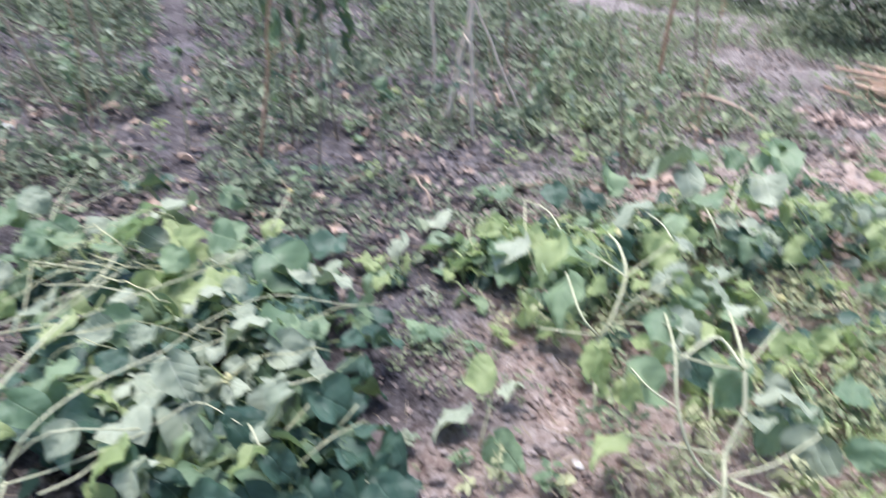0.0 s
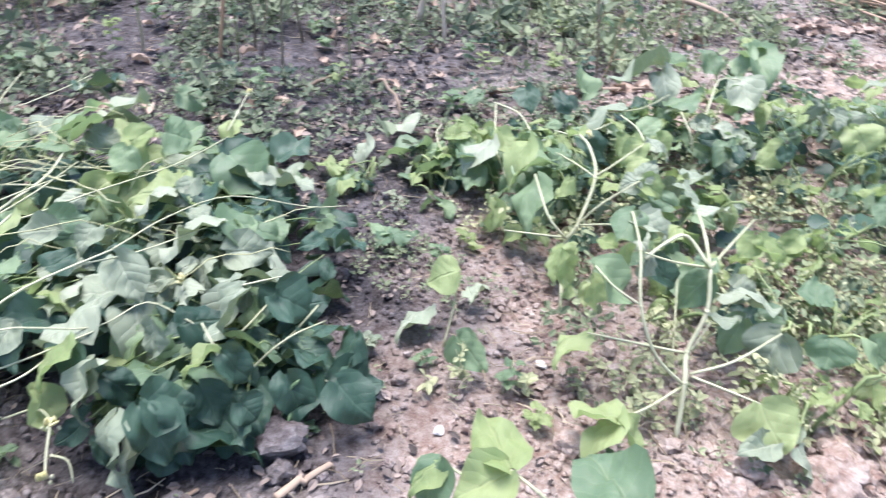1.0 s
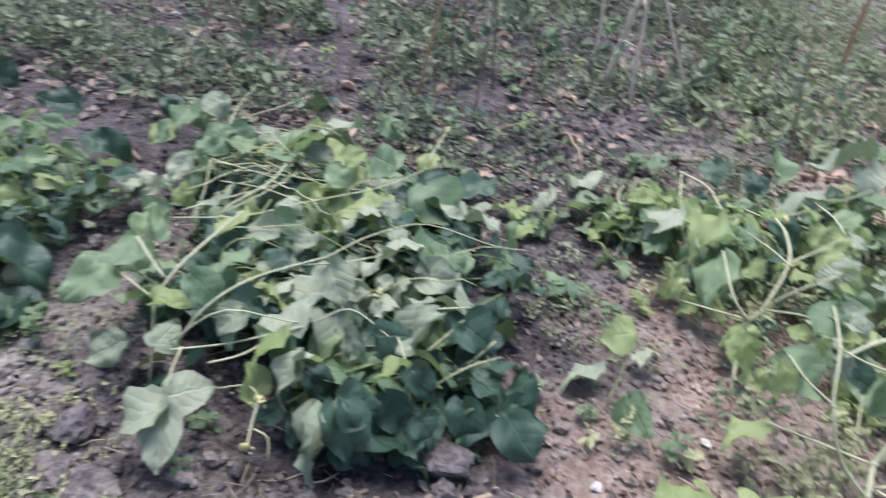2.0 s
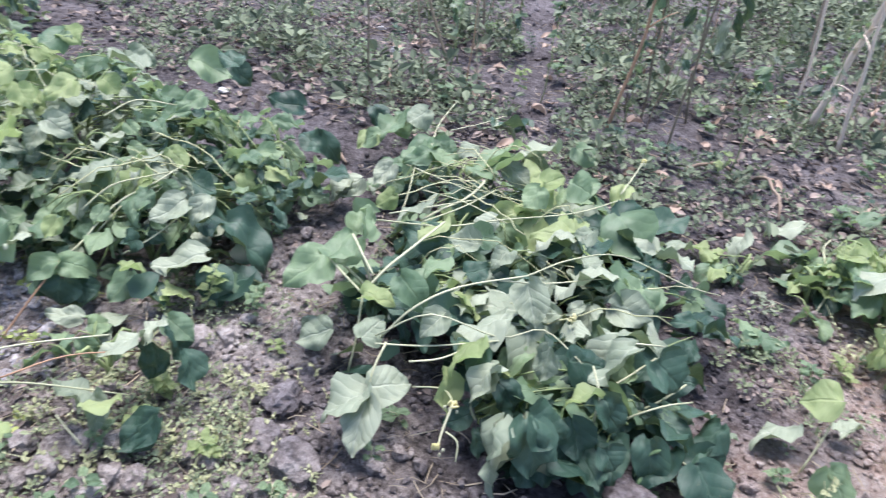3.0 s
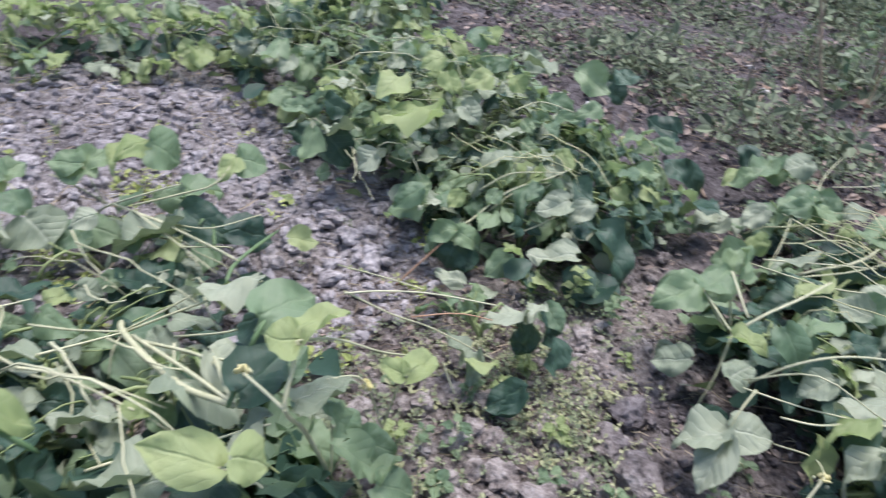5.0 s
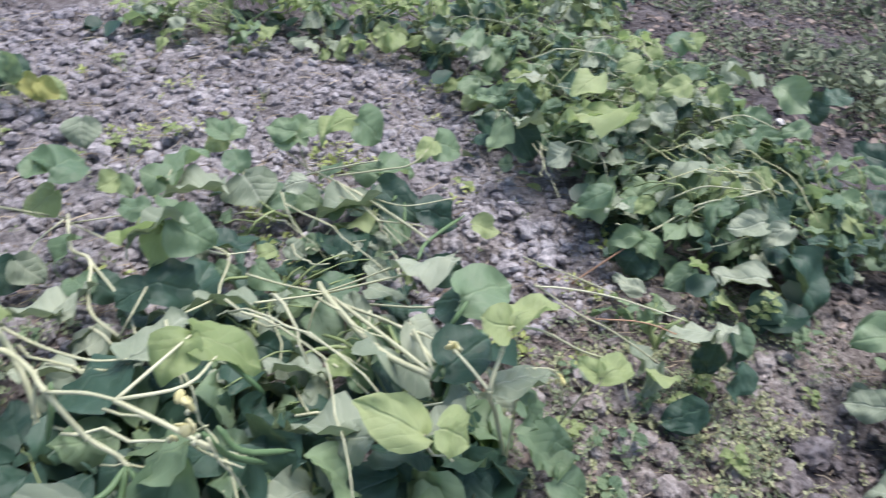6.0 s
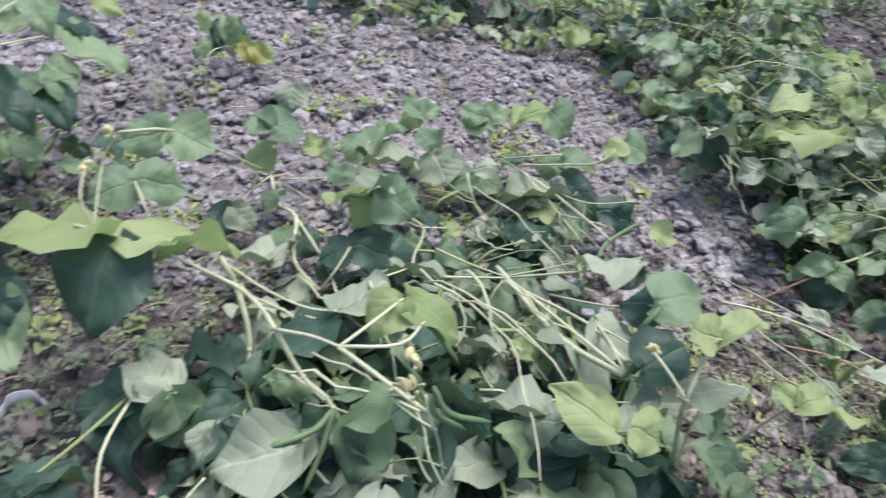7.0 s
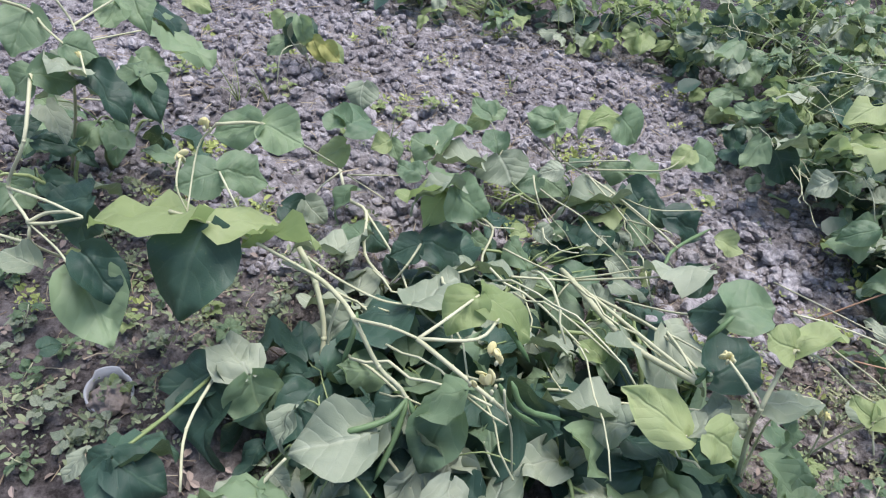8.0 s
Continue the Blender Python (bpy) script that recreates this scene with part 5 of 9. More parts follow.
leaflet(plant, (-1.615, -1.496, 0.150), (-1.603, -1.565, 0.102), (0.74, -0.30, 0.60), 'dark', 7, 0.93)

plant = bean_plant(-2.00, -0.25, PLANT_LABELS['ff'])
run(plant, 'petiole', 0.0022, (-1.875, -0.232, 0.100), (-1.891, -0.248, 0.160), (-1.880, -0.266, 0.220))
run(plant, 'petiole', 0.0022, (-1.884, -0.220, 0.100), (-1.900, -0.281, 0.150), (-1.889, -0.336, 0.200))
run(plant, 'petiole', 0.0022, (-1.812, -0.401, 0.140), (-1.856, -0.393, 0.150), (-1.945, -0.438, 0.180))
run(plant, 'petiole', 0.0030, (-1.404, -0.545, 0.270), (-1.401, -0.491, 0.230), (-1.394, -0.448, 0.200), (-1.332, -0.467, 0.180), (-1.294, -0.476, 0.180), (-1.233, -0.531, 0.200))
run(plant, 'petiole', 0.0022, (-1.393, -0.523, 0.240), (-1.404, -0.462, 0.200), (-1.406, -0.401, 0.200))
run(plant, 'stem', 0.0030, (-2.001, -0.254, 0.000), (-1.859, -0.228, 0.110), (-1.846, -0.128, 0.140), (-1.832, -0.058, 0.160))
run(plant, 'petiole', 0.0020, (-1.780, -0.577, 0.150), (-1.826, -0.568, 0.150), (-1.857, -0.580, 0.060))
leaflet(plant, (-1.648, -0.792, 0.260), (-1.685, -0.852, 0.270), (0.46, -0.13, 0.88), 'mid', 2, 1.28)
leaflet(plant, (-1.643, -0.791, 0.260), (-1.741, -0.728, 0.271), (0.28, 0.26, 0.92), 'mid', 7, 1.08)
leaflet(plant, (-2.054, -0.787, 0.180), (-2.004, -0.785, 0.120), (0.77, 0.05, 0.63), 'pale', 3, 1.30)
leaflet(plant, (-1.798, -0.573, 0.140), (-1.814, -0.641, 0.160), (0.59, 0.10, 0.80), 'mid', 8, 1.21)
leaflet(plant, (-1.783, -0.577, 0.150), (-1.885, -0.487, 0.187), (-0.07, -0.45, 0.89), 'mid', 4, 0.82)
leaflet(plant, (-1.958, -0.436, 0.170), (-1.921, -0.493, 0.150), (0.52, 0.04, 0.86), 'light', 0, 0.91)
leaflet(plant, (-1.948, -0.438, 0.180), (-1.976, -0.380, 0.200), (0.55, -0.02, 0.83), 'mid', 5, 1.20)
leaflet(plant, (-1.884, -0.264, 0.220), (-1.928, -0.340, 0.220), (0.49, -0.28, 0.82), 'mid', 1, 0.88)
leaflet(plant, (-1.897, -0.260, 0.210), (-1.934, -0.199, 0.222), (0.45, 0.10, 0.89), 'mid', 6, 1.03)
leaflet(plant, (-1.872, -0.157, 0.260), (-1.820, -0.214, 0.230), (0.18, -0.32, 0.93), 'light', 2, 0.82)
leaflet(plant, (-1.821, -0.121, 0.290), (-1.809, -0.038, 0.240), (0.73, 0.27, 0.63), 'mid', 7, 1.38)
leaflet(plant, (-1.831, -0.119, 0.290), (-1.789, -0.200, 0.280), (0.44, 0.12, 0.89), 'light', 3, 0.80)
leaflet(plant, (-1.811, -0.402, 0.140), (-1.754, -0.361, 0.080), (0.72, 0.02, 0.70), 'pale', 8, 1.55)
leaflet(plant, (-1.751, -0.454, 0.150), (-1.737, -0.603, 0.140), (-0.35, -0.10, 0.93), 'pale', 4, 0.82)
leaflet(plant, (-1.385, -0.547, 0.300), (-1.380, -0.468, 0.240), (0.65, 0.43, 0.62), 'mid', 1, 1.12)
leaflet(plant, (-1.397, -0.559, 0.290), (-1.382, -0.657, 0.250), (-0.17, -0.39, 0.90), 'light', 6, 0.82)
leaflet(plant, (-1.373, -0.532, 0.310), (-1.353, -0.637, 0.270), (-0.37, -0.39, 0.84), 'pale', 2, 0.82)
leaflet(plant, (-1.388, -0.557, 0.280), (-1.357, -0.608, 0.210), (0.76, -0.32, 0.57), 'light', 7, 0.81)
leaflet(plant, (-1.804, -0.286, 0.100), (-1.761, -0.363, 0.070), (0.50, -0.06, 0.86), 'mid', 3, 0.96)
leaflet(plant, (-1.804, -0.285, 0.100), (-1.777, -0.207, 0.060), (0.66, 0.15, 0.73), 'mid', 8, 0.99)
leaflet(plant, (-1.689, -0.092, 0.140), (-1.643, -0.274, 0.100), (-0.44, -0.30, 0.85), 'pale', 4, 0.82)
leaflet(plant, (-1.439, -0.396, 0.140), (-1.414, -0.343, 0.080), (0.50, 0.53, 0.68), 'mid', 8, 0.82)
leaflet(plant, (-1.573, -0.243, 0.090), (-1.604, -0.314, 0.070), (0.40, -0.41, 0.82), 'mid', 5, 0.82)
leaflet(plant, (-1.568, -0.244, 0.090), (-1.593, -0.150, 0.071), (0.06, 0.22, 0.97), 'dark', 1, 0.82)
leaflet(plant, (-1.830, -0.693, 0.130), (-1.816, -0.742, 0.110), (0.61, -0.15, 0.78), 'light', 4, 1.10)
leaflet(plant, (-1.836, -0.690, 0.130), (-1.802, -0.663, 0.090), (0.71, 0.12, 0.69), 'mid', 0, 0.95)
leaflet(plant, (-1.571, -0.607, 0.200), (-1.619, -0.669, 0.200), (0.36, -0.28, 0.89), 'mid', 5, 0.98)
leaflet(plant, (-1.620, -0.587, 0.180), (-1.653, -0.508, 0.150), (-0.04, 0.34, 0.94), 'mid', 1, 0.82)
leaflet(plant, (-1.912, -0.430, 0.200), (-1.970, -0.480, 0.209), (0.37, -0.27, 0.89), 'mid', 6, 0.93)
leaflet(plant, (-1.825, -0.408, 0.140), (-1.904, -0.429, 0.175), (0.43, -0.12, 0.89), 'mid', 2, 0.97)
leaflet(plant, (-1.863, -0.257, 0.200), (-1.953, -0.323, 0.220), (0.39, -0.27, 0.88), 'mid', 7, 0.86)
leaflet(plant, (-1.676, -0.265, 0.200), (-1.674, -0.324, 0.180), (0.55, -0.25, 0.80), 'pale', 3, 0.95)
leaflet(plant, (-1.817, -0.052, 0.140), (-1.852, -0.129, 0.120), (0.46, -0.41, 0.79), 'mid', 8, 0.86)
leaflet(plant, (-1.822, -0.050, 0.150), (-1.837, 0.058, 0.120), (0.16, 0.29, 0.94), 'mid', 4, 0.82)
leaflet(plant, (-1.892, -0.147, 0.120), (-1.850, -0.211, 0.100), (-0.06, -0.33, 0.94), 'mid', 0, 0.82)
leaflet(plant, (-1.567, -0.524, 0.120), (-1.540, -0.499, 0.060), (0.28, 0.83, 0.48), 'pale', 5, 0.82)
leaflet(plant, (-1.492, -0.475, 0.100), (-1.498, -0.423, 0.070), (0.53, 0.47, 0.71), 'mid', 1, 0.88)
leaflet(plant, (-1.541, -0.484, 0.120), (-1.575, -0.389, 0.087), (-0.30, 0.21, 0.93), 'dark', 6, 0.82)
leaflet(plant, (-1.501, -0.386, 0.120), (-1.524, -0.339, 0.116), (0.35, 0.26, 0.90), 'light', 2, 0.99)
leaflet(plant, (-1.528, -0.324, 0.120), (-1.520, -0.273, 0.100), (0.59, 0.22, 0.78), 'pale', 7, 1.14)
leaflet(plant, (-1.652, -0.212, 0.120), (-1.700, -0.136, 0.137), (-0.22, -0.34, 0.91), 'mid', 3, 0.82)
leaflet(plant, (-1.657, -0.095, 0.120), (-1.621, -0.201, 0.090), (-0.43, -0.38, 0.82), 'light', 8, 0.82)
leaflet(plant, (-1.417, -0.255, 0.060), (-1.479, -0.313, 0.050), (0.23, -0.40, 0.89), 'dark', 7, 0.89)

plant = bean_plant(-1.06, -1.25, PLANT_LABELS['lb'])
leaflet(plant, (-1.063, -1.250, 0.060), (-1.094, -1.225, 0.060), (0.26, 0.33, 0.91), 'dark', 7, 1.16)

plant = bean_plant(-2.45, -0.99, PLANT_LABELS['ta'])
run(plant, 'stem', 0.0030, (-2.451, -0.991, 0.000), (-2.444, -1.020, 0.080), (-2.483, -1.042, 0.140))
run(plant, 'stem', 0.0020, (-2.291, -1.083, 0.020), (-2.329, -1.072, 0.120), (-2.470, -1.015, 0.100))
run(plant, 'petiole', 0.0012, (-2.121, -1.193, 0.000), (-2.205, -1.192, 0.100), (-2.148, -1.155, 0.250))
leaflet(plant, (-2.506, -1.050, 0.130), (-2.463, -1.076, 0.100), (0.61, 0.11, 0.78), 'mid', 3, 1.46)
leaflet(plant, (-2.483, -1.040, 0.140), (-2.532, -1.112, 0.160), (0.49, -0.09, 0.87), 'pale', 8, 0.99)
leaflet(plant, (-2.500, -1.040, 0.130), (-2.521, -0.984, 0.110), (0.52, 0.46, 0.72), 'dark', 4, 1.37)
leaflet(plant, (-2.466, -0.958, 0.100), (-2.455, -0.888, 0.050), (0.68, 0.36, 0.64), 'light', 0, 1.00)
leaflet(plant, (-2.425, -1.036, 0.200), (-2.424, -1.007, 0.100), (0.89, 0.44, 0.13), 'mid', 2, 0.78)
leaflet(plant, (-2.429, -1.091, 0.200), (-2.421, -1.135, 0.150), (0.85, -0.33, 0.42), 'light', 7, 0.97)
leaflet(plant, (-2.470, -1.060, 0.170), (-2.440, -1.080, 0.075), (0.90, -0.10, 0.40), 'dark', 5, 0.80)
leaflet(plant, (-2.470, -1.045, 0.165), (-2.430, -1.020, 0.070), (0.85, 0.30, 0.40), 'pale', 1, 0.75)
leaflet(plant, (-2.455, -1.000, 0.120), (-2.415, -0.945, 0.060), (0.80, 0.20, 0.50), 'old', 2, 0.85)
leaflet(plant, (-2.440, -0.960, 0.110), (-2.400, -0.900, 0.070), (0.70, -0.10, 0.70), 'old', 6, 0.80)
leaflet(plant, (-2.480, -1.080, 0.100), (-2.440, -1.150, 0.050), (0.70, -0.20, 0.60), 'mid', 0, 0.85)

plant = bean_plant(-0.81, 0.80, PLANT_LABELS['ca'])
run(plant, 'petiole', 0.0030, (-0.975, 0.898, 0.210), (-0.914, 0.890, 0.190), (-0.854, 0.885, 0.170))
run(plant, 'petiole', 0.0030, (-0.963, 0.972, 0.240), (-0.911, 0.947, 0.220), (-0.857, 0.923, 0.200))
run(plant, 'stem', 0.0035, (-0.854, 0.885, 0.170), (-0.836, 0.942, 0.220), (-0.831, 1.040, 0.240), (-0.863, 1.210, 0.220))
run(plant, 'petiole', 0.0028, (-0.854, 0.885, 0.170), (-0.819, 0.828, 0.100), (-0.815, 0.802, 0.020))
run(plant, 'stem', 0.0027, (-0.744, 0.818, 0.150), (-0.689, 0.845, 0.240), (-0.641, 0.933, 0.270), (-0.557, 1.071, 0.270))
run(plant, 'petiole', 0.0025, (-0.711, 0.791, 0.170), (-0.697, 0.740, 0.150), (-0.686, 0.710, 0.120))
run(plant, 'stem', 0.0018, (-0.748, 0.802, 0.160), (-0.644, 0.840, 0.250), (-0.531, 0.931, 0.200), (-0.472, 1.017, 0.200), (-0.364, 0.976, 0.200))
run(plant, 'petiole', 0.0022, (-0.732, 0.782, 0.160), (-0.630, 0.835, 0.180), (-0.525, 0.921, 0.200))
run(plant, 'petiole', 0.0022, (-0.641, 0.776, 0.170), (-0.592, 0.820, 0.180), (-0.556, 0.883, 0.200))
run(plant, 'petiole', 0.0020, (-0.633, 0.787, 0.100), (-0.562, 0.786, 0.140), (-0.522, 0.767, 0.140))
run(plant, 'petiole', 0.0025, (-0.524, 0.765, 0.140), (-0.516, 0.727, 0.110), (-0.505, 0.696, 0.090))
run(plant, 'petiole', 0.0020, (-0.508, 0.724, 0.110), (-0.481, 0.725, 0.100), (-0.469, 0.708, 0.070))
flower(plant, -0.506, 0.694, 0.090)
flower(plant, -0.524, 0.765, 0.140)
leaflet(plant, (-0.977, 0.900, 0.210), (-1.011, 0.793, 0.170), (0.34, -0.42, 0.84), 'mid', 5, 1.08)
leaflet(plant, (-0.964, 0.896, 0.210), (-0.982, 0.989, 0.240), (-0.04, -0.32, 0.95), 'mid', 1, 0.82)
leaflet(plant, (-0.958, 1.022, 0.210), (-1.021, 1.081, 0.251), (0.72, 0.32, 0.62), 'mid', 6, 0.82)
leaflet(plant, (-0.846, 0.871, 0.180), (-0.764, 0.891, 0.190), (-0.09, -0.12, 0.99), 'light', 2, 0.82)
leaflet(plant, (-0.771, 0.902, 0.250), (-0.691, 0.910, 0.200), (0.51, -0.43, 0.75), 'mid', 7, 0.91)
leaflet(plant, (-0.737, 1.034, 0.250), (-0.753, 0.954, 0.240), (-0.34, -0.05, 0.94), 'mid', 3, 0.82)
leaflet(plant, (-0.764, 0.776, 0.160), (-0.763, 0.850, 0.169), (0.29, -0.12, 0.95), 'pale', 8, 0.92)
leaflet(plant, (-0.684, 0.707, 0.120), (-0.737, 0.619, 0.070), (-0.34, -0.30, 0.89), 'pale', 4, 0.82)
leaflet(plant, (-0.686, 0.710, 0.120), (-0.634, 0.789, 0.110), (0.40, -0.15, 0.90), 'pale', 0, 1.04)
leaflet(plant, (-0.672, 0.692, 0.115), (-0.640, 0.606, 0.042), (0.05, -0.50, 0.85), 'pale', 0, 0.72)
leaflet(plant, (-0.877, 0.812, 0.100), (-0.943, 0.762, 0.060), (0.02, -0.64, 0.77), 'pale', 1, 0.85)
leaflet(plant, (-0.578, 0.814, 0.160), (-0.547, 0.769, 0.090), (0.93, 0.06, 0.36), 'light', 6, 0.82)
leaflet(plant, (-0.479, 0.846, 0.200), (-0.504, 0.779, 0.120), (-0.71, -0.42, 0.57), 'pale', 2, 0.82)
leaflet(plant, (-0.538, 0.888, 0.200), (-0.542, 0.819, 0.150), (-0.43, -0.51, 0.74), 'dark', 7, 0.82)
leaflet(plant, (-0.546, 0.884, 0.220), (-0.577, 0.798, 0.180), (-0.62, -0.14, 0.77), 'light', 3, 0.82)
leaflet(plant, (-0.548, 0.982, 0.220), (-0.610, 0.885, 0.180), (-0.38, -0.13, 0.91), 'pale', 8, 0.82)
leaflet(plant, (-0.633, 0.876, 0.240), (-0.652, 0.819, 0.200), (0.19, -0.61, 0.77), 'pale', 4, 0.81)

plant = bean_plant(-0.18, 0.91, PLANT_LABELS['cb'])
run(plant, 'stem', 0.0019, (-0.557, 1.071, 0.270), (-0.530, 1.254, 0.240), (-0.463, 1.427, 0.200), (-0.301, 1.501, 0.150), (-0.231, 1.608, 0.100))
run(plant, 'petiole', 0.0020, (-0.593, 1.013, 0.270), (-0.532, 1.115, 0.240), (-0.446, 1.267, 0.220))
run(plant, 'petiole', 0.0022, (-0.324, 1.085, 0.210), (-0.283, 1.128, 0.200), (-0.259, 1.190, 0.170))
run(plant, 'petiole', 0.0030, (-0.266, 1.049, 0.060), (-0.218, 1.098, 0.100), (-0.187, 1.167, 0.120))
run(plant, 'petiole', 0.0025, (-0.442, 0.852, 0.060), (-0.417, 0.864, 0.100), (-0.437, 0.924, 0.120))
run(plant, 'petiole', 0.0025, (-0.340, 0.996, 0.120), (-0.302, 1.038, 0.140), (-0.261, 1.153, 0.160))
run(plant, 'petiole', 0.0022, (-0.170, 1.029, 0.060), (-0.119, 1.010, 0.060))
run(plant, 'pod', 0.0050, (-0.171, 1.006, 0.070), (-0.181, 0.973, 0.050), (-0.179, 0.914, 0.040))
flower(plant, -0.446, 1.097, 0.200)
leaflet(plant, (-0.558, 1.081, 0.250), (-0.496, 1.036, 0.180), (0.34, -0.62, 0.70), 'pale', 0, 0.93)
leaflet(plant, (-0.441, 1.289, 0.220), (-0.529, 1.168, 0.200), (-0.49, 0.22, 0.85), 'pale', 5, 0.82)
leaflet(plant, (-0.439, 1.291, 0.220), (-0.322, 1.344, 0.170), (0.37, 0.06, 0.93), 'mid', 1, 0.82)
leaflet(plant, (-0.565, 1.665, 0.180), (-0.459, 1.587, 0.100), (0.17, -0.59, 0.79), 'mid', 6, 1.09)
leaflet(plant, (-0.323, 1.086, 0.210), (-0.348, 1.021, 0.110), (-0.58, -0.61, 0.55), 'pale', 2, 0.82)
leaflet(plant, (-0.368, 1.110, 0.190), (-0.297, 1.211, 0.197), (-0.49, 0.28, 0.82), 'pale', 7, 0.82)
leaflet(plant, (-0.419, 0.863, 0.100), (-0.429, 0.725, 0.020), (-0.76, -0.29, 0.59), 'pale', 3, 0.82)
leaflet(plant, (-0.418, 0.867, 0.100), (-0.320, 0.808, 0.020), (0.31, -0.54, 0.78), 'dark', 8, 0.80)
leaflet(plant, (-0.417, 0.869, 0.100), (-0.341, 0.935, 0.080), (0.41, -0.21, 0.89), 'dark', 4, 0.83)
leaflet(plant, (-0.320, 0.993, 0.130), (-0.247, 0.968, 0.070), (0.61, -0.11, 0.79), 'dark', 0, 0.82)
leaflet(plant, (-0.477, 0.854, 0.160), (-0.427, 0.859, 0.100), (0.69, -0.48, 0.54), 'dark', 5, 0.99)
leaflet(plant, (-0.382, 1.050, 0.150), (-0.433, 0.962, 0.110), (0.12, -0.47, 0.88), 'dark', 1, 0.84)
leaflet(plant, (-0.119, 1.010, 0.060), (-0.028, 1.057, 0.021), (0.49, -0.27, 0.83), 'dark', 6, 0.97)
leaflet(plant, (-0.156, 1.009, 0.080), (-0.177, 0.906, 0.030), (0.03, -0.44, 0.90), 'dark', 2, 0.81)
leaflet(plant, (-0.129, 1.025, 0.060), (-0.099, 1.117, 0.084), (-0.50, -0.06, 0.86), 'dark', 7, 0.82)
leaflet(plant, (-0.329, 0.836, 0.080), (-0.220, 0.890, 0.040), (0.07, 0.50, 0.86), 'dark', 3, 0.82)
leaflet(plant, (-0.229, 1.149, 0.120), (-0.170, 1.200, 0.108), (0.39, -0.25, 0.89), 'dark', 8, 0.88)
leaflet(plant, (-0.259, 1.172, 0.150), (-0.283, 1.097, 0.120), (0.10, -0.40, 0.91), 'dark', 4, 0.93)
leaflet(plant, (-0.207, 1.086, 0.100), (-0.136, 1.129, 0.070), (0.27, 0.20, 0.94), 'mid', 0, 0.82)

plant = bean_plant(-1.00, 1.22, PLANT_LABELS['cc'])
run(plant, 'stem', 0.0040, (-1.002, 1.220, 0.120), (-0.946, 1.287, 0.180), (-0.916, 1.435, 0.200), (-0.947, 1.632, 0.240))
run(plant, 'petiole', 0.0025, (-1.050, 1.175, 0.160), (-0.867, 1.221, 0.200), (-0.780, 1.359, 0.200), (-0.654, 1.542, 0.200), (-0.595, 1.746, 0.190))
run(plant, 'petiole', 0.0022, (-1.203, 1.505, 0.160), (-1.053, 1.470, 0.180), (-0.916, 1.435, 0.200))
run(plant, 'petiole', 0.0022, (-1.045, 1.372, 0.180), (-0.910, 1.367, 0.200), (-0.759, 1.352, 0.200))
run(plant, 'petiole', 0.0022, (-1.029, 1.195, 0.180), (-0.933, 1.318, 0.200), (-0.876, 1.430, 0.200))
run(plant, 'petiole', 0.0022, (-0.921, 1.196, 0.200), (-0.883, 1.323, 0.210), (-0.872, 1.481, 0.210))
run(plant, 'petiole', 0.0020, (-1.226, 1.759, 0.160), (-1.078, 1.727, 0.200), (-0.952, 1.639, 0.240))
run(plant, 'petiole', 0.0022, (-1.162, 1.561, 0.200), (-1.273, 1.767, 0.200), (-1.387, 2.048, 0.180))
run(plant, 'petiole', 0.0020, (-1.270, 1.842, 0.160), (-1.232, 1.987, 0.160), (-1.239, 2.169, 0.140))
run(plant, 'petiole', 0.0022, (-0.610, 1.782, 0.190), (-0.626, 1.929, 0.200), (-0.644, 2.056, 0.200))
run(plant, 'petiole', 0.0022, (-1.231, 1.599, 0.180), (-1.115, 1.404, 0.150), (-1.045, 1.263, 0.120))
flower(plant, -0.644, 2.056, 0.200)
leaflet(plant, (-1.157, 1.554, 0.200), (-1.218, 1.493, 0.170), (0.24, -0.61, 0.76), 'mid', 5, 0.94)
leaflet(plant, (-1.162, 1.561, 0.200), (-1.105, 1.650, 0.170), (0.28, 0.14, 0.95), 'mid', 1, 0.82)
leaflet(plant, (-0.950, 1.636, 0.240), (-0.984, 1.505, 0.200), (-0.33, -0.19, 0.92), 'mid', 6, 0.82)
leaflet(plant, (-0.950, 1.636, 0.240), (-0.920, 1.732, 0.269), (-0.53, -0.09, 0.84), 'mid', 2, 0.82)
leaflet(plant, (-0.949, 1.651, 0.230), (-0.865, 1.805, 0.240), (-0.42, 0.17, 0.89), 'pale', 7, 0.82)
leaflet(plant, (-0.926, 1.637, 0.220), (-0.839, 1.642, 0.180), (0.37, -0.55, 0.75), 'pale', 3, 0.88)
leaflet(plant, (-0.775, 1.591, 0.210), (-0.793, 1.468, 0.170), (-0.42, -0.23, 0.88), 'light', 8, 0.82)
leaflet(plant, (-0.810, 1.606, 0.200), (-0.766, 1.695, 0.213), (-0.26, -0.01, 0.96), 'light', 4, 0.82)
leaflet(plant, (-0.732, 1.699, 0.180), (-0.682, 1.798, 0.203), (0.31, -0.36, 0.88), 'mid', 0, 0.83)
leaflet(plant, (-0.632, 1.866, 0.180), (-0.613, 1.770, 0.126), (-0.33, -0.51, 0.79), 'light', 5, 0.82)
leaflet(plant, (-1.332, 1.419, 0.080), (-1.345, 1.340, 0.050), (0.02, -0.36, 0.93), 'pale', 1, 0.82)
leaflet(plant, (-1.427, 1.879, 0.120), (-1.548, 1.881, 0.115), (-0.05, -0.09, 0.99), 'mid', 6, 0.82)
leaflet(plant, (-1.201, 2.042, 0.140), (-1.133, 2.166, 0.136), (-0.34, 0.21, 0.92), 'dark', 2, 0.82)
leaflet(plant, (-1.209, 2.053, 0.150), (-1.125, 2.127, 0.120), (-0.01, 0.38, 0.92), 'pale', 7, 0.82)
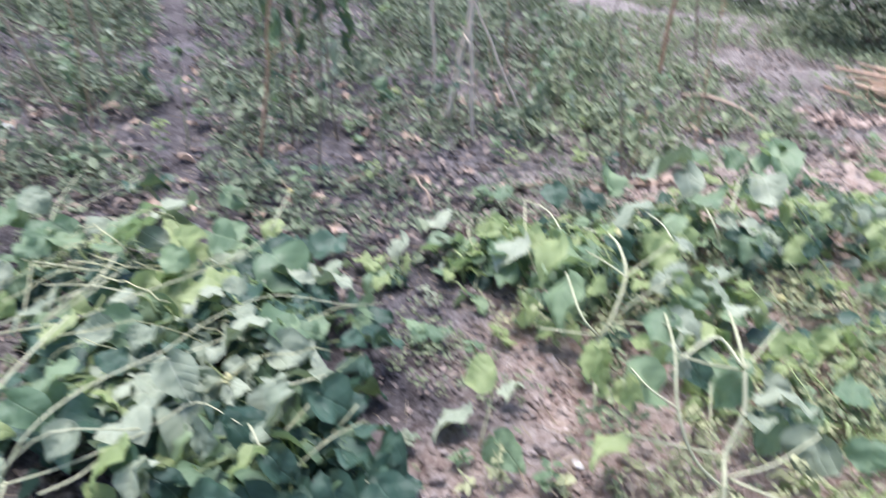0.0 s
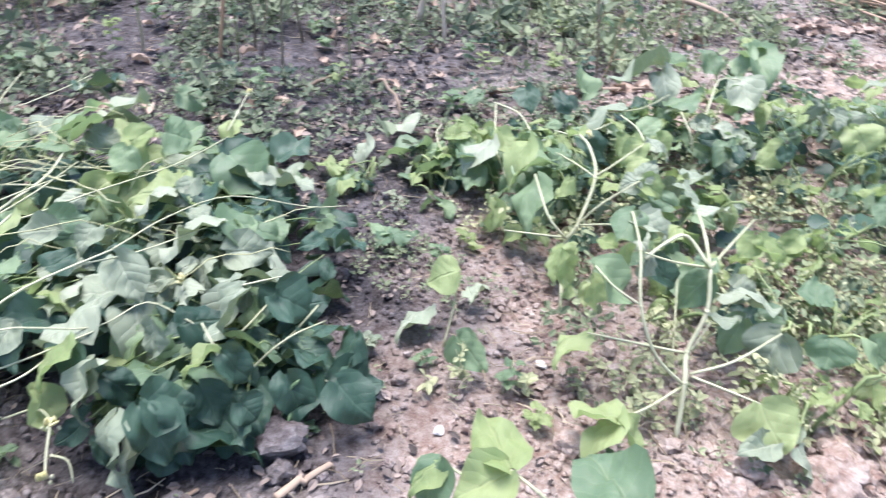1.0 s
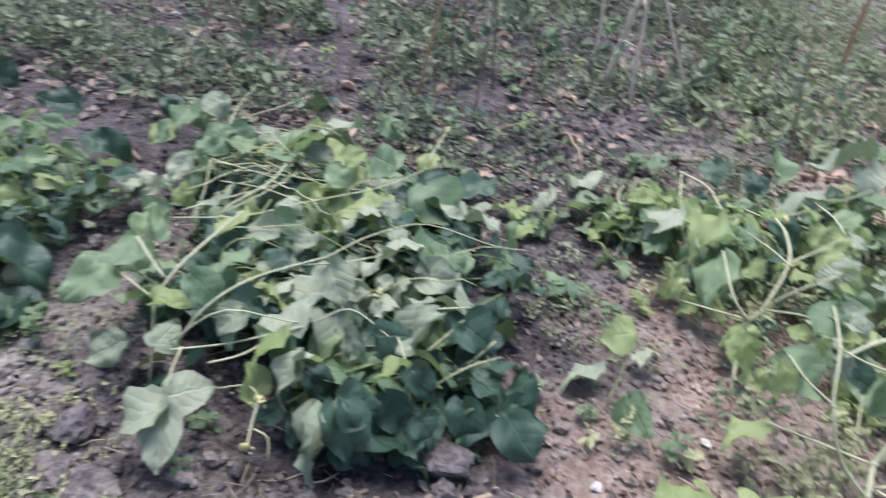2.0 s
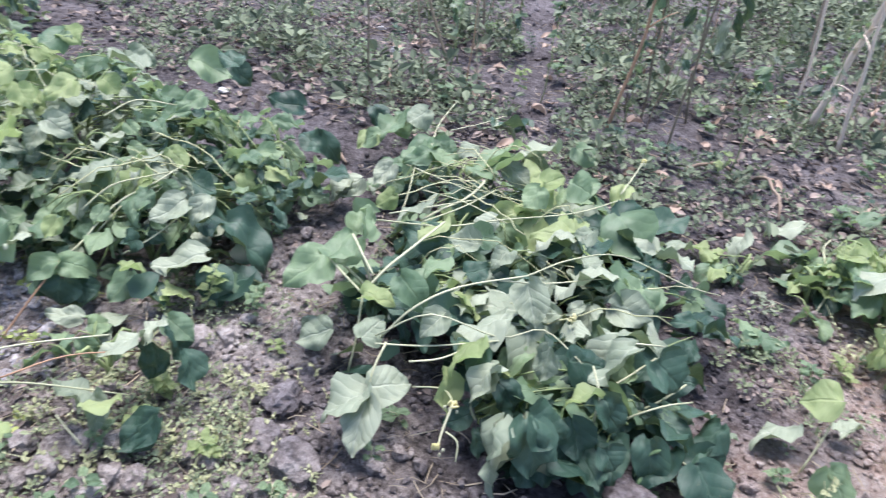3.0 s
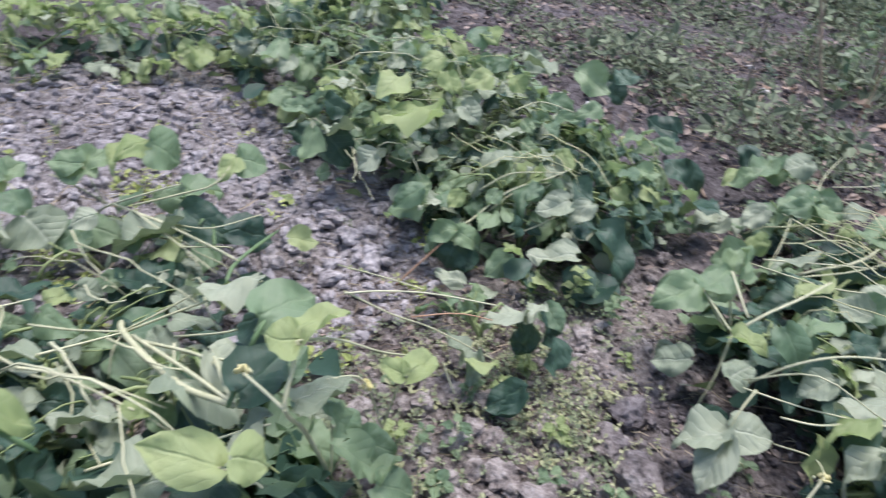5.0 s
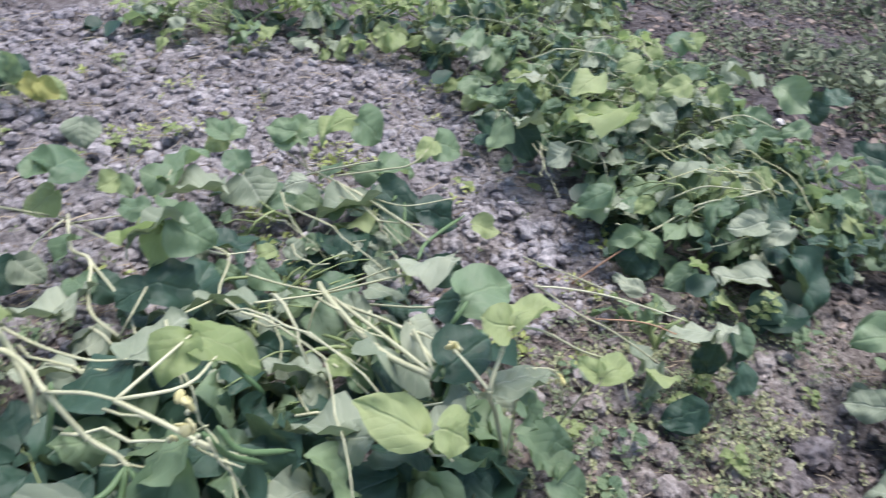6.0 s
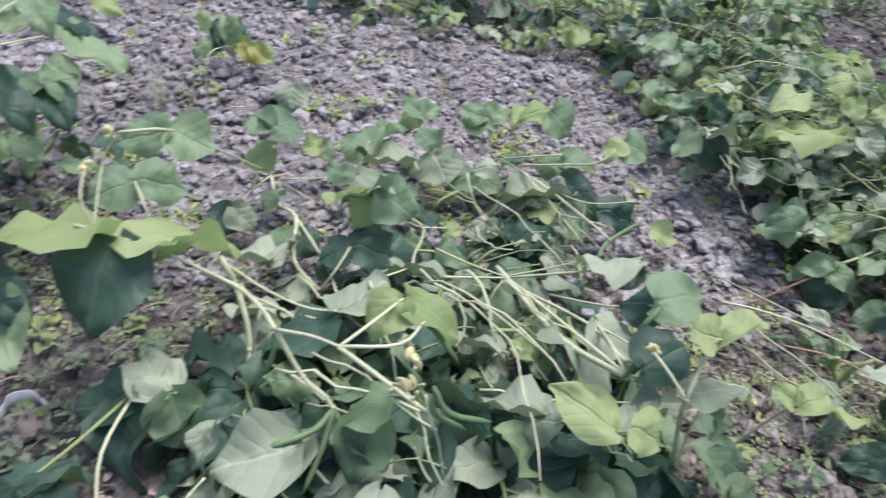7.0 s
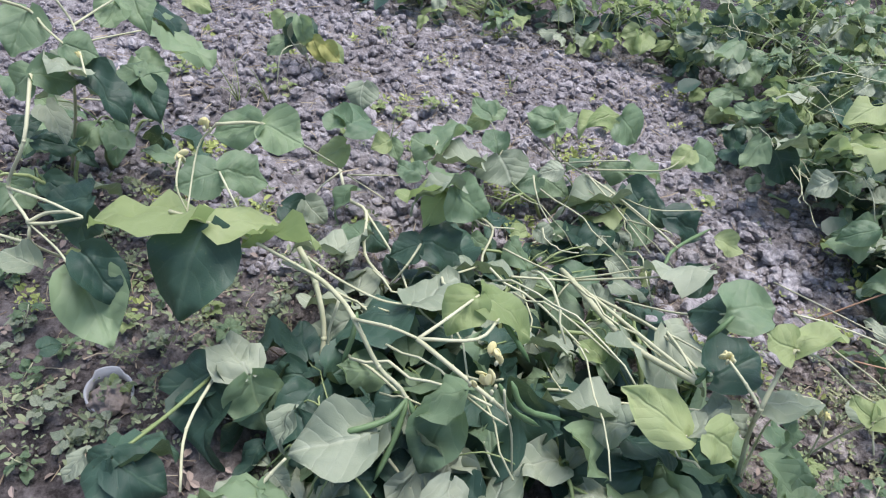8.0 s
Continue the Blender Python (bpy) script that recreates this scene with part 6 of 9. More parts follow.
leaflet(plant, (-0.910, 2.120, 0.140), (-0.822, 2.140, 0.100), (0.44, -0.55, 0.70), 'mid', 3, 0.99)
leaflet(plant, (-0.795, 1.356, 0.200), (-0.835, 1.298, 0.180), (0.27, -0.47, 0.84), 'pale', 8, 0.86)
leaflet(plant, (-0.743, 1.180, 0.220), (-0.819, 1.157, 0.220), (0.16, -0.52, 0.84), 'pale', 4, 0.84)
leaflet(plant, (-0.881, 1.241, 0.200), (-0.899, 1.145, 0.180), (-0.26, -0.15, 0.95), 'light', 0, 0.82)
leaflet(plant, (-0.598, 1.422, 0.200), (-0.664, 1.335, 0.190), (-0.30, 0.12, 0.95), 'pale', 5, 0.82)
leaflet(plant, (-0.687, 1.549, 0.180), (-0.666, 1.459, 0.136), (0.16, -0.40, 0.90), 'dark', 1, 0.79)

plant = bean_plant(-1.46, 0.38, PLANT_LABELS['ra'])
run(plant, 'petiole', 0.0025, (-1.492, 0.594, 0.120), (-1.494, 0.712, 0.200), (-1.466, 0.817, 0.240), (-1.464, 0.889, 0.260))
run(plant, 'petiole', 0.0025, (-1.541, 0.655, 0.190), (-1.517, 0.724, 0.240), (-1.488, 0.794, 0.250), (-1.482, 0.886, 0.240))
run(plant, 'petiole', 0.0022, (-1.502, 0.660, 0.140), (-1.494, 0.748, 0.200), (-1.463, 0.816, 0.230))
run(plant, 'petiole', 0.0022, (-1.436, 0.682, 0.100), (-1.397, 0.741, 0.140), (-1.381, 0.817, 0.180))
run(plant, 'red_stem', 0.0025, (-1.456, 0.382, 0.000), (-1.449, 0.464, 0.080), (-1.448, 0.537, 0.140))
run(plant, 'petiole', 0.0020, (-1.544, 0.523, 0.120), (-1.499, 0.581, 0.120), (-1.500, 0.632, 0.140))
run(plant, 'petiole', 0.0022, (-1.703, 0.840, 0.330), (-1.704, 0.937, 0.350), (-1.634, 1.009, 0.340))
flower(plant, -1.603, 1.199, 0.250)
flower(plant, -1.432, 1.269, 0.100)
leaflet(plant, (-1.795, 1.033, 0.400), (-1.908, 0.996, 0.410), (0.05, 0.11, 0.99), 'pale', 6, 0.82)
leaflet(plant, (-1.453, 0.538, 0.140), (-1.489, 0.467, 0.100), (0.34, -0.58, 0.74), 'mid', 2, 0.79)
leaflet(plant, (-1.447, 0.538, 0.140), (-1.411, 0.617, 0.100), (0.67, 0.07, 0.74), 'mid', 7, 0.83)
leaflet(plant, (-1.425, 0.523, 0.110), (-1.420, 0.505, 0.040), (0.72, -0.66, 0.23), 'dark', 3, 1.32)
leaflet(plant, (-1.609, 0.527, 0.170), (-1.621, 0.424, 0.100), (-0.22, -0.53, 0.82), 'mid', 8, 0.82)
leaflet(plant, (-1.601, 0.575, 0.140), (-1.640, 0.511, 0.110), (-0.42, -0.16, 0.89), 'pale', 4, 0.82)
leaflet(plant, (-1.561, 0.549, 0.160), (-1.583, 0.632, 0.170), (-0.05, -0.13, 0.99), 'mid', 0, 0.82)
leaflet(plant, (-1.618, 0.775, 0.250), (-1.579, 0.640, 0.170), (-0.38, -0.55, 0.75), 'pale', 5, 0.82)
leaflet(plant, (-1.649, 0.839, 0.280), (-1.726, 0.806, 0.261), (-0.24, 0.02, 0.97), 'pale', 1, 0.82)
leaflet(plant, (-1.267, 0.788, 0.130), (-1.337, 0.690, 0.090), (-0.03, -0.36, 0.93), 'pale', 6, 0.82)
leaflet(plant, (-1.328, 0.912, 0.150), (-1.197, 0.941, 0.040), (0.62, 0.13, 0.77), 'dark', 2, 0.82)
leaflet(plant, (-1.172, 0.856, 0.070), (-1.287, 0.762, 0.040), (-0.09, -0.20, 0.98), 'dark', 7, 0.82)
leaflet(plant, (-1.569, 0.851, 0.260), (-1.560, 0.917, 0.241), (0.06, 0.27, 0.96), 'pale', 3, 0.82)
leaflet(plant, (-1.564, 0.926, 0.260), (-1.506, 0.932, 0.220), (0.54, -0.38, 0.75), 'light', 8, 0.91)
leaflet(plant, (-1.515, 0.817, 0.250), (-1.490, 0.742, 0.200), (0.11, -0.52, 0.84), 'light', 4, 0.82)
leaflet(plant, (-1.801, 0.661, 0.310), (-1.901, 0.517, 0.260), (-0.40, -0.04, 0.92), 'light', 0, 0.46)
leaflet(plant, (-1.601, 1.075, 0.360), (-1.616, 0.995, 0.340), (0.50, -0.30, 0.81), 'mid', 5, 0.89)
leaflet(plant, (-1.741, 1.322, 0.360), (-1.830, 1.321, 0.387), (0.27, -0.47, 0.84), 'dark', 1, 0.78)
leaflet(plant, (-1.668, 1.529, 0.200), (-1.757, 1.446, 0.220), (0.53, -0.38, 0.76), 'dark', 6, 0.88)
leaflet(plant, (-1.592, 1.535, 0.060), (-1.701, 1.534, 0.100), (0.31, -0.47, 0.83), 'dark', 2, 0.92)
leaflet(plant, (-1.628, 1.561, 0.100), (-1.537, 1.588, 0.030), (0.63, -0.43, 0.65), 'dark', 7, 0.83)
leaflet(plant, (-1.542, 1.351, 0.100), (-1.532, 1.275, 0.060), (0.38, -0.39, 0.84), 'mid', 3, 0.94)
leaflet(plant, (-1.950, 0.336, 0.220), (-1.903, 0.288, 0.140), (0.29, -0.73, 0.62), 'mid', 8, 0.82)
leaflet(plant, (-1.927, 0.369, 0.220), (-1.936, 0.480, 0.219), (-0.42, -0.02, 0.91), 'pale', 4, 0.82)
leaflet(plant, (-1.948, 0.377, 0.200), (-1.914, 0.451, 0.100), (0.92, 0.08, 0.38), 'dark', 0, 1.03)
leaflet(plant, (-1.962, 0.581, 0.240), (-1.933, 0.504, 0.200), (0.48, -0.26, 0.84), 'light', 5, 0.86)
leaflet(plant, (-1.983, 0.599, 0.240), (-1.989, 0.682, 0.217), (0.58, 0.26, 0.77), 'light', 1, 1.00)
leaflet(plant, (-1.945, 0.387, 0.080), (-1.969, 0.357, 0.060), (0.29, -0.68, 0.67), 'mid', 6, 1.60)
leaflet(plant, (-1.872, 0.547, 0.160), (-1.856, 0.461, 0.120), (-0.30, -0.45, 0.84), 'pale', 2, 0.82)
leaflet(plant, (-1.876, 0.566, 0.160), (-1.866, 0.643, 0.131), (0.67, 0.18, 0.72), 'mid', 7, 0.94)
leaflet(plant, (-1.943, 0.603, 0.180), (-1.942, 0.706, 0.177), (0.54, 0.02, 0.84), 'mid', 3, 0.87)
leaflet(plant, (-1.917, 0.600, 0.080), (-1.889, 0.536, 0.054), (-0.27, -0.47, 0.84), 'pale', 8, 0.82)
leaflet(plant, (-1.683, 0.574, 0.100), (-1.728, 0.504, 0.080), (0.39, -0.48, 0.79), 'mid', 4, 0.90)
leaflet(plant, (-1.671, 0.572, 0.100), (-1.666, 0.671, 0.100), (-0.02, 0.00, 1.00), 'pale', 0, 0.82)
leaflet(plant, (-2.251, 0.382, 0.100), (-2.182, 0.418, 0.050), (0.65, -0.23, 0.72), 'dark', 5, 1.05)
leaflet(plant, (-2.068, 0.417, 0.250), (-2.065, 0.504, 0.209), (0.71, 0.28, 0.65), 'dark', 1, 0.95)
leaflet(plant, (-2.047, 0.341, 0.250), (-2.111, 0.303, 0.230), (0.15, -0.64, 0.75), 'mid', 6, 0.95)
leaflet(plant, (-2.044, 0.554, 0.300), (-2.059, 0.638, 0.250), (0.66, 0.47, 0.59), 'dark', 2, 1.25)
leaflet(plant, (-1.962, 0.613, 0.350), (-1.905, 0.525, 0.350), (0.25, 0.16, 0.96), 'light', 7, 1.07)
leaflet(plant, (-1.895, 0.615, 0.300), (-1.857, 0.599, 0.250), (0.64, -0.44, 0.63), 'light', 3, 1.52)
leaflet(plant, (-2.405, 0.411, 0.150), (-2.380, 0.336, 0.120), (0.54, -0.15, 0.83), 'mid', 8, 0.89)
leaflet(plant, (-2.024, 0.530, 0.120), (-1.993, 0.604, 0.050), (0.86, 0.11, 0.50), 'dark', 4, 1.16)
leaflet(plant, (-1.897, 0.644, 0.060), (-1.888, 0.737, 0.040), (0.59, 0.11, 0.80), 'dark', 0, 1.26)
leaflet(plant, (-1.362, 0.650, 0.100), (-1.364, 0.587, 0.040), (0.44, -0.63, 0.64), 'mid', 8, 0.83)
leaflet(plant, (-1.340, 0.615, 0.140), (-1.318, 0.667, 0.120), (-0.07, 0.38, 0.92), 'light', 4, 0.82)
leaflet(plant, (-1.278, 0.681, 0.080), (-1.224, 0.725, 0.050), (0.14, 0.43, 0.89), 'light', 0, 0.82)
leaflet(plant, (-1.248, 0.782, 0.100), (-1.188, 0.765, 0.020), (0.66, -0.46, 0.59), 'dark', 5, 1.09)
leaflet(plant, (-1.210, 0.814, 0.060), (-1.158, 0.882, 0.030), (0.37, 0.13, 0.92), 'mid', 1, 0.82)
leaflet(plant, (-1.380, 0.829, 0.220), (-1.402, 0.741, 0.180), (0.41, -0.46, 0.79), 'pale', 6, 0.86)
leaflet(plant, (-1.341, 0.874, 0.220), (-1.340, 0.806, 0.170), (0.42, -0.53, 0.73), 'pale', 2, 0.86)
leaflet(plant, (-1.424, 1.052, 0.200), (-1.368, 1.034, 0.150), (0.51, -0.46, 0.73), 'light', 7, 0.91)
leaflet(plant, (-1.396, 1.114, 0.200), (-1.366, 1.187, 0.161), (0.51, 0.23, 0.83), 'light', 3, 0.82)
leaflet(plant, (-2.140, 1.455, 0.250), (-2.051, 1.544, 0.180), (0.74, -0.25, 0.62), 'mid', 6, 0.92)
leaflet(plant, (-2.160, 1.629, 0.200), (-2.088, 1.686, 0.120), (0.81, -0.29, 0.52), 'dark', 2, 1.02)
leaflet(plant, (-1.703, 0.848, 0.200), (-1.648, 0.729, 0.140), (-0.05, -0.47, 0.88), 'pale', 7, 0.82)
leaflet(plant, (-1.760, 0.915, 0.250), (-1.780, 0.832, 0.220), (-0.25, -0.28, 0.93), 'pale', 3, 0.82)
leaflet(plant, (-1.709, 0.595, 0.350), (-1.792, 0.445, 0.300), (-0.40, -0.08, 0.91), 'light', 8, 0.46)
leaflet(plant, (-1.708, 0.421, 0.250), (-1.717, 0.372, 0.200), (0.52, -0.66, 0.54), 'pale', 4, 1.00)
leaflet(plant, (-1.577, 0.498, 0.200), (-1.593, 0.422, 0.150), (0.45, -0.55, 0.70), 'mid', 0, 0.82)
leaflet(plant, (-1.501, 0.508, 0.200), (-1.527, 0.459, 0.180), (-0.38, -0.17, 0.91), 'pale', 5, 0.82)
leaflet(plant, (-1.525, 0.589, 0.200), (-1.514, 0.545, 0.170), (0.49, -0.40, 0.77), 'light', 1, 0.92)
leaflet(plant, (-1.321, 0.840, 0.100), (-1.367, 0.745, 0.060), (-0.24, -0.28, 0.93), 'pale', 6, 0.82)
leaflet(plant, (-1.432, 0.967, 0.100), (-1.333, 1.015, 0.030), (0.65, -0.32, 0.69), 'dark', 2, 0.87)
leaflet(plant, (-1.482, 0.545, 0.120), (-1.496, 0.467, 0.080), (0.09, -0.47, 0.88), 'mid', 7, 0.82)
leaflet(plant, (-1.480, 0.553, 0.120), (-1.440, 0.620, 0.080), (0.70, 0.02, 0.71), 'mid', 3, 0.82)
leaflet(plant, (-1.442, 0.565, 0.080), (-1.411, 0.557, 0.030), (0.74, -0.42, 0.52), 'dark', 8, 1.36)
leaflet(plant, (-1.324, 1.378, 0.100), (-1.330, 1.293, 0.070), (-0.33, -0.29, 0.90), 'pale', 4, 0.82)

plant = bean_plant(-2.11, 0.78, PLANT_LABELS['rb'])
leaflet(plant, (-2.127, 1.003, 0.420), (-2.106, 0.907, 0.397), (0.53, -0.08, 0.84), 'mid', 8, 0.81)
leaflet(plant, (-2.138, 1.010, 0.420), (-2.067, 1.010, 0.400), (0.25, -0.38, 0.89), 'light', 4, 1.03)
leaflet(plant, (-2.026, 0.783, 0.380), (-2.035, 0.711, 0.350), (0.57, -0.38, 0.73), 'light', 0, 1.01)
leaflet(plant, (-1.894, 0.882, 0.360), (-1.910, 0.795, 0.330), (0.54, -0.36, 0.76), 'light', 5, 1.02)
leaflet(plant, (-1.938, 0.754, 0.360), (-1.881, 0.751, 0.320), (0.53, -0.31, 0.79), 'light', 1, 1.00)
leaflet(plant, (-1.870, 0.949, 0.360), (-1.826, 0.964, 0.320), (0.69, -0.33, 0.65), 'light', 6, 1.15)
leaflet(plant, (-1.839, 0.755, 0.300), (-1.788, 0.803, 0.260), (0.70, -0.19, 0.69), 'pale', 2, 1.13)
leaflet(plant, (-2.053, 0.570, 0.220), (-2.071, 0.480, 0.200), (-0.02, -0.21, 0.98), 'mid', 7, 0.82)
leaflet(plant, (-2.195, 0.561, 0.260), (-2.234, 0.468, 0.240), (-0.20, -0.13, 0.97), 'pale', 3, 0.82)
leaflet(plant, (-2.544, 0.437, 0.280), (-2.475, 0.348, 0.236), (0.10, -0.37, 0.92), 'mid', 8, 0.82)
leaflet(plant, (-2.486, 0.450, 0.240), (-2.430, 0.400, 0.198), (0.53, -0.10, 0.84), 'pale', 4, 0.80)
leaflet(plant, (-2.202, 1.250, 0.300), (-2.142, 1.308, 0.260), (0.70, -0.26, 0.66), 'pale', 1, 1.00)

plant = bean_plant(-1.03, 0.33, PLANT_LABELS['sa'])
run(plant, 'stem', 0.0022, (-1.032, 0.327, 0.000), (-1.063, 0.313, 0.050), (-1.089, 0.308, 0.080))
run(plant, 'stem', 0.0022, (-1.031, 0.329, 0.000), (-1.049, 0.346, 0.050), (-1.068, 0.364, 0.100))
run(plant, 'stem', 0.0022, (-1.206, 0.130, 0.220), (-1.190, 0.197, 0.220), (-1.170, 0.307, 0.200), (-1.116, 0.447, 0.170))
run(plant, 'red_stem', 0.0018, (-1.158, 0.261, 0.160), (-1.129, 0.368, 0.160), (-1.087, 0.487, 0.120))
run(plant, 'stem', 0.0022, (-1.213, 0.133, 0.220), (-1.159, 0.214, 0.180), (-1.120, 0.292, 0.150), (-1.038, 0.422, 0.080))
leaflet(plant, (-1.066, 0.486, 0.170), (-1.131, 0.411, 0.130), (-0.43, -0.11, 0.90), 'pale', 0, 0.82)
leaflet(plant, (-1.048, 0.480, 0.170), (-1.084, 0.543, 0.186), (-0.43, -0.44, 0.79), 'pale', 5, 0.82)
leaflet(plant, (-1.063, 0.499, 0.150), (-1.056, 0.494, 0.074), (0.47, -0.87, 0.10), 'dark', 1, 0.82)
leaflet(plant, (-1.072, 0.541, 0.150), (-1.040, 0.554, 0.070), (0.79, 0.48, 0.39), 'dark', 6, 0.82)
leaflet(plant, (-1.071, 0.341, 0.090), (-1.156, 0.335, 0.120), (0.24, 0.58, 0.78), 'pale', 2, 0.82)
leaflet(plant, (-1.063, 0.367, 0.110), (-1.014, 0.350, 0.060), (0.73, 0.09, 0.68), 'pale', 7, 0.82)
leaflet(plant, (-0.954, 0.416, 0.090), (-0.975, 0.352, 0.020), (-0.23, -0.68, 0.69), 'dark', 3, 0.82)
leaflet(plant, (-1.092, 0.557, 0.160), (-1.037, 0.576, 0.120), (0.62, -0.22, 0.75), 'mid', 0, 0.95)
leaflet(plant, (-1.085, 0.511, 0.100), (-1.069, 0.488, 0.050), (0.66, -0.58, 0.48), 'dark', 5, 1.34)
leaflet(plant, (-0.949, 0.422, 0.080), (-0.983, 0.346, 0.030), (0.24, -0.61, 0.76), 'dark', 1, 0.79)
leaflet(plant, (-1.021, 0.541, 0.120), (-0.984, 0.518, 0.050), (0.90, 0.18, 0.40), 'dark', 6, 0.82)

plant = bean_plant(0.57, 1.03, PLANT_LABELS['ga'])
run(plant, 'stem', 0.0056, (0.568, 1.035, -0.010), (0.566, 1.092, 0.110), (0.568, 1.138, 0.150), (0.591, 1.172, 0.230), (0.586, 1.216, 0.300))
run(plant, 'stem', 0.0040, (0.586, 1.216, 0.300), (0.581, 1.277, 0.330), (0.592, 1.404, 0.320))
run(plant, 'stem', 0.0040, (0.586, 1.225, 0.300), (0.539, 1.263, 0.340), (0.488, 1.213, 0.350), (0.449, 1.180, 0.330))
run(plant, 'petiole', 0.0028, (0.585, 1.221, 0.300), (0.506, 1.196, 0.320), (0.446, 1.184, 0.340))
run(plant, 'petiole', 0.0035, (0.587, 1.221, 0.300), (0.638, 1.301, 0.300), (0.741, 1.472, 0.280))
run(plant, 'petiole', 0.0030, (0.570, 1.146, 0.140), (0.466, 1.133, 0.160), (0.374, 1.169, 0.140))
run(plant, 'petiole', 0.0035, (0.568, 1.094, 0.100), (0.491, 1.080, 0.180), (0.446, 1.108, 0.270), (0.439, 1.190, 0.340), (0.431, 1.299, 0.360))
run(plant, 'petiole', 0.0030, (0.576, 1.108, 0.120), (0.659, 1.129, 0.150), (0.772, 1.222, 0.160))
run(plant, 'petiole', 0.0030, (0.579, 1.101, 0.120), (0.633, 1.066, 0.130), (0.699, 1.050, 0.120))
run(plant, 'petiole', 0.0030, (0.561, 1.089, 0.100), (0.486, 1.006, 0.120), (0.430, 0.965, 0.120))
run(plant, 'petiole', 0.0022, (0.446, 1.111, 0.270), (0.391, 1.118, 0.300), (0.354, 1.150, 0.320))
run(plant, 'petiole', 0.0022, (0.582, 1.153, 0.140), (0.608, 1.179, 0.200))
flower(plant, 0.730, 1.493, 0.320)
leaflet(plant, (0.437, 1.302, 0.360), (0.401, 1.231, 0.326), (-0.07, -0.40, 0.91), 'mid', 8, 0.87)
leaflet(plant, (0.440, 1.281, 0.360), (0.520, 1.291, 0.313), (0.51, -0.29, 0.81), 'pale', 4, 0.82)
leaflet(plant, (0.596, 1.433, 0.310), (0.682, 1.457, 0.308), (-0.08, 0.34, 0.94), 'pale', 0, 0.82)
leaflet(plant, (0.457, 1.202, 0.330), (0.455, 1.176, 0.270), (0.59, -0.75, 0.30), 'pale', 5, 0.82)
leaflet(plant, (0.417, 1.219, 0.330), (0.421, 1.193, 0.270), (0.73, -0.61, 0.31), 'light', 1, 0.82)
leaflet(plant, (0.357, 1.154, 0.320), (0.427, 1.137, 0.240), (0.68, -0.30, 0.66), 'mid', 6, 0.82)
leaflet(plant, (0.473, 1.248, 0.280), (0.555, 1.251, 0.225), (0.45, -0.63, 0.64), 'dark', 2, 0.83)
leaflet(plant, (0.606, 1.251, 0.260), (0.542, 1.230, 0.190), (-0.48, -0.62, 0.62), 'mid', 7, 0.81)
leaflet(plant, (0.647, 1.281, 0.200), (0.746, 1.310, 0.204), (-0.17, 0.43, 0.89), 'pale', 3, 0.82)
leaflet(plant, (0.612, 1.197, 0.200), (0.677, 1.209, 0.191), (0.06, 0.37, 0.93), 'pale', 8, 0.82)
leaflet(plant, (0.780, 1.239, 0.150), (0.755, 1.215, 0.050), (-0.54, -0.78, 0.32), 'pale', 4, 1.10)
leaflet(plant, (0.720, 1.285, 0.140), (0.684, 1.259, 0.050), (-0.53, -0.74, 0.42), 'mid', 0, 0.81)
leaflet(plant, (0.692, 1.307, 0.160), (0.814, 1.330, 0.153), (-0.04, 0.49, 0.87), 'pale', 5, 0.82)
leaflet(plant, (0.698, 1.050, 0.120), (0.745, 0.980, 0.070), (-0.12, -0.63, 0.77), 'light', 1, 1.34)
leaflet(plant, (0.430, 0.965, 0.120), (0.340, 1.004, 0.080), (-0.27, 0.32, 0.91), 'light', 6, 0.82)
leaflet(plant, (0.432, 0.965, 0.120), (0.468, 0.918, 0.060), (0.70, -0.30, 0.65), 'light', 2, 0.82)
leaflet(plant, (0.432, 0.970, 0.110), (0.329, 0.896, 0.080), (-0.54, 0.45, 0.71), 'light', 7, 0.82)
leaflet(plant, (0.373, 1.187, 0.130), (0.298, 1.119, 0.100), (-0.53, 0.22, 0.82), 'light', 3, 0.82)
leaflet(plant, (0.749, 1.456, 0.250), (0.720, 1.428, 0.200), (-0.39, -0.68, 0.62), 'light', 8, 0.93)
leaflet(plant, (0.758, 1.452, 0.240), (0.831, 1.446, 0.184), (0.59, -0.21, 0.78), 'light', 4, 0.82)
leaflet(plant, (0.586, 1.216, 0.300), (0.579, 1.277, 0.299), (-0.03, 0.10, 1.00), 'mid', 0, 0.85)

plant = bean_plant(0.30, 0.62, PLANT_LABELS['ge'])
run(plant, 'stem', 0.0045, (0.300, 0.620, -0.010), (0.302, 0.632, 0.150), (0.288, 0.634, 0.270))
run(plant, 'petiole', 0.0028, (0.288, 0.634, 0.270), (0.250, 0.634, 0.310), (0.212, 0.655, 0.320))
run(plant, 'petiole', 0.0028, (0.298, 0.632, 0.200), (0.340, 0.600, 0.290), (0.358, 0.604, 0.335))
run(plant, 'petiole', 0.0025, (0.300, 0.630, 0.160), (0.200, 0.660, 0.250), (0.118, 0.690, 0.275))
leaflet(plant, (0.212, 0.655, 0.320), (0.166, 0.752, 0.325), (0.10, -0.42, 0.90), 'light', 1, 0.72)
leaflet(plant, (0.212, 0.653, 0.320), (0.140, 0.622, 0.285), (-0.15, -0.40, 0.90), 'light', 4, 0.9)
leaflet(plant, (0.358, 0.604, 0.335), (0.306, 0.715, 0.315), (-0.05, -0.42, 0.90), 'mid', 2, 0.95)
leaflet(plant, (0.118, 0.690, 0.275), (0.098, 0.630, 0.225), (-0.20, -0.55, 0.81), 'mid', 7, 0.85)
leaflet(plant, (0.120, 0.690, 0.275), (0.075, 0.650, 0.245), (-0.45, -0.20, 0.87), 'light', 3, 0.80)
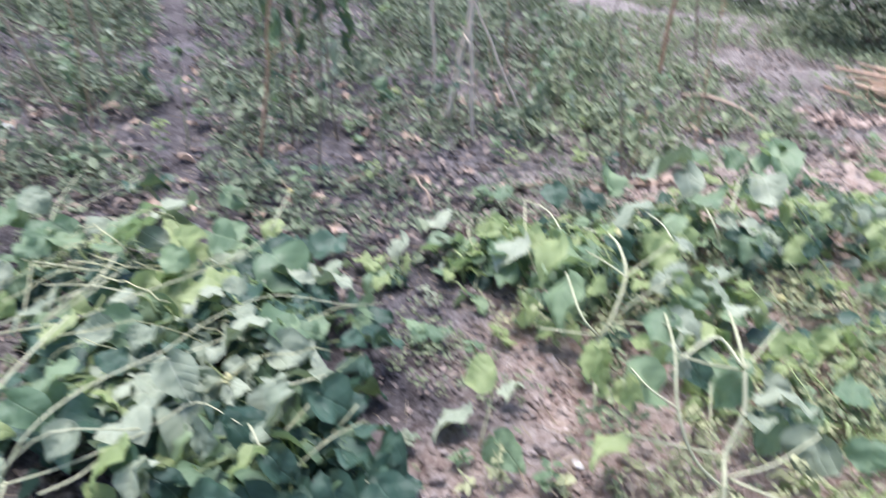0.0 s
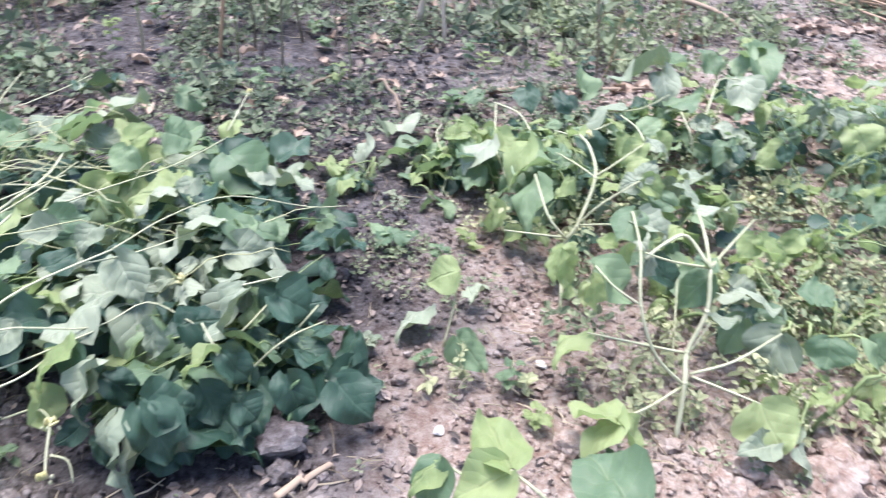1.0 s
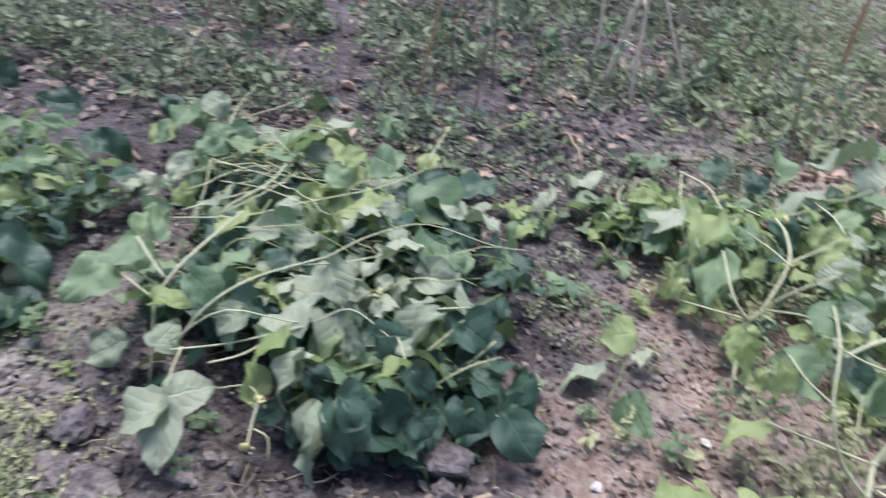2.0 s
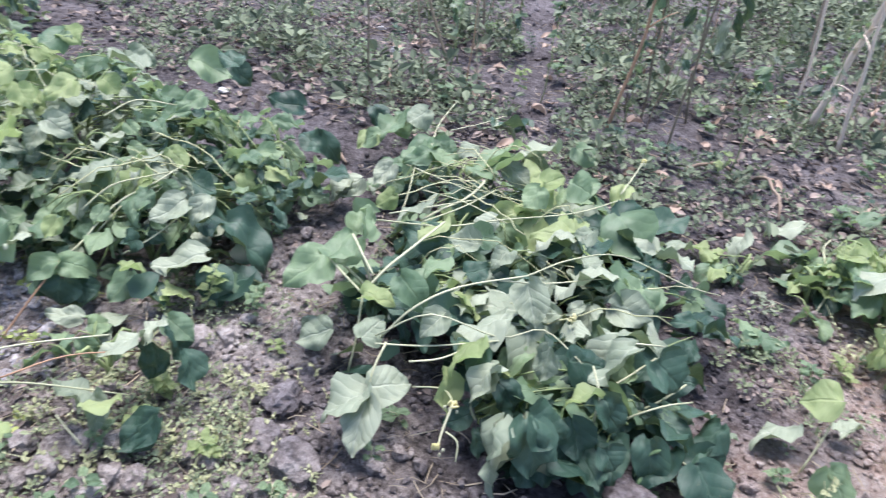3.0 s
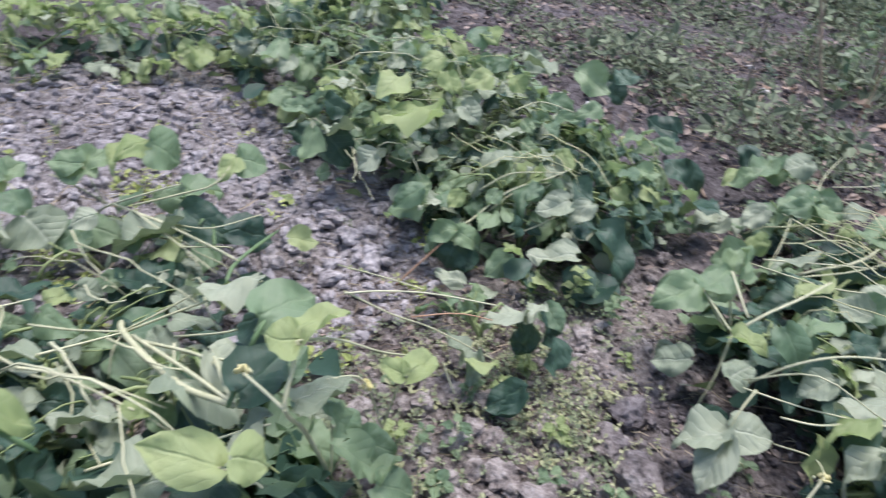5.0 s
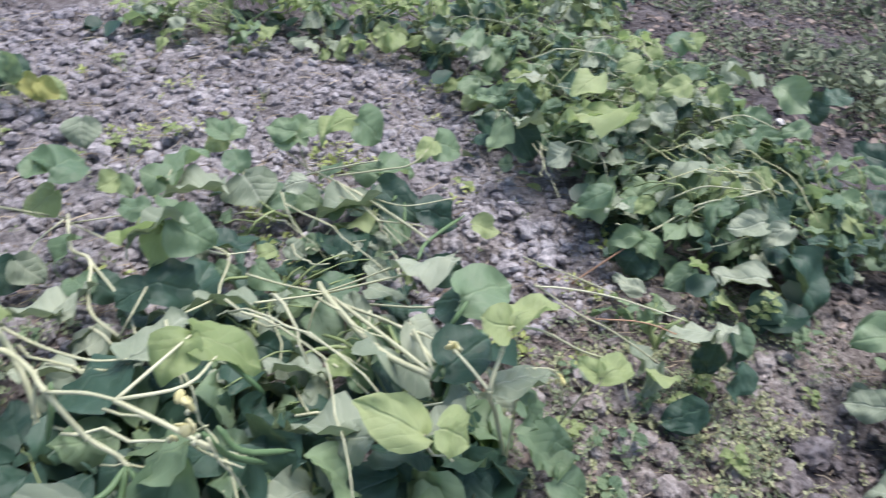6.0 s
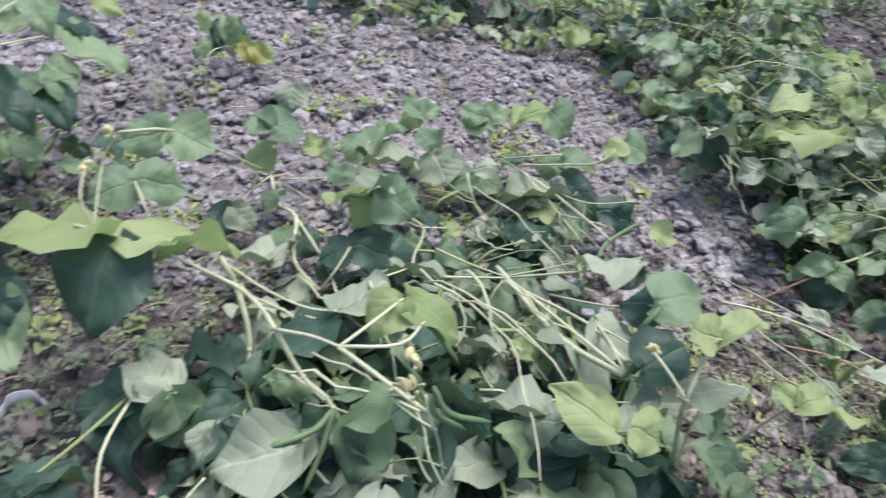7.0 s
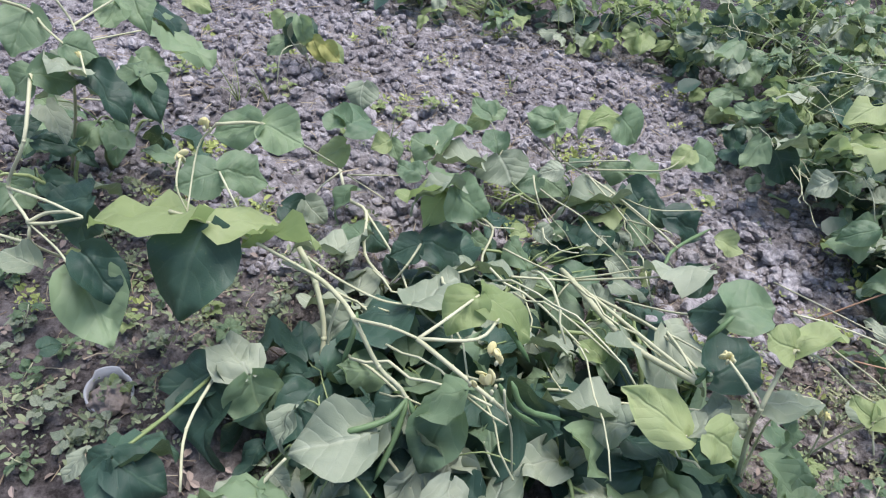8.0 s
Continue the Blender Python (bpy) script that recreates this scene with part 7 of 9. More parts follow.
leaflet(plant, (0.300, 0.632, 0.170), (0.330, 0.570, 0.130), (0.20, -0.60, 0.77), 'light', 6, 0.90)

plant = bean_plant(0.08, 1.22, PLANT_LABELS['gf'])
run(plant, 'petiole', 0.0025, (0.080, 1.222, 0.000), (0.093, 1.272, 0.080), (0.092, 1.309, 0.150))
leaflet(plant, (0.092, 1.309, 0.150), (0.020, 1.294, 0.130), (-0.12, -0.54, 0.84), 'light', 7, 1.37)
leaflet(plant, (0.038, 1.287, 0.060), (-0.041, 1.213, 0.030), (-0.54, 0.25, 0.80), 'pale', 3, 0.82)
leaflet(plant, (0.109, 1.140, 0.110), (0.176, 1.117, 0.040), (0.40, -0.68, 0.61), 'mid', 8, 0.83)
leaflet(plant, (0.123, 1.343, 0.050), (0.163, 1.399, 0.062), (-0.45, 0.13, 0.88), 'pale', 4, 0.82)

plant = bean_plant(0.35, 1.39, PLANT_LABELS['gb'])
run(plant, 'stem', 0.0050, (0.349, 1.388, -0.010), (0.338, 1.502, 0.120), (0.360, 1.514, 0.180), (0.393, 1.603, 0.270), (0.380, 1.710, 0.300), (0.357, 1.782, 0.300))
run(plant, 'petiole', 0.0035, (0.338, 1.501, 0.150), (0.288, 1.514, 0.200), (0.249, 1.644, 0.240))
run(plant, 'petiole', 0.0028, (0.363, 1.521, 0.180), (0.416, 1.473, 0.220), (0.446, 1.444, 0.240))
run(plant, 'petiole', 0.0030, (0.360, 1.520, 0.180), (0.410, 1.520, 0.250), (0.489, 1.557, 0.300))
run(plant, 'petiole', 0.0028, (0.338, 1.506, 0.150), (0.262, 1.505, 0.150), (0.189, 1.537, 0.130))
run(plant, 'petiole', 0.0025, (0.394, 1.606, 0.270), (0.351, 1.667, 0.270), (0.304, 1.765, 0.250))
run(plant, 'petiole', 0.0030, (0.391, 1.611, 0.270), (0.438, 1.663, 0.280), (0.527, 1.774, 0.300))
run(plant, 'petiole', 0.0030, (0.118, 2.286, 0.160), (0.201, 2.121, 0.200), (0.245, 1.865, 0.240))
run(plant, 'petiole', 0.0028, (0.125, 2.328, 0.140), (0.140, 1.969, 0.160), (0.180, 1.840, 0.120))
run(plant, 'petiole', 0.0022, (0.309, 1.975, 0.220), (0.372, 1.895, 0.250), (0.478, 2.036, 0.240))
run(plant, 'petiole', 0.0025, (0.479, 2.204, 0.220), (0.532, 1.988, 0.260), (0.530, 1.782, 0.300))
flower(plant, 0.384, 1.798, 0.300)
leaflet(plant, (0.316, 1.371, 0.200), (0.303, 1.321, 0.140), (-0.74, -0.43, 0.51), 'light', 0, 0.82)
leaflet(plant, (0.318, 1.371, 0.200), (0.356, 1.376, 0.180), (0.44, -0.56, 0.71), 'light', 5, 1.20)
leaflet(plant, (0.330, 1.340, 0.200), (0.345, 1.300, 0.120), (0.82, -0.43, 0.37), 'light', 1, 0.82)
leaflet(plant, (0.374, 1.227, 0.240), (0.379, 1.201, 0.170), (0.60, -0.74, 0.32), 'light', 6, 0.82)
leaflet(plant, (0.418, 1.317, 0.260), (0.379, 1.346, 0.260), (-0.30, -0.42, 0.86), 'light', 2, 0.94)
leaflet(plant, (0.234, 1.820, 0.250), (0.156, 1.724, 0.180), (-0.56, -0.14, 0.82), 'light', 7, 0.82)
leaflet(plant, (0.253, 1.668, 0.220), (0.228, 1.546, 0.120), (-0.78, -0.30, 0.56), 'mid', 3, 0.82)
leaflet(plant, (0.337, 1.631, 0.250), (0.307, 1.602, 0.200), (-0.69, -0.36, 0.62), 'light', 8, 0.82)
leaflet(plant, (0.155, 1.645, 0.150), (0.163, 1.600, 0.080), (0.71, -0.55, 0.44), 'light', 4, 0.82)
leaflet(plant, (0.130, 1.903, 0.200), (0.052, 1.805, 0.140), (-0.43, -0.20, 0.88), 'pale', 0, 0.82)
leaflet(plant, (0.367, 1.857, 0.260), (0.464, 1.856, 0.200), (0.37, -0.69, 0.62), 'dark', 5, 0.88)
leaflet(plant, (0.146, 1.922, 0.220), (0.217, 1.867, 0.170), (0.35, -0.34, 0.87), 'light', 1, 0.82)
leaflet(plant, (0.215, 1.737, 0.200), (0.351, 1.822, 0.204), (-0.26, 0.37, 0.89), 'mid', 6, 0.82)
leaflet(plant, (0.527, 1.774, 0.300), (0.471, 1.737, 0.250), (-0.23, -0.65, 0.73), 'light', 2, 0.91)
leaflet(plant, (0.530, 1.782, 0.300), (0.620, 1.809, 0.282), (0.24, -0.17, 0.96), 'pale', 7, 0.82)
leaflet(plant, (0.489, 1.560, 0.300), (0.442, 1.558, 0.270), (-0.41, -0.61, 0.68), 'pale', 3, 1.13)
leaflet(plant, (0.493, 1.570, 0.300), (0.531, 1.613, 0.327), (-0.07, -0.48, 0.87), 'pale', 8, 0.93)
leaflet(plant, (0.492, 1.558, 0.300), (0.558, 1.569, 0.259), (0.49, -0.62, 0.62), 'light', 4, 0.83)
leaflet(plant, (0.217, 2.457, 0.160), (0.253, 2.382, 0.100), (-0.04, -0.63, 0.77), 'dark', 0, 1.08)
leaflet(plant, (0.376, 2.250, 0.180), (0.313, 2.338, 0.213), (-0.20, -0.47, 0.86), 'dark', 5, 0.84)
leaflet(plant, (0.062, 2.561, 0.080), (-0.013, 2.488, 0.060), (-0.16, -0.10, 0.98), 'mid', 1, 0.82)
leaflet(plant, (0.357, 1.782, 0.300), (0.336, 1.849, 0.276), (-0.09, 0.07, 1.00), 'light', 2, 0.85)
leaflet(plant, (0.446, 1.444, 0.240), (0.506, 1.385, 0.223), (0.21, -0.41, 1.00), 'pale', 4, 0.85)
leaflet(plant, (0.304, 1.765, 0.250), (0.280, 1.817, 0.226), (-0.12, 0.05, 1.00), 'mid', 6, 0.85)
leaflet(plant, (0.478, 2.036, 0.240), (0.520, 2.091, 0.214), (0.17, 0.02, 1.00), 'light', 8, 0.85)

plant = bean_plant(0.80, 2.17, PLANT_LABELS['gc'])
run(plant, 'stem', 0.0040, (0.804, 2.167, -0.010), (0.759, 2.159, 0.150), (0.733, 2.187, 0.200), (0.719, 2.233, 0.220))
run(plant, 'petiole', 0.0032, (0.761, 2.172, 0.150), (0.792, 2.212, 0.240), (0.837, 2.339, 0.300), (0.915, 2.376, 0.300))
run(plant, 'petiole', 0.0022, (0.761, 2.172, 0.150), (0.825, 2.168, 0.150), (0.870, 2.140, 0.150))
leaflet(plant, (0.916, 2.382, 0.300), (0.939, 2.270, 0.220), (-0.23, -0.60, 0.77), 'pale', 6, 0.90)
leaflet(plant, (0.871, 2.148, 0.150), (0.931, 2.198, 0.189), (-0.46, -0.14, 0.87), 'pale', 2, 0.82)
leaflet(plant, (0.870, 2.140, 0.150), (0.827, 2.141, 0.120), (-0.48, -0.60, 0.64), 'pale', 7, 1.44)
leaflet(plant, (0.868, 2.131, 0.150), (0.863, 2.078, 0.090), (-0.23, -0.72, 0.66), 'pale', 3, 0.98)
leaflet(plant, (1.015, 2.111, 0.200), (0.954, 2.112, 0.120), (-0.61, -0.65, 0.46), 'light', 8, 0.89)
leaflet(plant, (0.989, 2.608, 0.340), (1.056, 2.460, 0.270), (0.01, -0.42, 0.91), 'mid', 4, 0.82)
leaflet(plant, (0.981, 2.593, 0.340), (0.940, 2.497, 0.259), (-0.74, -0.22, 0.64), 'mid', 0, 0.82)
leaflet(plant, (0.982, 2.616, 0.340), (1.118, 2.644, 0.320), (0.14, 0.01, 0.99), 'mid', 5, 0.82)
leaflet(plant, (0.976, 2.230, 0.100), (1.058, 2.202, 0.050), (0.13, -0.76, 0.63), 'dark', 1, 1.02)
leaflet(plant, (0.719, 2.233, 0.220), (0.695, 2.313, 0.202), (-0.08, 0.08, 1.00), 'pale', 1, 0.85)

plant = bean_plant(0.79, 2.55, PLANT_LABELS['gd'])
run(plant, 'stem', 0.0030, (0.792, 2.547, 0.000), (0.715, 2.409, 0.200), (0.666, 2.442, 0.300))
run(plant, 'petiole', 0.0022, (0.512, 2.173, 0.220), (0.593, 2.187, 0.240), (0.689, 2.325, 0.240))
leaflet(plant, (0.662, 2.468, 0.300), (0.499, 2.340, 0.235), (-0.52, 0.26, 0.81), 'pale', 6, 0.82)
leaflet(plant, (0.668, 2.482, 0.300), (0.792, 2.524, 0.281), (0.22, -0.24, 0.94), 'mid', 2, 0.82)
leaflet(plant, (0.669, 2.417, 0.290), (0.693, 2.302, 0.225), (-0.19, -0.51, 0.84), 'pale', 7, 0.86)
leaflet(plant, (0.399, 2.080, 0.200), (0.509, 2.190, 0.270), (-0.65, 0.18, 0.74), 'pale', 3, 0.82)
leaflet(plant, (0.689, 2.278, 0.220), (0.805, 2.341, 0.256), (-0.35, 0.12, 0.93), 'mid', 8, 0.82)
leaflet(plant, (0.413, 2.297, 0.220), (0.390, 2.404, 0.294), (0.71, -0.29, 0.64), 'mid', 4, 0.82)
leaflet(plant, (0.577, 2.077, 0.200), (0.638, 2.131, 0.235), (-0.04, -0.51, 0.86), 'mid', 0, 0.95)
leaflet(plant, (0.882, 2.786, 0.260), (0.943, 2.679, 0.200), (0.24, -0.37, 0.90), 'mid', 5, 0.82)

plant = bean_plant(-0.00, 1.88, PLANT_LABELS['gh'])
run(plant, 'stem', 0.0030, (-0.005, 1.877, 0.000), (0.002, 1.955, 0.060), (-0.051, 2.099, 0.100), (-0.045, 2.195, 0.100))
run(plant, 'stem', 0.0020, (-0.096, 1.556, 0.000), (-0.106, 1.577, 0.050))
leaflet(plant, (-0.134, 2.294, 0.070), (-0.237, 2.215, 0.040), (-0.33, 0.07, 0.94), 'pale', 1, 0.82)
leaflet(plant, (-0.027, 1.982, 0.060), (-0.130, 1.895, 0.030), (-0.39, 0.15, 0.91), 'mid', 6, 0.82)
leaflet(plant, (-0.070, 2.080, 0.060), (-0.232, 2.025, 0.040), (-0.22, 0.33, 0.92), 'mid', 2, 0.82)
leaflet(plant, (-0.270, 2.076, 0.070), (-0.294, 1.973, 0.027), (-0.64, -0.16, 0.75), 'pale', 7, 0.82)
leaflet(plant, (-0.110, 1.582, 0.050), (-0.178, 1.631, 0.055), (0.25, 0.25, 0.93), 'mid', 3, 0.82)
leaflet(plant, (-0.103, 1.578, 0.050), (-0.032, 1.605, 0.040), (0.14, 0.01, 0.99), 'mid', 8, 0.82)
leaflet(plant, (-0.105, 1.572, 0.050), (-0.140, 1.527, 0.030), (-0.26, -0.22, 0.94), 'mid', 4, 0.82)
leaflet(plant, (0.010, 1.977, 0.050), (0.012, 1.878, 0.003), (0.02, -0.43, 0.90), 'dark', 0, 0.86)

plant = bean_plant(-0.30, 0.96, PLANT_LABELS['cd'])
run(plant, 'petiole', 0.0024, (-0.297, 0.961, 0.040), (-0.254, 0.972, 0.120), (-0.198, 1.005, 0.170), (-0.159, 1.122, 0.120))
run(plant, 'stem', 0.0028, (-0.297, 0.961, 0.040), (-0.298, 0.923, 0.150), (-0.298, 0.914, 0.200), (-0.334, 0.948, 0.230))
run(plant, 'pod', 0.0040, (-0.167, 0.960, 0.110), (-0.185, 0.947, 0.090), (-0.191, 0.921, 0.050))
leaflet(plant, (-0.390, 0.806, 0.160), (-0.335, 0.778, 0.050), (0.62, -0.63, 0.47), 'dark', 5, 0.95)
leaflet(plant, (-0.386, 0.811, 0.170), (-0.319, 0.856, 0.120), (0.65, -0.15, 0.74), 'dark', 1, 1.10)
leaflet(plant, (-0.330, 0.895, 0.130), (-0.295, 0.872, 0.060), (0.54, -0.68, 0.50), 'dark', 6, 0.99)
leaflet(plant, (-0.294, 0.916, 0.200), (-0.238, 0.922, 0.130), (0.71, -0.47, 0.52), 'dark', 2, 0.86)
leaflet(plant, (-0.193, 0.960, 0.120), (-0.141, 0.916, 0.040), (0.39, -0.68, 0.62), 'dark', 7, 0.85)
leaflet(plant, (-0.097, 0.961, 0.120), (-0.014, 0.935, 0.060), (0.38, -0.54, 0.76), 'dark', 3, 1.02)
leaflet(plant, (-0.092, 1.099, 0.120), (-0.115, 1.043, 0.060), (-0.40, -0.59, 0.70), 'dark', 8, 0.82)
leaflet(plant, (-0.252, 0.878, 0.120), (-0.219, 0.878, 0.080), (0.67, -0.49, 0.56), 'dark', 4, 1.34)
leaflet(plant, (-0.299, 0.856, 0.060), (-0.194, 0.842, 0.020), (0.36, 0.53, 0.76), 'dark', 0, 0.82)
leaflet(plant, (-0.430, 0.798, 0.140), (-0.414, 0.714, 0.050), (-0.63, -0.62, 0.47), 'pale', 5, 0.82)
leaflet(plant, (-0.427, 0.953, 0.220), (-0.423, 0.913, 0.150), (-0.47, -0.77, 0.42), 'pale', 1, 0.82)
leaflet(plant, (-0.286, 1.024, 0.260), (-0.323, 0.958, 0.170), (-0.71, -0.40, 0.58), 'pale', 6, 0.82)
leaflet(plant, (-0.294, 0.916, 0.200), (-0.359, 0.875, 0.160), (-0.60, 0.20, 0.78), 'light', 2, 0.82)
leaflet(plant, (-0.486, 0.875, 0.170), (-0.494, 0.843, 0.090), (0.27, -0.90, 0.34), 'dark', 7, 0.82)
leaflet(plant, (-0.493, 0.846, 0.200), (-0.520, 0.818, 0.120), (-0.64, -0.63, 0.44), 'pale', 3, 0.82)
leaflet(plant, (-0.388, 0.967, 0.200), (-0.323, 1.029, 0.170), (0.54, -0.17, 0.83), 'dark', 8, 0.94)
leaflet(plant, (-0.251, 1.091, 0.200), (-0.184, 1.117, 0.140), (0.69, -0.37, 0.62), 'dark', 4, 1.15)
leaflet(plant, (-0.174, 1.088, 0.120), (-0.101, 1.139, 0.100), (-0.12, 0.51, 0.85), 'dark', 0, 0.82)
leaflet(plant, (-0.385, 0.802, 0.050), (-0.333, 0.804, 0.020), (0.48, -0.34, 0.81), 'dark', 5, 1.54)

plant = bean_plant(-0.95, 1.06, PLANT_LABELS['ce'])
run(plant, 'stem', 0.0040, (-0.946, 1.055, 0.020), (-1.002, 0.997, 0.120), (-1.027, 0.933, 0.180))
run(plant, 'stem', 0.0036, (-0.942, 1.054, 0.020), (-0.979, 1.028, 0.150), (-1.006, 1.019, 0.200))
leaflet(plant, (-1.032, 0.928, 0.180), (-1.039, 0.846, 0.120), (0.31, -0.58, 0.75), 'mid', 5, 1.12)
leaflet(plant, (-0.986, 1.014, 0.200), (-0.989, 0.929, 0.160), (0.30, -0.41, 0.86), 'mid', 1, 0.97)
leaflet(plant, (-1.000, 1.040, 0.200), (-1.034, 1.102, 0.226), (0.21, -0.29, 0.94), 'mid', 6, 1.02)
leaflet(plant, (-0.950, 0.860, 0.060), (-0.931, 0.802, 0.030), (0.27, -0.37, 0.89), 'pale', 2, 1.27)
leaflet(plant, (-1.201, 1.577, 0.200), (-1.210, 1.465, 0.163), (-0.30, -0.28, 0.91), 'mid', 7, 0.82)
leaflet(plant, (-1.193, 1.594, 0.200), (-1.123, 1.659, 0.170), (0.61, -0.32, 0.73), 'mid', 3, 1.09)
leaflet(plant, (-1.379, 1.850, 0.200), (-1.409, 1.766, 0.160), (0.34, -0.50, 0.79), 'pale', 8, 1.02)
leaflet(plant, (-1.483, 1.821, 0.140), (-1.482, 1.711, 0.096), (-0.03, -0.38, 0.93), 'mid', 4, 0.82)
leaflet(plant, (-1.513, 1.731, 0.100), (-1.517, 1.640, 0.072), (0.37, -0.29, 0.88), 'light', 0, 0.95)
leaflet(plant, (-1.360, 1.418, 0.080), (-1.354, 1.330, 0.050), (-0.15, -0.33, 0.93), 'pale', 5, 0.82)
leaflet(plant, (-1.245, 1.488, 0.150), (-1.261, 1.418, 0.100), (0.30, -0.60, 0.74), 'pale', 1, 0.90)
leaflet(plant, (-0.913, 1.637, 0.250), (-0.950, 1.488, 0.205), (-0.29, -0.21, 0.93), 'mid', 6, 0.82)
leaflet(plant, (-0.840, 1.789, 0.250), (-0.920, 1.671, 0.220), (-0.47, 0.10, 0.88), 'pale', 2, 0.82)
leaflet(plant, (-1.118, 2.142, 0.150), (-1.224, 2.156, 0.117), (-0.32, -0.28, 0.90), 'dark', 7, 0.82)
leaflet(plant, (-1.093, 1.720, 0.200), (-1.106, 1.652, 0.180), (0.32, -0.32, 0.89), 'pale', 3, 0.99)
leaflet(plant, (-0.756, 1.516, 0.250), (-0.767, 1.459, 0.200), (0.17, -0.67, 0.72), 'mid', 8, 1.05)
leaflet(plant, (-0.760, 1.538, 0.250), (-0.725, 1.607, 0.267), (0.31, -0.37, 0.88), 'light', 4, 0.86)
leaflet(plant, (-0.706, 1.614, 0.250), (-0.649, 1.648, 0.220), (0.61, -0.41, 0.68), 'mid', 0, 1.70)
leaflet(plant, (-0.786, 0.963, 0.200), (-0.722, 1.003, 0.150), (0.69, -0.29, 0.66), 'mid', 5, 1.14)
leaflet(plant, (-0.710, 1.078, 0.200), (-0.680, 1.142, 0.204), (0.36, -0.23, 0.91), 'dark', 1, 0.95)
leaflet(plant, (-0.792, 1.226, 0.200), (-0.737, 1.287, 0.180), (0.55, -0.23, 0.80), 'mid', 6, 0.89)
leaflet(plant, (-0.669, 1.207, 0.220), (-0.677, 1.140, 0.199), (0.22, -0.32, 0.92), 'pale', 2, 0.88)
leaflet(plant, (-0.560, 1.451, 0.220), (-0.584, 1.380, 0.197), (0.21, -0.37, 0.91), 'pale', 7, 0.83)
leaflet(plant, (-0.986, 1.273, 0.200), (-1.006, 1.182, 0.180), (-0.52, -0.07, 0.85), 'pale', 3, 0.82)
leaflet(plant, (-1.421, 1.831, 0.150), (-1.498, 1.800, 0.100), (-0.06, -0.80, 0.60), 'mid', 1, 1.15)
leaflet(plant, (-1.204, 1.635, 0.200), (-1.244, 1.528, 0.150), (0.00, -0.43, 0.90), 'mid', 6, 0.82)
leaflet(plant, (-1.198, 1.638, 0.200), (-1.117, 1.667, 0.160), (0.52, -0.44, 0.73), 'mid', 2, 1.03)
leaflet(plant, (-1.425, 1.634, 0.150), (-1.502, 1.611, 0.108), (-0.13, -0.75, 0.64), 'mid', 7, 0.92)
leaflet(plant, (-1.311, 1.420, 0.100), (-1.339, 1.354, 0.050), (0.34, -0.65, 0.68), 'pale', 3, 0.93)
leaflet(plant, (-1.125, 1.348, 0.150), (-1.169, 1.315, 0.100), (0.05, -0.86, 0.51), 'light', 8, 0.89)
leaflet(plant, (-1.089, 1.211, 0.150), (-1.162, 1.173, 0.100), (-0.04, -0.76, 0.65), 'mid', 4, 1.01)
leaflet(plant, (-1.305, 1.535, 0.100), (-1.277, 1.429, 0.060), (-0.44, -0.42, 0.79), 'pale', 0, 0.82)
leaflet(plant, (-1.650, 1.882, 0.120), (-1.572, 1.870, 0.060), (0.49, -0.47, 0.73), 'dark', 5, 1.05)
leaflet(plant, (-0.969, 1.330, 0.200), (-1.013, 1.253, 0.160), (-0.54, -0.12, 0.83), 'pale', 1, 0.82)

plant = bean_plant(0.59, 1.25, PLANT_LABELS['gi'])
run(plant, 'stem', 0.0026, (0.590, 1.254, 0.020), (0.604, 1.367, 0.060), (0.625, 1.522, 0.100))
run(plant, 'stem', 0.0026, (0.590, 1.254, 0.020), (0.716, 1.361, 0.050), (0.782, 1.404, 0.080))
leaflet(plant, (0.290, 1.781, 0.100), (0.235, 1.697, 0.050), (-0.01, -0.51, 0.86), 'mid', 8, 0.93)
leaflet(plant, (0.148, 1.746, 0.100), (0.159, 1.666, 0.040), (0.84, -0.25, 0.49), 'light', 4, 0.82)
leaflet(plant, (0.266, 1.886, 0.150), (0.162, 1.818, 0.080), (-0.10, -0.63, 0.77), 'mid', 0, 0.79)
leaflet(plant, (0.346, 1.548, 0.100), (0.332, 1.467, 0.050), (-0.50, -0.39, 0.77), 'light', 5, 0.82)
leaflet(plant, (0.375, 1.541, 0.100), (0.298, 1.506, 0.060), (-0.42, -0.10, 0.90), 'light', 1, 0.82)
leaflet(plant, (0.401, 1.429, 0.080), (0.401, 1.394, 0.030), (-0.10, -0.81, 0.58), 'light', 6, 0.82)
leaflet(plant, (0.480, 1.522, 0.060), (0.417, 1.497, 0.050), (0.04, -0.46, 0.89), 'mid', 2, 1.05)
leaflet(plant, (0.525, 1.500, 0.100), (0.501, 1.569, 0.118), (-0.21, -0.32, 0.92), 'mid', 7, 0.92)
leaflet(plant, (0.619, 1.570, 0.100), (0.602, 1.466, 0.050), (-0.15, -0.41, 0.90), 'mid', 3, 1.05)
leaflet(plant, (0.664, 1.506, 0.100), (0.640, 1.431, 0.040), (-0.20, -0.57, 0.80), 'mid', 8, 1.36)
leaflet(plant, (0.734, 1.451, 0.100), (0.815, 1.465, 0.086), (0.23, -0.46, 0.86), 'pale', 4, 0.84)
leaflet(plant, (0.769, 1.408, 0.080), (0.701, 1.321, 0.030), (-0.16, -0.40, 0.90), 'dark', 0, 0.82)
leaflet(plant, (0.780, 1.400, 0.080), (0.843, 1.330, 0.030), (-0.10, -0.64, 0.76), 'mid', 5, 1.29)
leaflet(plant, (0.924, 1.426, 0.100), (0.955, 1.511, 0.125), (-0.18, -0.21, 0.96), 'mid', 1, 0.93)
leaflet(plant, (0.873, 1.227, 0.160), (0.868, 1.197, 0.100), (-0.38, -0.82, 0.44), 'mid', 6, 1.51)
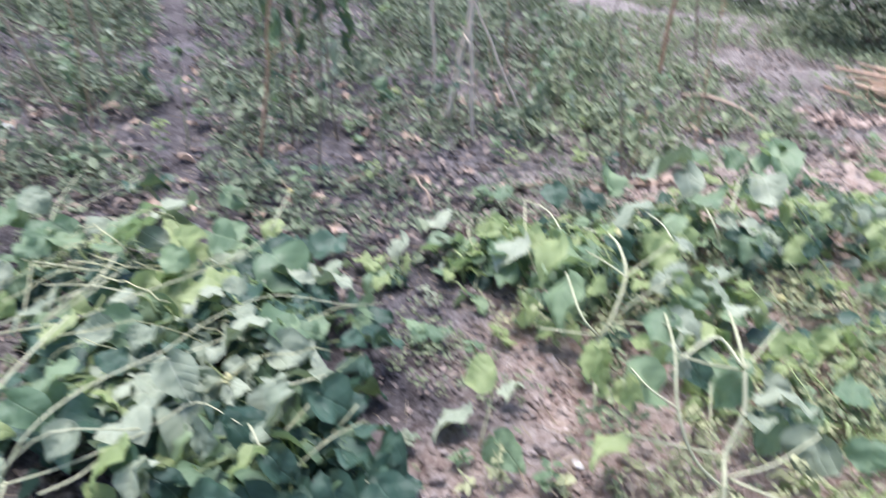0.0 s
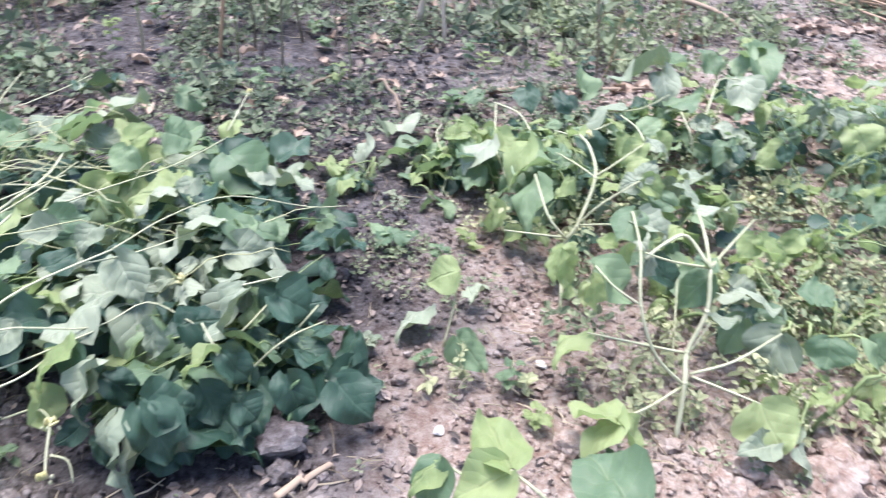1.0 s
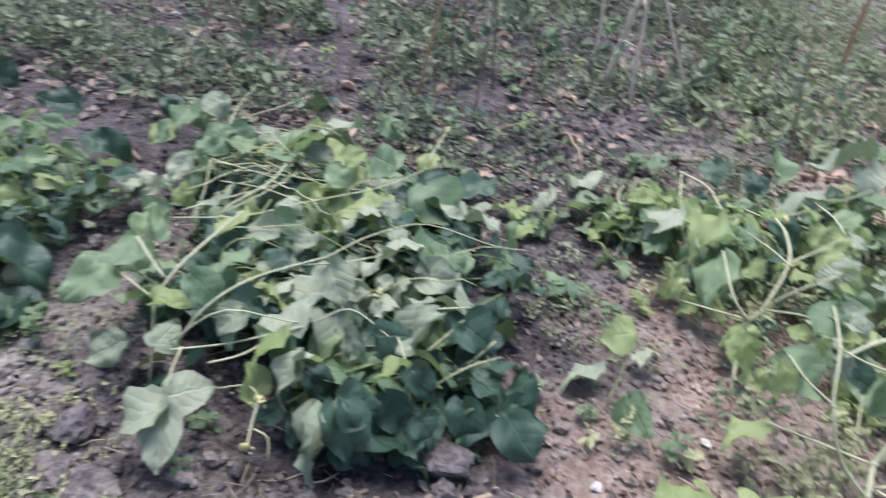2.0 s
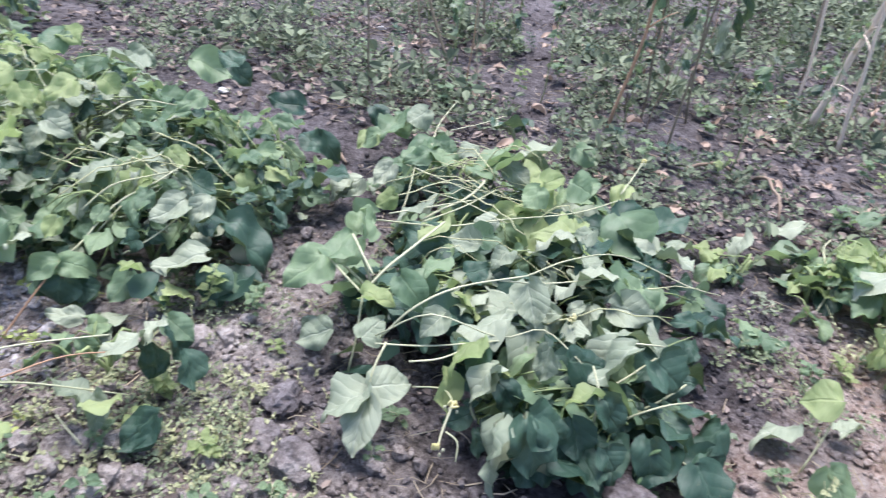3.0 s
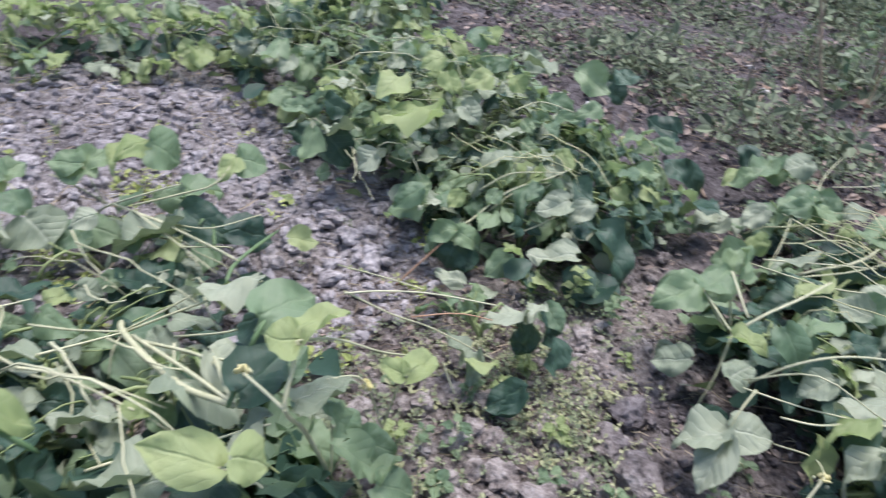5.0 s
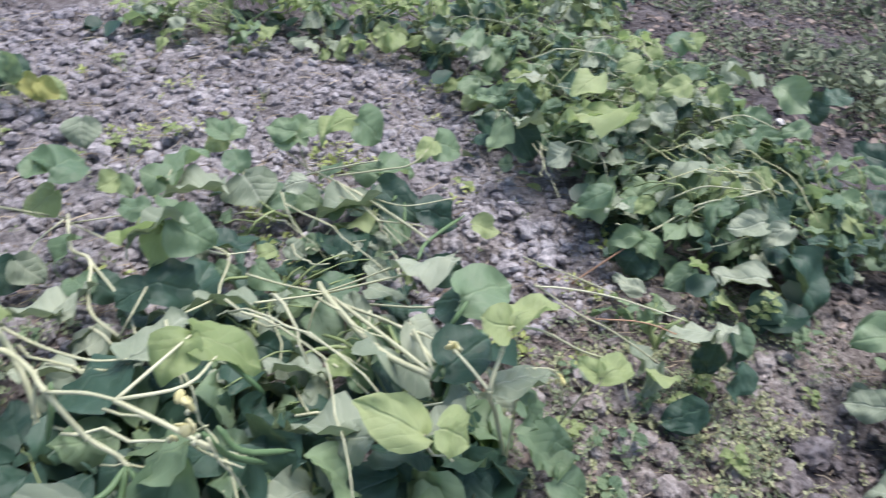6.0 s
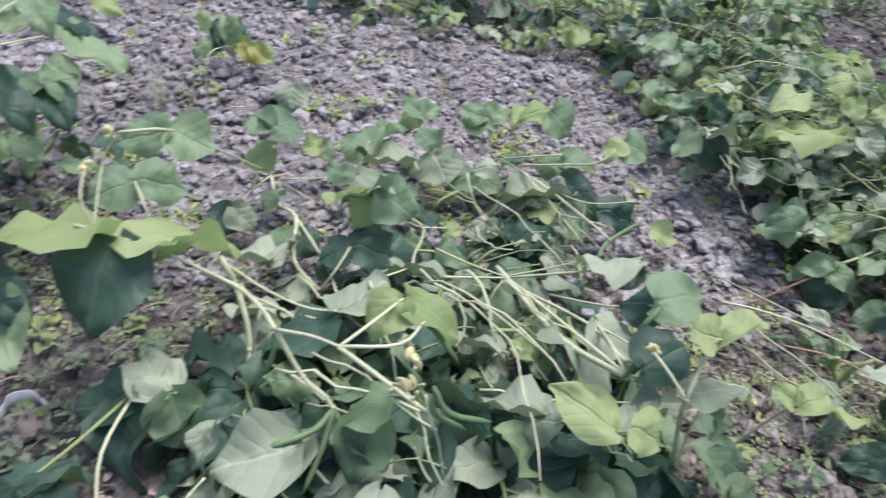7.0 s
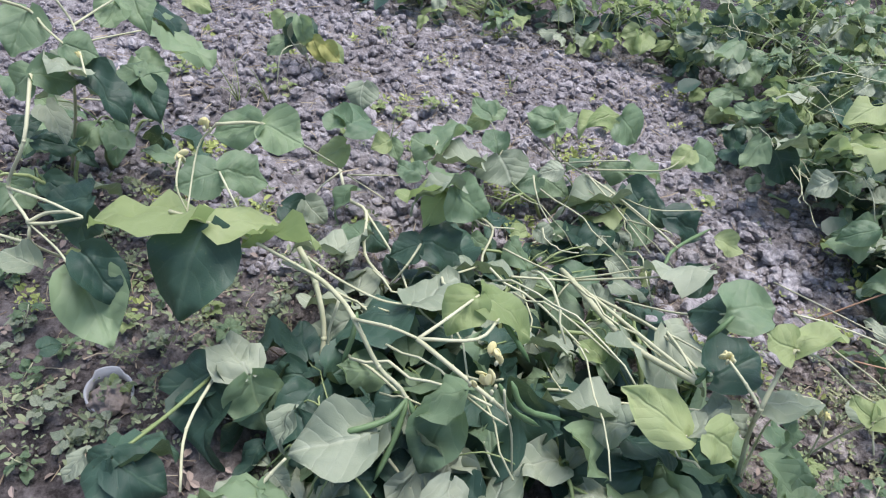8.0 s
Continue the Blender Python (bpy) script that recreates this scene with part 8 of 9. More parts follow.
leaflet(plant, (0.959, 1.244, 0.160), (1.020, 1.235, 0.100), (0.36, -0.80, 0.49), 'mid', 2, 1.15)
leaflet(plant, (0.884, 1.640, 0.120), (0.920, 1.618, 0.060), (0.09, -0.92, 0.39), 'light', 7, 0.78)
leaflet(plant, (0.850, 1.645, 0.120), (0.826, 1.615, 0.080), (-0.33, -0.65, 0.69), 'light', 3, 0.98)

plant = bean_plant(1.13, 2.20, PLANT_LABELS['gj'])
run(plant, 'stem', 0.0026, (0.651, 1.766, 0.030), (0.589, 1.819, 0.120), (0.577, 1.869, 0.200))
run(plant, 'stem', 0.0026, (1.126, 2.203, 0.020), (1.000, 2.217, 0.080), (0.886, 2.168, 0.150))
leaflet(plant, (0.876, 2.166, 0.150), (0.851, 2.118, 0.080), (-0.29, -0.74, 0.60), 'mid', 8, 1.33)
leaflet(plant, (0.897, 2.180, 0.150), (0.961, 2.243, 0.165), (0.10, -0.32, 0.94), 'pale', 4, 0.98)
leaflet(plant, (1.046, 2.232, 0.120), (0.989, 2.174, 0.080), (-0.13, -0.47, 0.87), 'mid', 0, 1.12)
leaflet(plant, (1.292, 2.301, 0.200), (1.343, 2.228, 0.140), (-0.22, -0.70, 0.68), 'light', 5, 1.61)
leaflet(plant, (1.281, 2.321, 0.200), (1.282, 2.254, 0.160), (-0.29, -0.49, 0.82), 'light', 1, 1.06)
leaflet(plant, (1.292, 2.098, 0.100), (1.301, 2.012, 0.040), (-0.30, -0.56, 0.77), 'mid', 6, 1.29)
leaflet(plant, (0.810, 1.825, 0.120), (0.656, 1.760, 0.100), (-0.29, 0.43, 0.85), 'pale', 2, 0.82)
leaflet(plant, (0.558, 1.782, 0.100), (0.641, 1.733, 0.050), (0.04, -0.67, 0.74), 'mid', 7, 1.19)
leaflet(plant, (0.579, 1.887, 0.200), (0.520, 1.830, 0.150), (-0.13, -0.57, 0.81), 'light', 3, 0.93)
leaflet(plant, (0.573, 1.804, 0.180), (0.607, 1.776, 0.120), (0.10, -0.88, 0.47), 'light', 8, 1.04)
leaflet(plant, (0.549, 2.051, 0.200), (0.517, 1.973, 0.158), (-0.06, -0.45, 0.89), 'light', 4, 0.98)
leaflet(plant, (0.620, 2.071, 0.200), (0.669, 2.048, 0.160), (0.14, -0.78, 0.61), 'light', 0, 1.35)
leaflet(plant, (0.439, 2.196, 0.100), (0.523, 2.216, 0.060), (0.46, -0.57, 0.68), 'dark', 5, 1.47)


def loose_stalks(plant, cx, cy, z, rx, ry, n, heading, seed, mat, r=0.0022):
    """Bare leaf stalks that lie tangled on top of a plant."""
    rng = random.Random(seed)
    for k in range(n):
        a = heading + rng.gauss(0, 0.45)
        c = Vector((cx + rng.uniform(-rx, rx), cy + rng.uniform(-ry, ry), z + rng.uniform(-0.04, 0.03)))
        d = Vector((math.cos(a), math.sin(a), rng.uniform(-0.25, 0.25))) * rng.uniform(0.06, 0.18)
        petiole(plant, c - d, c + d, r * rng.uniform(0.6, 1.2), rng.uniform(-0.03, 0.07), mat=mat, rng=rng, n=7, wob=0.007)


DRY_STALK = plain_material("stalk_straw_green", (0.32, 0.32, 0.165), (0.52, 0.51, 0.31), 30.0, 0.55)
tangle = bean_plant(-0.98, 1.50, "bean plant with a tangle of straw coloured stalks")
loose_stalks(tangle, -0.90, 1.48, 0.215, 0.13, 0.14, 16, 0.6, 31, DRY_STALK, 0.0018)
loose_stalks(tangle, -0.58, 1.30, 0.20, 0.2, 0.2, 8, 0.5, 32, DRY_STALK, 0.0018)
tangle = bean_plant(-1.12, -0.40, "bean plant with many bare pale leaf stalks")
loose_stalks(tangle, -1.05, -0.25, 0.185, 0.14, 0.12, 9, 0.55, 33, STEM, 0.0028)
loose_stalks(tangle, -1.08, -0.62, 0.175, 0.16, 0.16, 8, 0.9, 34, STEM, 0.0028)
loose_stalks(tangle, -1.50, -0.20, 0.12, 0.16, 0.14, 9, 0.7, 35, STEM)
tangle = bean_plant(-1.66, 0.85, "bean plant with arching straw coloured stalks")
loose_stalks(tangle, -1.60, 0.85, 0.235, 0.12, 0.12, 9, 0.3, 36, DRY_STALK)

tangle = bean_plant(-2.15, 0.75, "dense bean plant with pale stalks showing between leaves")
loose_stalks(tangle, -2.10, 0.72, 0.30, 0.28, 0.25, 14, 0.6, 37, STEM, 0.0018)
loose_stalks(tangle, -1.85, 0.50, 0.16, 0.22, 0.12, 8, 0.2, 38, STEM, 0.0018)
tangle = bean_plant(-2.75, 0.65, "dense bean plant with pale stalks showing between leaves")
loose_stalks(tangle, -2.75, 0.62, 0.30, 0.30, 0.25, 12, 0.6, 39, STEM, 0.0018)

# ---- weeds, sticks and litter past the bed ----
def stick(x, y, tx, ty, tz, r, mat, label, name="stick", grow=1.6):
    """A thin upright stick from the ground through the second point and on past it."""
    a = Vector((x, y, ground_z(x, y) - 0.02))
    b = a + (Vector((tx, ty, tz)) - a) * grow
    rng = random.Random(int(abs(x * 100) + abs(y * 31)))
    bm = bmesh.new()
    tube(bm, bent(a, b, 0.0, 9, 0.006, rng), r, r * 0.6, 7)
    for k in range(3):
        p = a.lerp(b, rng.uniform(0.25, 0.9))
        q = p + Vector((rng.uniform(-0.1, 0.1), rng.uniform(-0.1, 0.1), rng.uniform(0.03, 0.12)))
        tube(bm, bent(p, q, 0.01, 3, 0.004, rng), r * 0.4, r * 0.2, 5)
    return tagged(link(name, bm, mat), label, "stick", "sticks past the bed")


PALE_STICK, DARK_STICK = "thin dry pale stick standing in weedy soil", "thin dark dry stem standing in weedy soil"
stick(-0.33, 3.61, -0.233, 3.55, 0.62, 0.018, STICK_PALE, PALE_STICK, grow=1.5)
stick(-0.163, 3.33, -0.204, 3.30, 0.52, 0.010, STICK_PALE, PALE_STICK, grow=1.5)
stick(0.115, 3.585, -0.143, 3.50, 0.49, 0.008, STICK_PALE, PALE_STICK, grow=1.7)
stick(-0.446, 3.97, -0.496, 4.0, 0.556, 0.009, STICK_PALE, PALE_STICK, grow=1.6)
stick(0.926, 4.88, 0.945, 4.9, 0.50, 0.016, STEM_RED, "reddish brown stick standing in weedy soil", grow=2.5)
stick(-1.965, 2.887, -2.209, 2.9, 0.427, 0.009, STICK_DARK, DARK_STICK, grow=1.8)
stick(-0.52, 4.49, -0.57, 4.49, 0.49, 0.009, STICK, PALE_STICK, grow=2.5)
stick(1.35, 5.76, 1.25, 5.75, 0.46, 0.010, STICK, PALE_STICK, grow=3.0)
stick(-1.01, 2.70, -0.97, 2.73, 0.41, 0.008, STEM_RED, "reddish dry stem standing among weeds", grow=2.4)
stick(-1.95, 2.21, -1.97, 2.20, 0.44, 0.005, STICK_DARK, DARK_STICK, grow=2.2)
stick(-1.85, 2.51, -1.90, 2.47, 0.37, 0.004, STICK, PALE_STICK, grow=3.0)
stick(-2.07, 3.38, -2.10, 3.36, 0.28, 0.008, STICK, PALE_STICK, grow=4.0)
stick(-0.79, 3.13, -0.86, 3.12, 0.64, 0.006, STICK_DARK, DARK_STICK, grow=1.7)
stick(0.35, 4.6, 0.37, 4.6, 0.5, 0.007, STICK_DARK, DARK_STICK, grow=2.5)


def dead_weeds():
    """Thin dead weed stems that stand past the bed."""
    rng = random.Random(88)
    for k in range(44):
        x, y = rng.uniform(-2.6, 1.3), rng.uniform(2.5, 5.2)
        high = rng.uniform(0.25, 0.95)
        a = Vector((x, y, ground_z(x, y) - 0.02))
        b = a + Vector((rng.gauss(0, 0.1) * high, rng.gauss(0, 0.06) * high, high))
        r = rng.uniform(0.0022, 0.0048)
        bm = bmesh.new()
        tube(bm, bent(a, b, 0.0, 6, 0.008, rng), r, r * 0.5, 5)
        for j in range(rng.randint(1, 4)):
            p = a.lerp(b, rng.uniform(0.4, 0.95))
            tube(bm, bent(p, p + Vector((rng.uniform(-0.06, 0.06), rng.uniform(-0.06, 0.06), rng.uniform(0.02, 0.08))), 0.01, 3, 0.003, rng), r * 0.5, r * 0.25, 4)
        tagged(link("dead_weed", bm, rng.choice((STICK, STICK_DARK, STEM_RED, STALK))), "thin dead weed standing past the bed", "dead weed", "dead weeds")


dead_weeds()


def grass_tuft(x, y, n, high, seed):
    """A few thin arching grass blades."""
    rng = random.Random(seed)
    tuft = thing("grass_tuft", x, y, ground_z(x, y), "thin arching grass blades growing between clods", "grass", "grass tufts")
    for k in range(n):
        a, h = rng.uniform(0, 6.28), high * rng.uniform(0.6, 1.1)
        bm = bmesh.new()
        tube(bm, bent(Vector(), Vector((h * 0.45 * math.cos(a), h * 0.45 * math.sin(a), h * rng.uniform(0.5, 0.9))), h * 0.14, 6, 0.002, rng), 0.0024, 0.0008, 4)
        part("blade", bm, STALK, tuft)


for gx, gy, gn, gh in ((-2.17, -1.17, 6, 0.22), (-2.24, -1.10, 4, 0.14), (-2.55, -0.30, 4, 0.10), (-2.02, -0.70, 4, 0.12), (-2.75, -0.75, 4, 0.11)):
    grass_tuft(gx, gy, gn, gh, int(gx * -100))


def lying(x0, y0, x1, y1, r, sag, mat, label, name="fallen_stick"):
    """A crooked dry stick that lies on the ground."""
    a, b = Vector((x0, y0, ground_z(x0, y0) + r)), Vector((x1, y1, ground_z(x1, y1) + r))
    bm = bmesh.new()
    tube(bm, bent(a, b, sag, 8, 0.008, random.Random(int(abs(x0) * 1000))), r, r * 0.6, 7)
    return tagged(link(name, bm, mat), label, "stick", "fallen sticks")


LYING = "crooked dry stick lying on the soil"
lying(1.05, 4.55, 1.42, 4.10, 0.018, 0.05, STICK, LYING)
lying(-0.62, 2.52, -0.42, 2.66, 0.008, 0.07, STICK, LYING)
lying(-0.38, 2.72, -0.22, 2.42, 0.008, 0.06, STICK, LYING)
lying(0.05, 2.75, 0.85, 3.0, 0.012, 0.02, STICK, LYING)
lying(-1.95, 2.35, -2.3, 2.85, 0.007, 0.02, STICK, LYING)
lying(-1.75, 1.72, -1.55, 1.62, 0.009, 0.02, STICK, LYING)
lying(0.9, 2.9, 1.6, 2.75, 0.010, 0.03, STICK, LYING)
lying(-0.42, 0.62, -0.30, 0.78, 0.007, 0.01, STICK, LYING)
lying(-0.16, 0.78, -0.08, 0.86, 0.009, 0.01, STICK, LYING)


def dry_leaves():
    """Single fallen leaves, curled and brown, that lie on the soil."""
    rng = random.Random(301)
    kinds = [leaflet_mesh("dry_leaf", LITTER_ONE, 0.75, f, d, 0.5, k) for k, (f, d) in enumerate(((0.5, 0.1), (0.2, 0.3), (-0.3, -0.2), (0.7, 0.05)))]
    for i in range(110):
        x, y = rng.uniform(-2.4, 1.2), rng.uniform(2.1, 4.3)
        s = rng.uniform(0.04, 0.085)
        ob = new("dry_leaf", rng.choice(kinds))
        ob.matrix_world = Matrix.LocRotScale((x, y, ground_z(x, y) + 0.016), Euler((rng.uniform(-0.25, 0.25), rng.uniform(-0.3, 0.3), rng.uniform(0, 6.28))), (s, s, s))
        tagged(ob, "curled dry brown leaf lying on the soil", "dry leaf", "fallen leaves")


LITTER_ONE = plain_material("dry_leaf", (0.20, 0.135, 0.10), (0.60, 0.46, 0.37), 20.0, 0.8, 0.1, 0.4)
dry_leaves()


def small_weed(x, y, high, n, size, seed, tone):
    """A little weed: a thin stem with pairs of small oval leaves."""
    rng = random.Random(seed)
    plant = thing("weed", x, y, ground_z(x, y), "small green weed with oval leaves on bare soil", "weed", "weeds in the bed")
    top = plant.location + Vector((rng.uniform(-0.03, 0.03), rng.uniform(-0.03, 0.03), high))
    line = bent(plant.location, top, 0.0, 4, 0.004, rng)
    bm = bmesh.new()
    tube(bm, [p - plant.location for p in line], 0.0016, 0.001, 5)
    part("stem", bm, STEM, plant)
    for k in range(n):
        f = 0.3 + 0.7 * k / n
        a = k * 2.4 + rng.uniform(-0.4, 0.4)
        b = Vector(plant.location).lerp(top, f)
        d = Vector((math.cos(a), math.sin(a), rng.uniform(-0.2, 0.5))).normalized()
        leaflet(plant, b + d * 0.008, b + d * (0.008 + size * rng.uniform(0.7, 1.2)), (rng.uniform(-0.2, 0.2), rng.uniform(-0.2, 0.2), 1), tone, rng.randrange(5), 0.85)


def weeds():
    rng = random.Random(401)
    fixed = ((-1.22, 0.74, 0.14, 16), (-1.12, 0.80, 0.10, 12), (-1.28, 0.68, 0.08, 10), (-1.02, 0.36, 0.05, 8), (-1.22, -1.26, 0.05, 6), (-1.15, -1.34, 0.06, 7), (-1.02, -1.20, 0.04, 6), (-1.28, -1.12, 0.04, 6), (-0.95, -1.10, 0.04, 6), (0.22, 1.10, 0.07, 9), (0.28, 1.02, 0.05, 8), (0.05, 1.55, 0.06, 10), (0.12, 1.62, 0.06, 10), (0.45, 0.95, 0.06, 8), (-1.14, -1.33, 0.05, 9), (-1.02, -1.28, 0.06, 10), (-0.97, -1.22, 0.05, 9), (-1.12, -1.25, 0.04, 8), (-1.17, -1.09, 0.04, 8), (-0.87, -1.18, 0.04, 8), (-1.02, 0.18, 0.05, 9), (-0.93, 0.25, 0.06, 10), (-0.99, 0.42, 0.07, 12), (-0.88, 0.17, 0.05, 9), (-0.86, 0.48, 0.05, 9), (-0.80, 0.36, 0.05, 9), (-1.08, 0.52, 0.07, 11))
    for i, (x, y, h, n) in enumerate(fixed):
        low = y < -1.0
        small_weed(x, y, h, n, 0.020 if low else 0.026, 500 + i, ("mid" if i % 2 else "pale") if low else ("mid" if i % 2 else "light"))
    for i in range(60):
        x, y = rng.uniform(-1.4, 1.2), rng.uniform(0.2, 2.5)
        if i > 40:
            x, y = rng.uniform(-1.5, -0.85), rng.uniform(-1.5, -0.8)
        small_weed(x, y, rng.uniform(0.02, 0.06), rng.randint(5, 9), rng.uniform(0.018, 0.03), 600 + i, rng.choice(("mid", "mid", "light", "pale")))
    for i in range(70):
        x, y = rng.uniform(-3.0, 2.0), rng.uniform(2.2, 4.0)
        small_weed(x, y, rng.uniform(0.04, 0.14), rng.randint(6, 12), rng.uniform(0.025, 0.045), 700 + i, rng.choice(("mid", "dark", "mid", "light")))
    for i in range(16):
        x, y = rng.uniform(-2.9, -1.5), rng.uniform(-1.5, 0.3)
        small_weed(x, y, rng.uniform(0.02, 0.06), rng.randint(6, 10), 0.026, 800 + i, "light")


weeds()


def tall_weed(x, y, high, lean, n, size, seed, label):
    """A tall thin weed whose long narrow leaves hang from its top."""
    rng = random.Random(seed)
    plant = thing("tall_weed", x, y, ground_z(x, y), label, "weed", "tall weeds")
    top = plant.location + Vector((lean[0], lean[1], high))
    line = bent(plant.location, top, 0.02, 8, 0.008, rng)
    bm = bmesh.new()
    tube(bm, [p - plant.location for p in line], 0.006, 0.003, 6)
    part("stem", bm, STICK_DARK, plant)
    for k in range(n):
        f = rng.uniform(0.55, 1.0)
        b = Vector(plant.location).lerp(top, f) + Vector((rng.uniform(-0.09, 0.09), rng.uniform(-0.09, 0.09), 0))
        d = Vector((rng.uniform(-0.4, 0.4), rng.uniform(-0.4, 0.4), -1)).normalized()
        leaflet(plant, b, b + d * size * rng.uniform(0.7, 1.2), (rng.uniform(-1, 1), -1, 0.3), rng.choice(("mid", "dark", "pale")), rng.randrange(9), 0.36)


tall_weed(-0.72, 2.62, 1.05, (0.04, -0.06), 20, 0.12, 901, "tall thin weed with drooping narrow leaves")
tall_weed(-0.95, 2.95, 1.0, (-0.05, -0.02), 14, 0.13, 902, "tall thin weed with drooping narrow leaves")
tall_weed(0.55, 4.9, 1.2, (0.1, 0.0), 16, 0.14, 903, "tall thin weed with drooping narrow leaves")
tall_weed(-2.0, 3.6, 1.1, (0.05, 0.0), 14, 0.14, 904, "tall thin weed with drooping narrow leaves")


def leafy_stems():
    """Thin upright weeds with small leaves all along the stem."""
    rng = random.Random(95)
    for k in range(16):
        x, y = rng.uniform(-2.3, 0.9), rng.uniform(2.5, 4.2)
        plant = thing("upright_weed", x, y, ground_z(x, y), "thin upright weed with small leaves past the bed", "weed", "upright weeds")
        high = rng.uniform(0.35, 0.8)
        top = plant.location + Vector((rng.uniform(-0.08, 0.08), rng.uniform(-0.05, 0.05), high))
        line = bent(plant.location, top, 0.0, 7, 0.008, rng)
        bm = bmesh.new()
        tube(bm, [p - plant.location for p in line], 0.0034, 0.0016, 5)
        part("stem", bm, STALK, plant)
        for j in range(9):
            b = Vector(plant.location).lerp(top, rng.uniform(0.3, 1.0))
            a = rng.uniform(0, 6.28)
            d = Vector((math.cos(a), math.sin(a), rng.uniform(-0.9, 0.2))).normalized()
            leaflet(plant, b, b + d * rng.uniform(0.035, 0.07), (rng.uniform(-0.3, 0.3), -0.4, 1), rng.choice(("mid", "dark", "pale", "mid")), rng.randrange(9), 0.6)


leafy_stems()


def bush(x, y, rx, high, n, seed, label):
    """A low bush: a few limbs and a ragged crown of many small leaves."""
    rng = random.Random(seed)
    ob = thing("bush", x, y, ground_z(x, y), label, "bush", "bushes")
    for k in range(5):
        a = k * 1.3
        bm = bmesh.new()
        tube(bm, bent(Vector(), Vector((rx * 0.6 * math.cos(a), rx * 0.6 * math.sin(a), high * 0.8)), 0.05, 5, 0.02, rng), 0.016, 0.005, 6)
        part("limb", bm, BARK, ob)
    verts, faces = [], []
    clumps = [(rng.uniform(-rx, rx), rng.uniform(-rx, rx), rng.uniform(0.1, high)) for _ in range(26)]
    for i in range(n):
        c = rng.choice(clumps)
        p = Vector((c[0] + rng.gauss(0, 0.14), c[1] + rng.gauss(0, 0.14), max(0.03, c[2] + rng.gauss(0, 0.12))))
        m = Matrix.Translation(p) @ Euler((rng.uniform(-1, 1), rng.uniform(-1, 1), rng.uniform(0, 6))).to_matrix().to_4x4()
        s = rng.uniform(0.03, 0.08)
        b = len(verts)
        verts += [tuple(m @ (Vector(q) * s)) for q in ((0, -0.5, 0), (0.28, -0.1, 0.1), (0.2, 0.3, 0.08), (0, 0.6, -0.06), (-0.2, 0.3, 0.08), (-0.28, -0.1, 0.1))]
        faces += [(b, b + 1, b + 2, b + 3), (b, b + 3, b + 4, b + 5)]
    me = bpy.data.meshes.new("crown")
    me.from_pydata(verts, [], faces)
    me.materials.append(WEED)
    crown = new("crown", me)
    crown.parent = ob


bush(3.05, 6.9, 0.6, 0.75, 3600, 51, "dense dark green bush past the garden")
bush(4.9, 8.2, 1.0, 1.1, 3600, 52, "dense dark green bush past the garden")
bush(2.6, 9.6, 0.8, 0.7, 2200, 53, "low green bush past the garden")


def stalk_pile(x, y, seed):
    """A heap of dry cut stalks."""
    rng = random.Random(seed)
    pile = thing("stalk_pile", x, y, ground_z(x, y), "heap of dry pinkish brown cut stalks and leaves", "stalk pile")
    for k in range(60):
        a = rng.gauss(-0.95, 0.09)
        w = rng.gauss(0, 0.17)
        c = Vector((0.82 * w, 0.57 * w, 0)) + Vector((0.57, -0.82, 0)) * rng.uniform(-0.15, 0.15)
        h = max(0.015, 0.24 - 0.6 * abs(w)) * rng.uniform(0.05, 1.0)
        d = Vector((math.cos(a), math.sin(a), rng.uniform(-0.05, 0.05))) * rng.uniform(0.35, 0.62)
        bm = bmesh.new()
        c.z = h + 0.02
        tube(bm, bent(c - d, c + d, 0.015, 4, 0.008, rng), rng.uniform(0.006, 0.014), 0.005, 6)
        part("stalk", bm, STRAW_ONE, pile)


STRAW_ONE = plain_material("cut_stalk", (0.22, 0.13, 0.09), (0.62, 0.46, 0.34), 18.0, 0.8)
stalk_pile(2.70, 4.62, 61)
stalk_pile(3.10, 4.85, 62)


DRY_EARTH = plain_material("dry_earth", (0.22, 0.175, 0.15), (0.46, 0.39, 0.345), 120.0, 0.95, 0.0, 1.0)


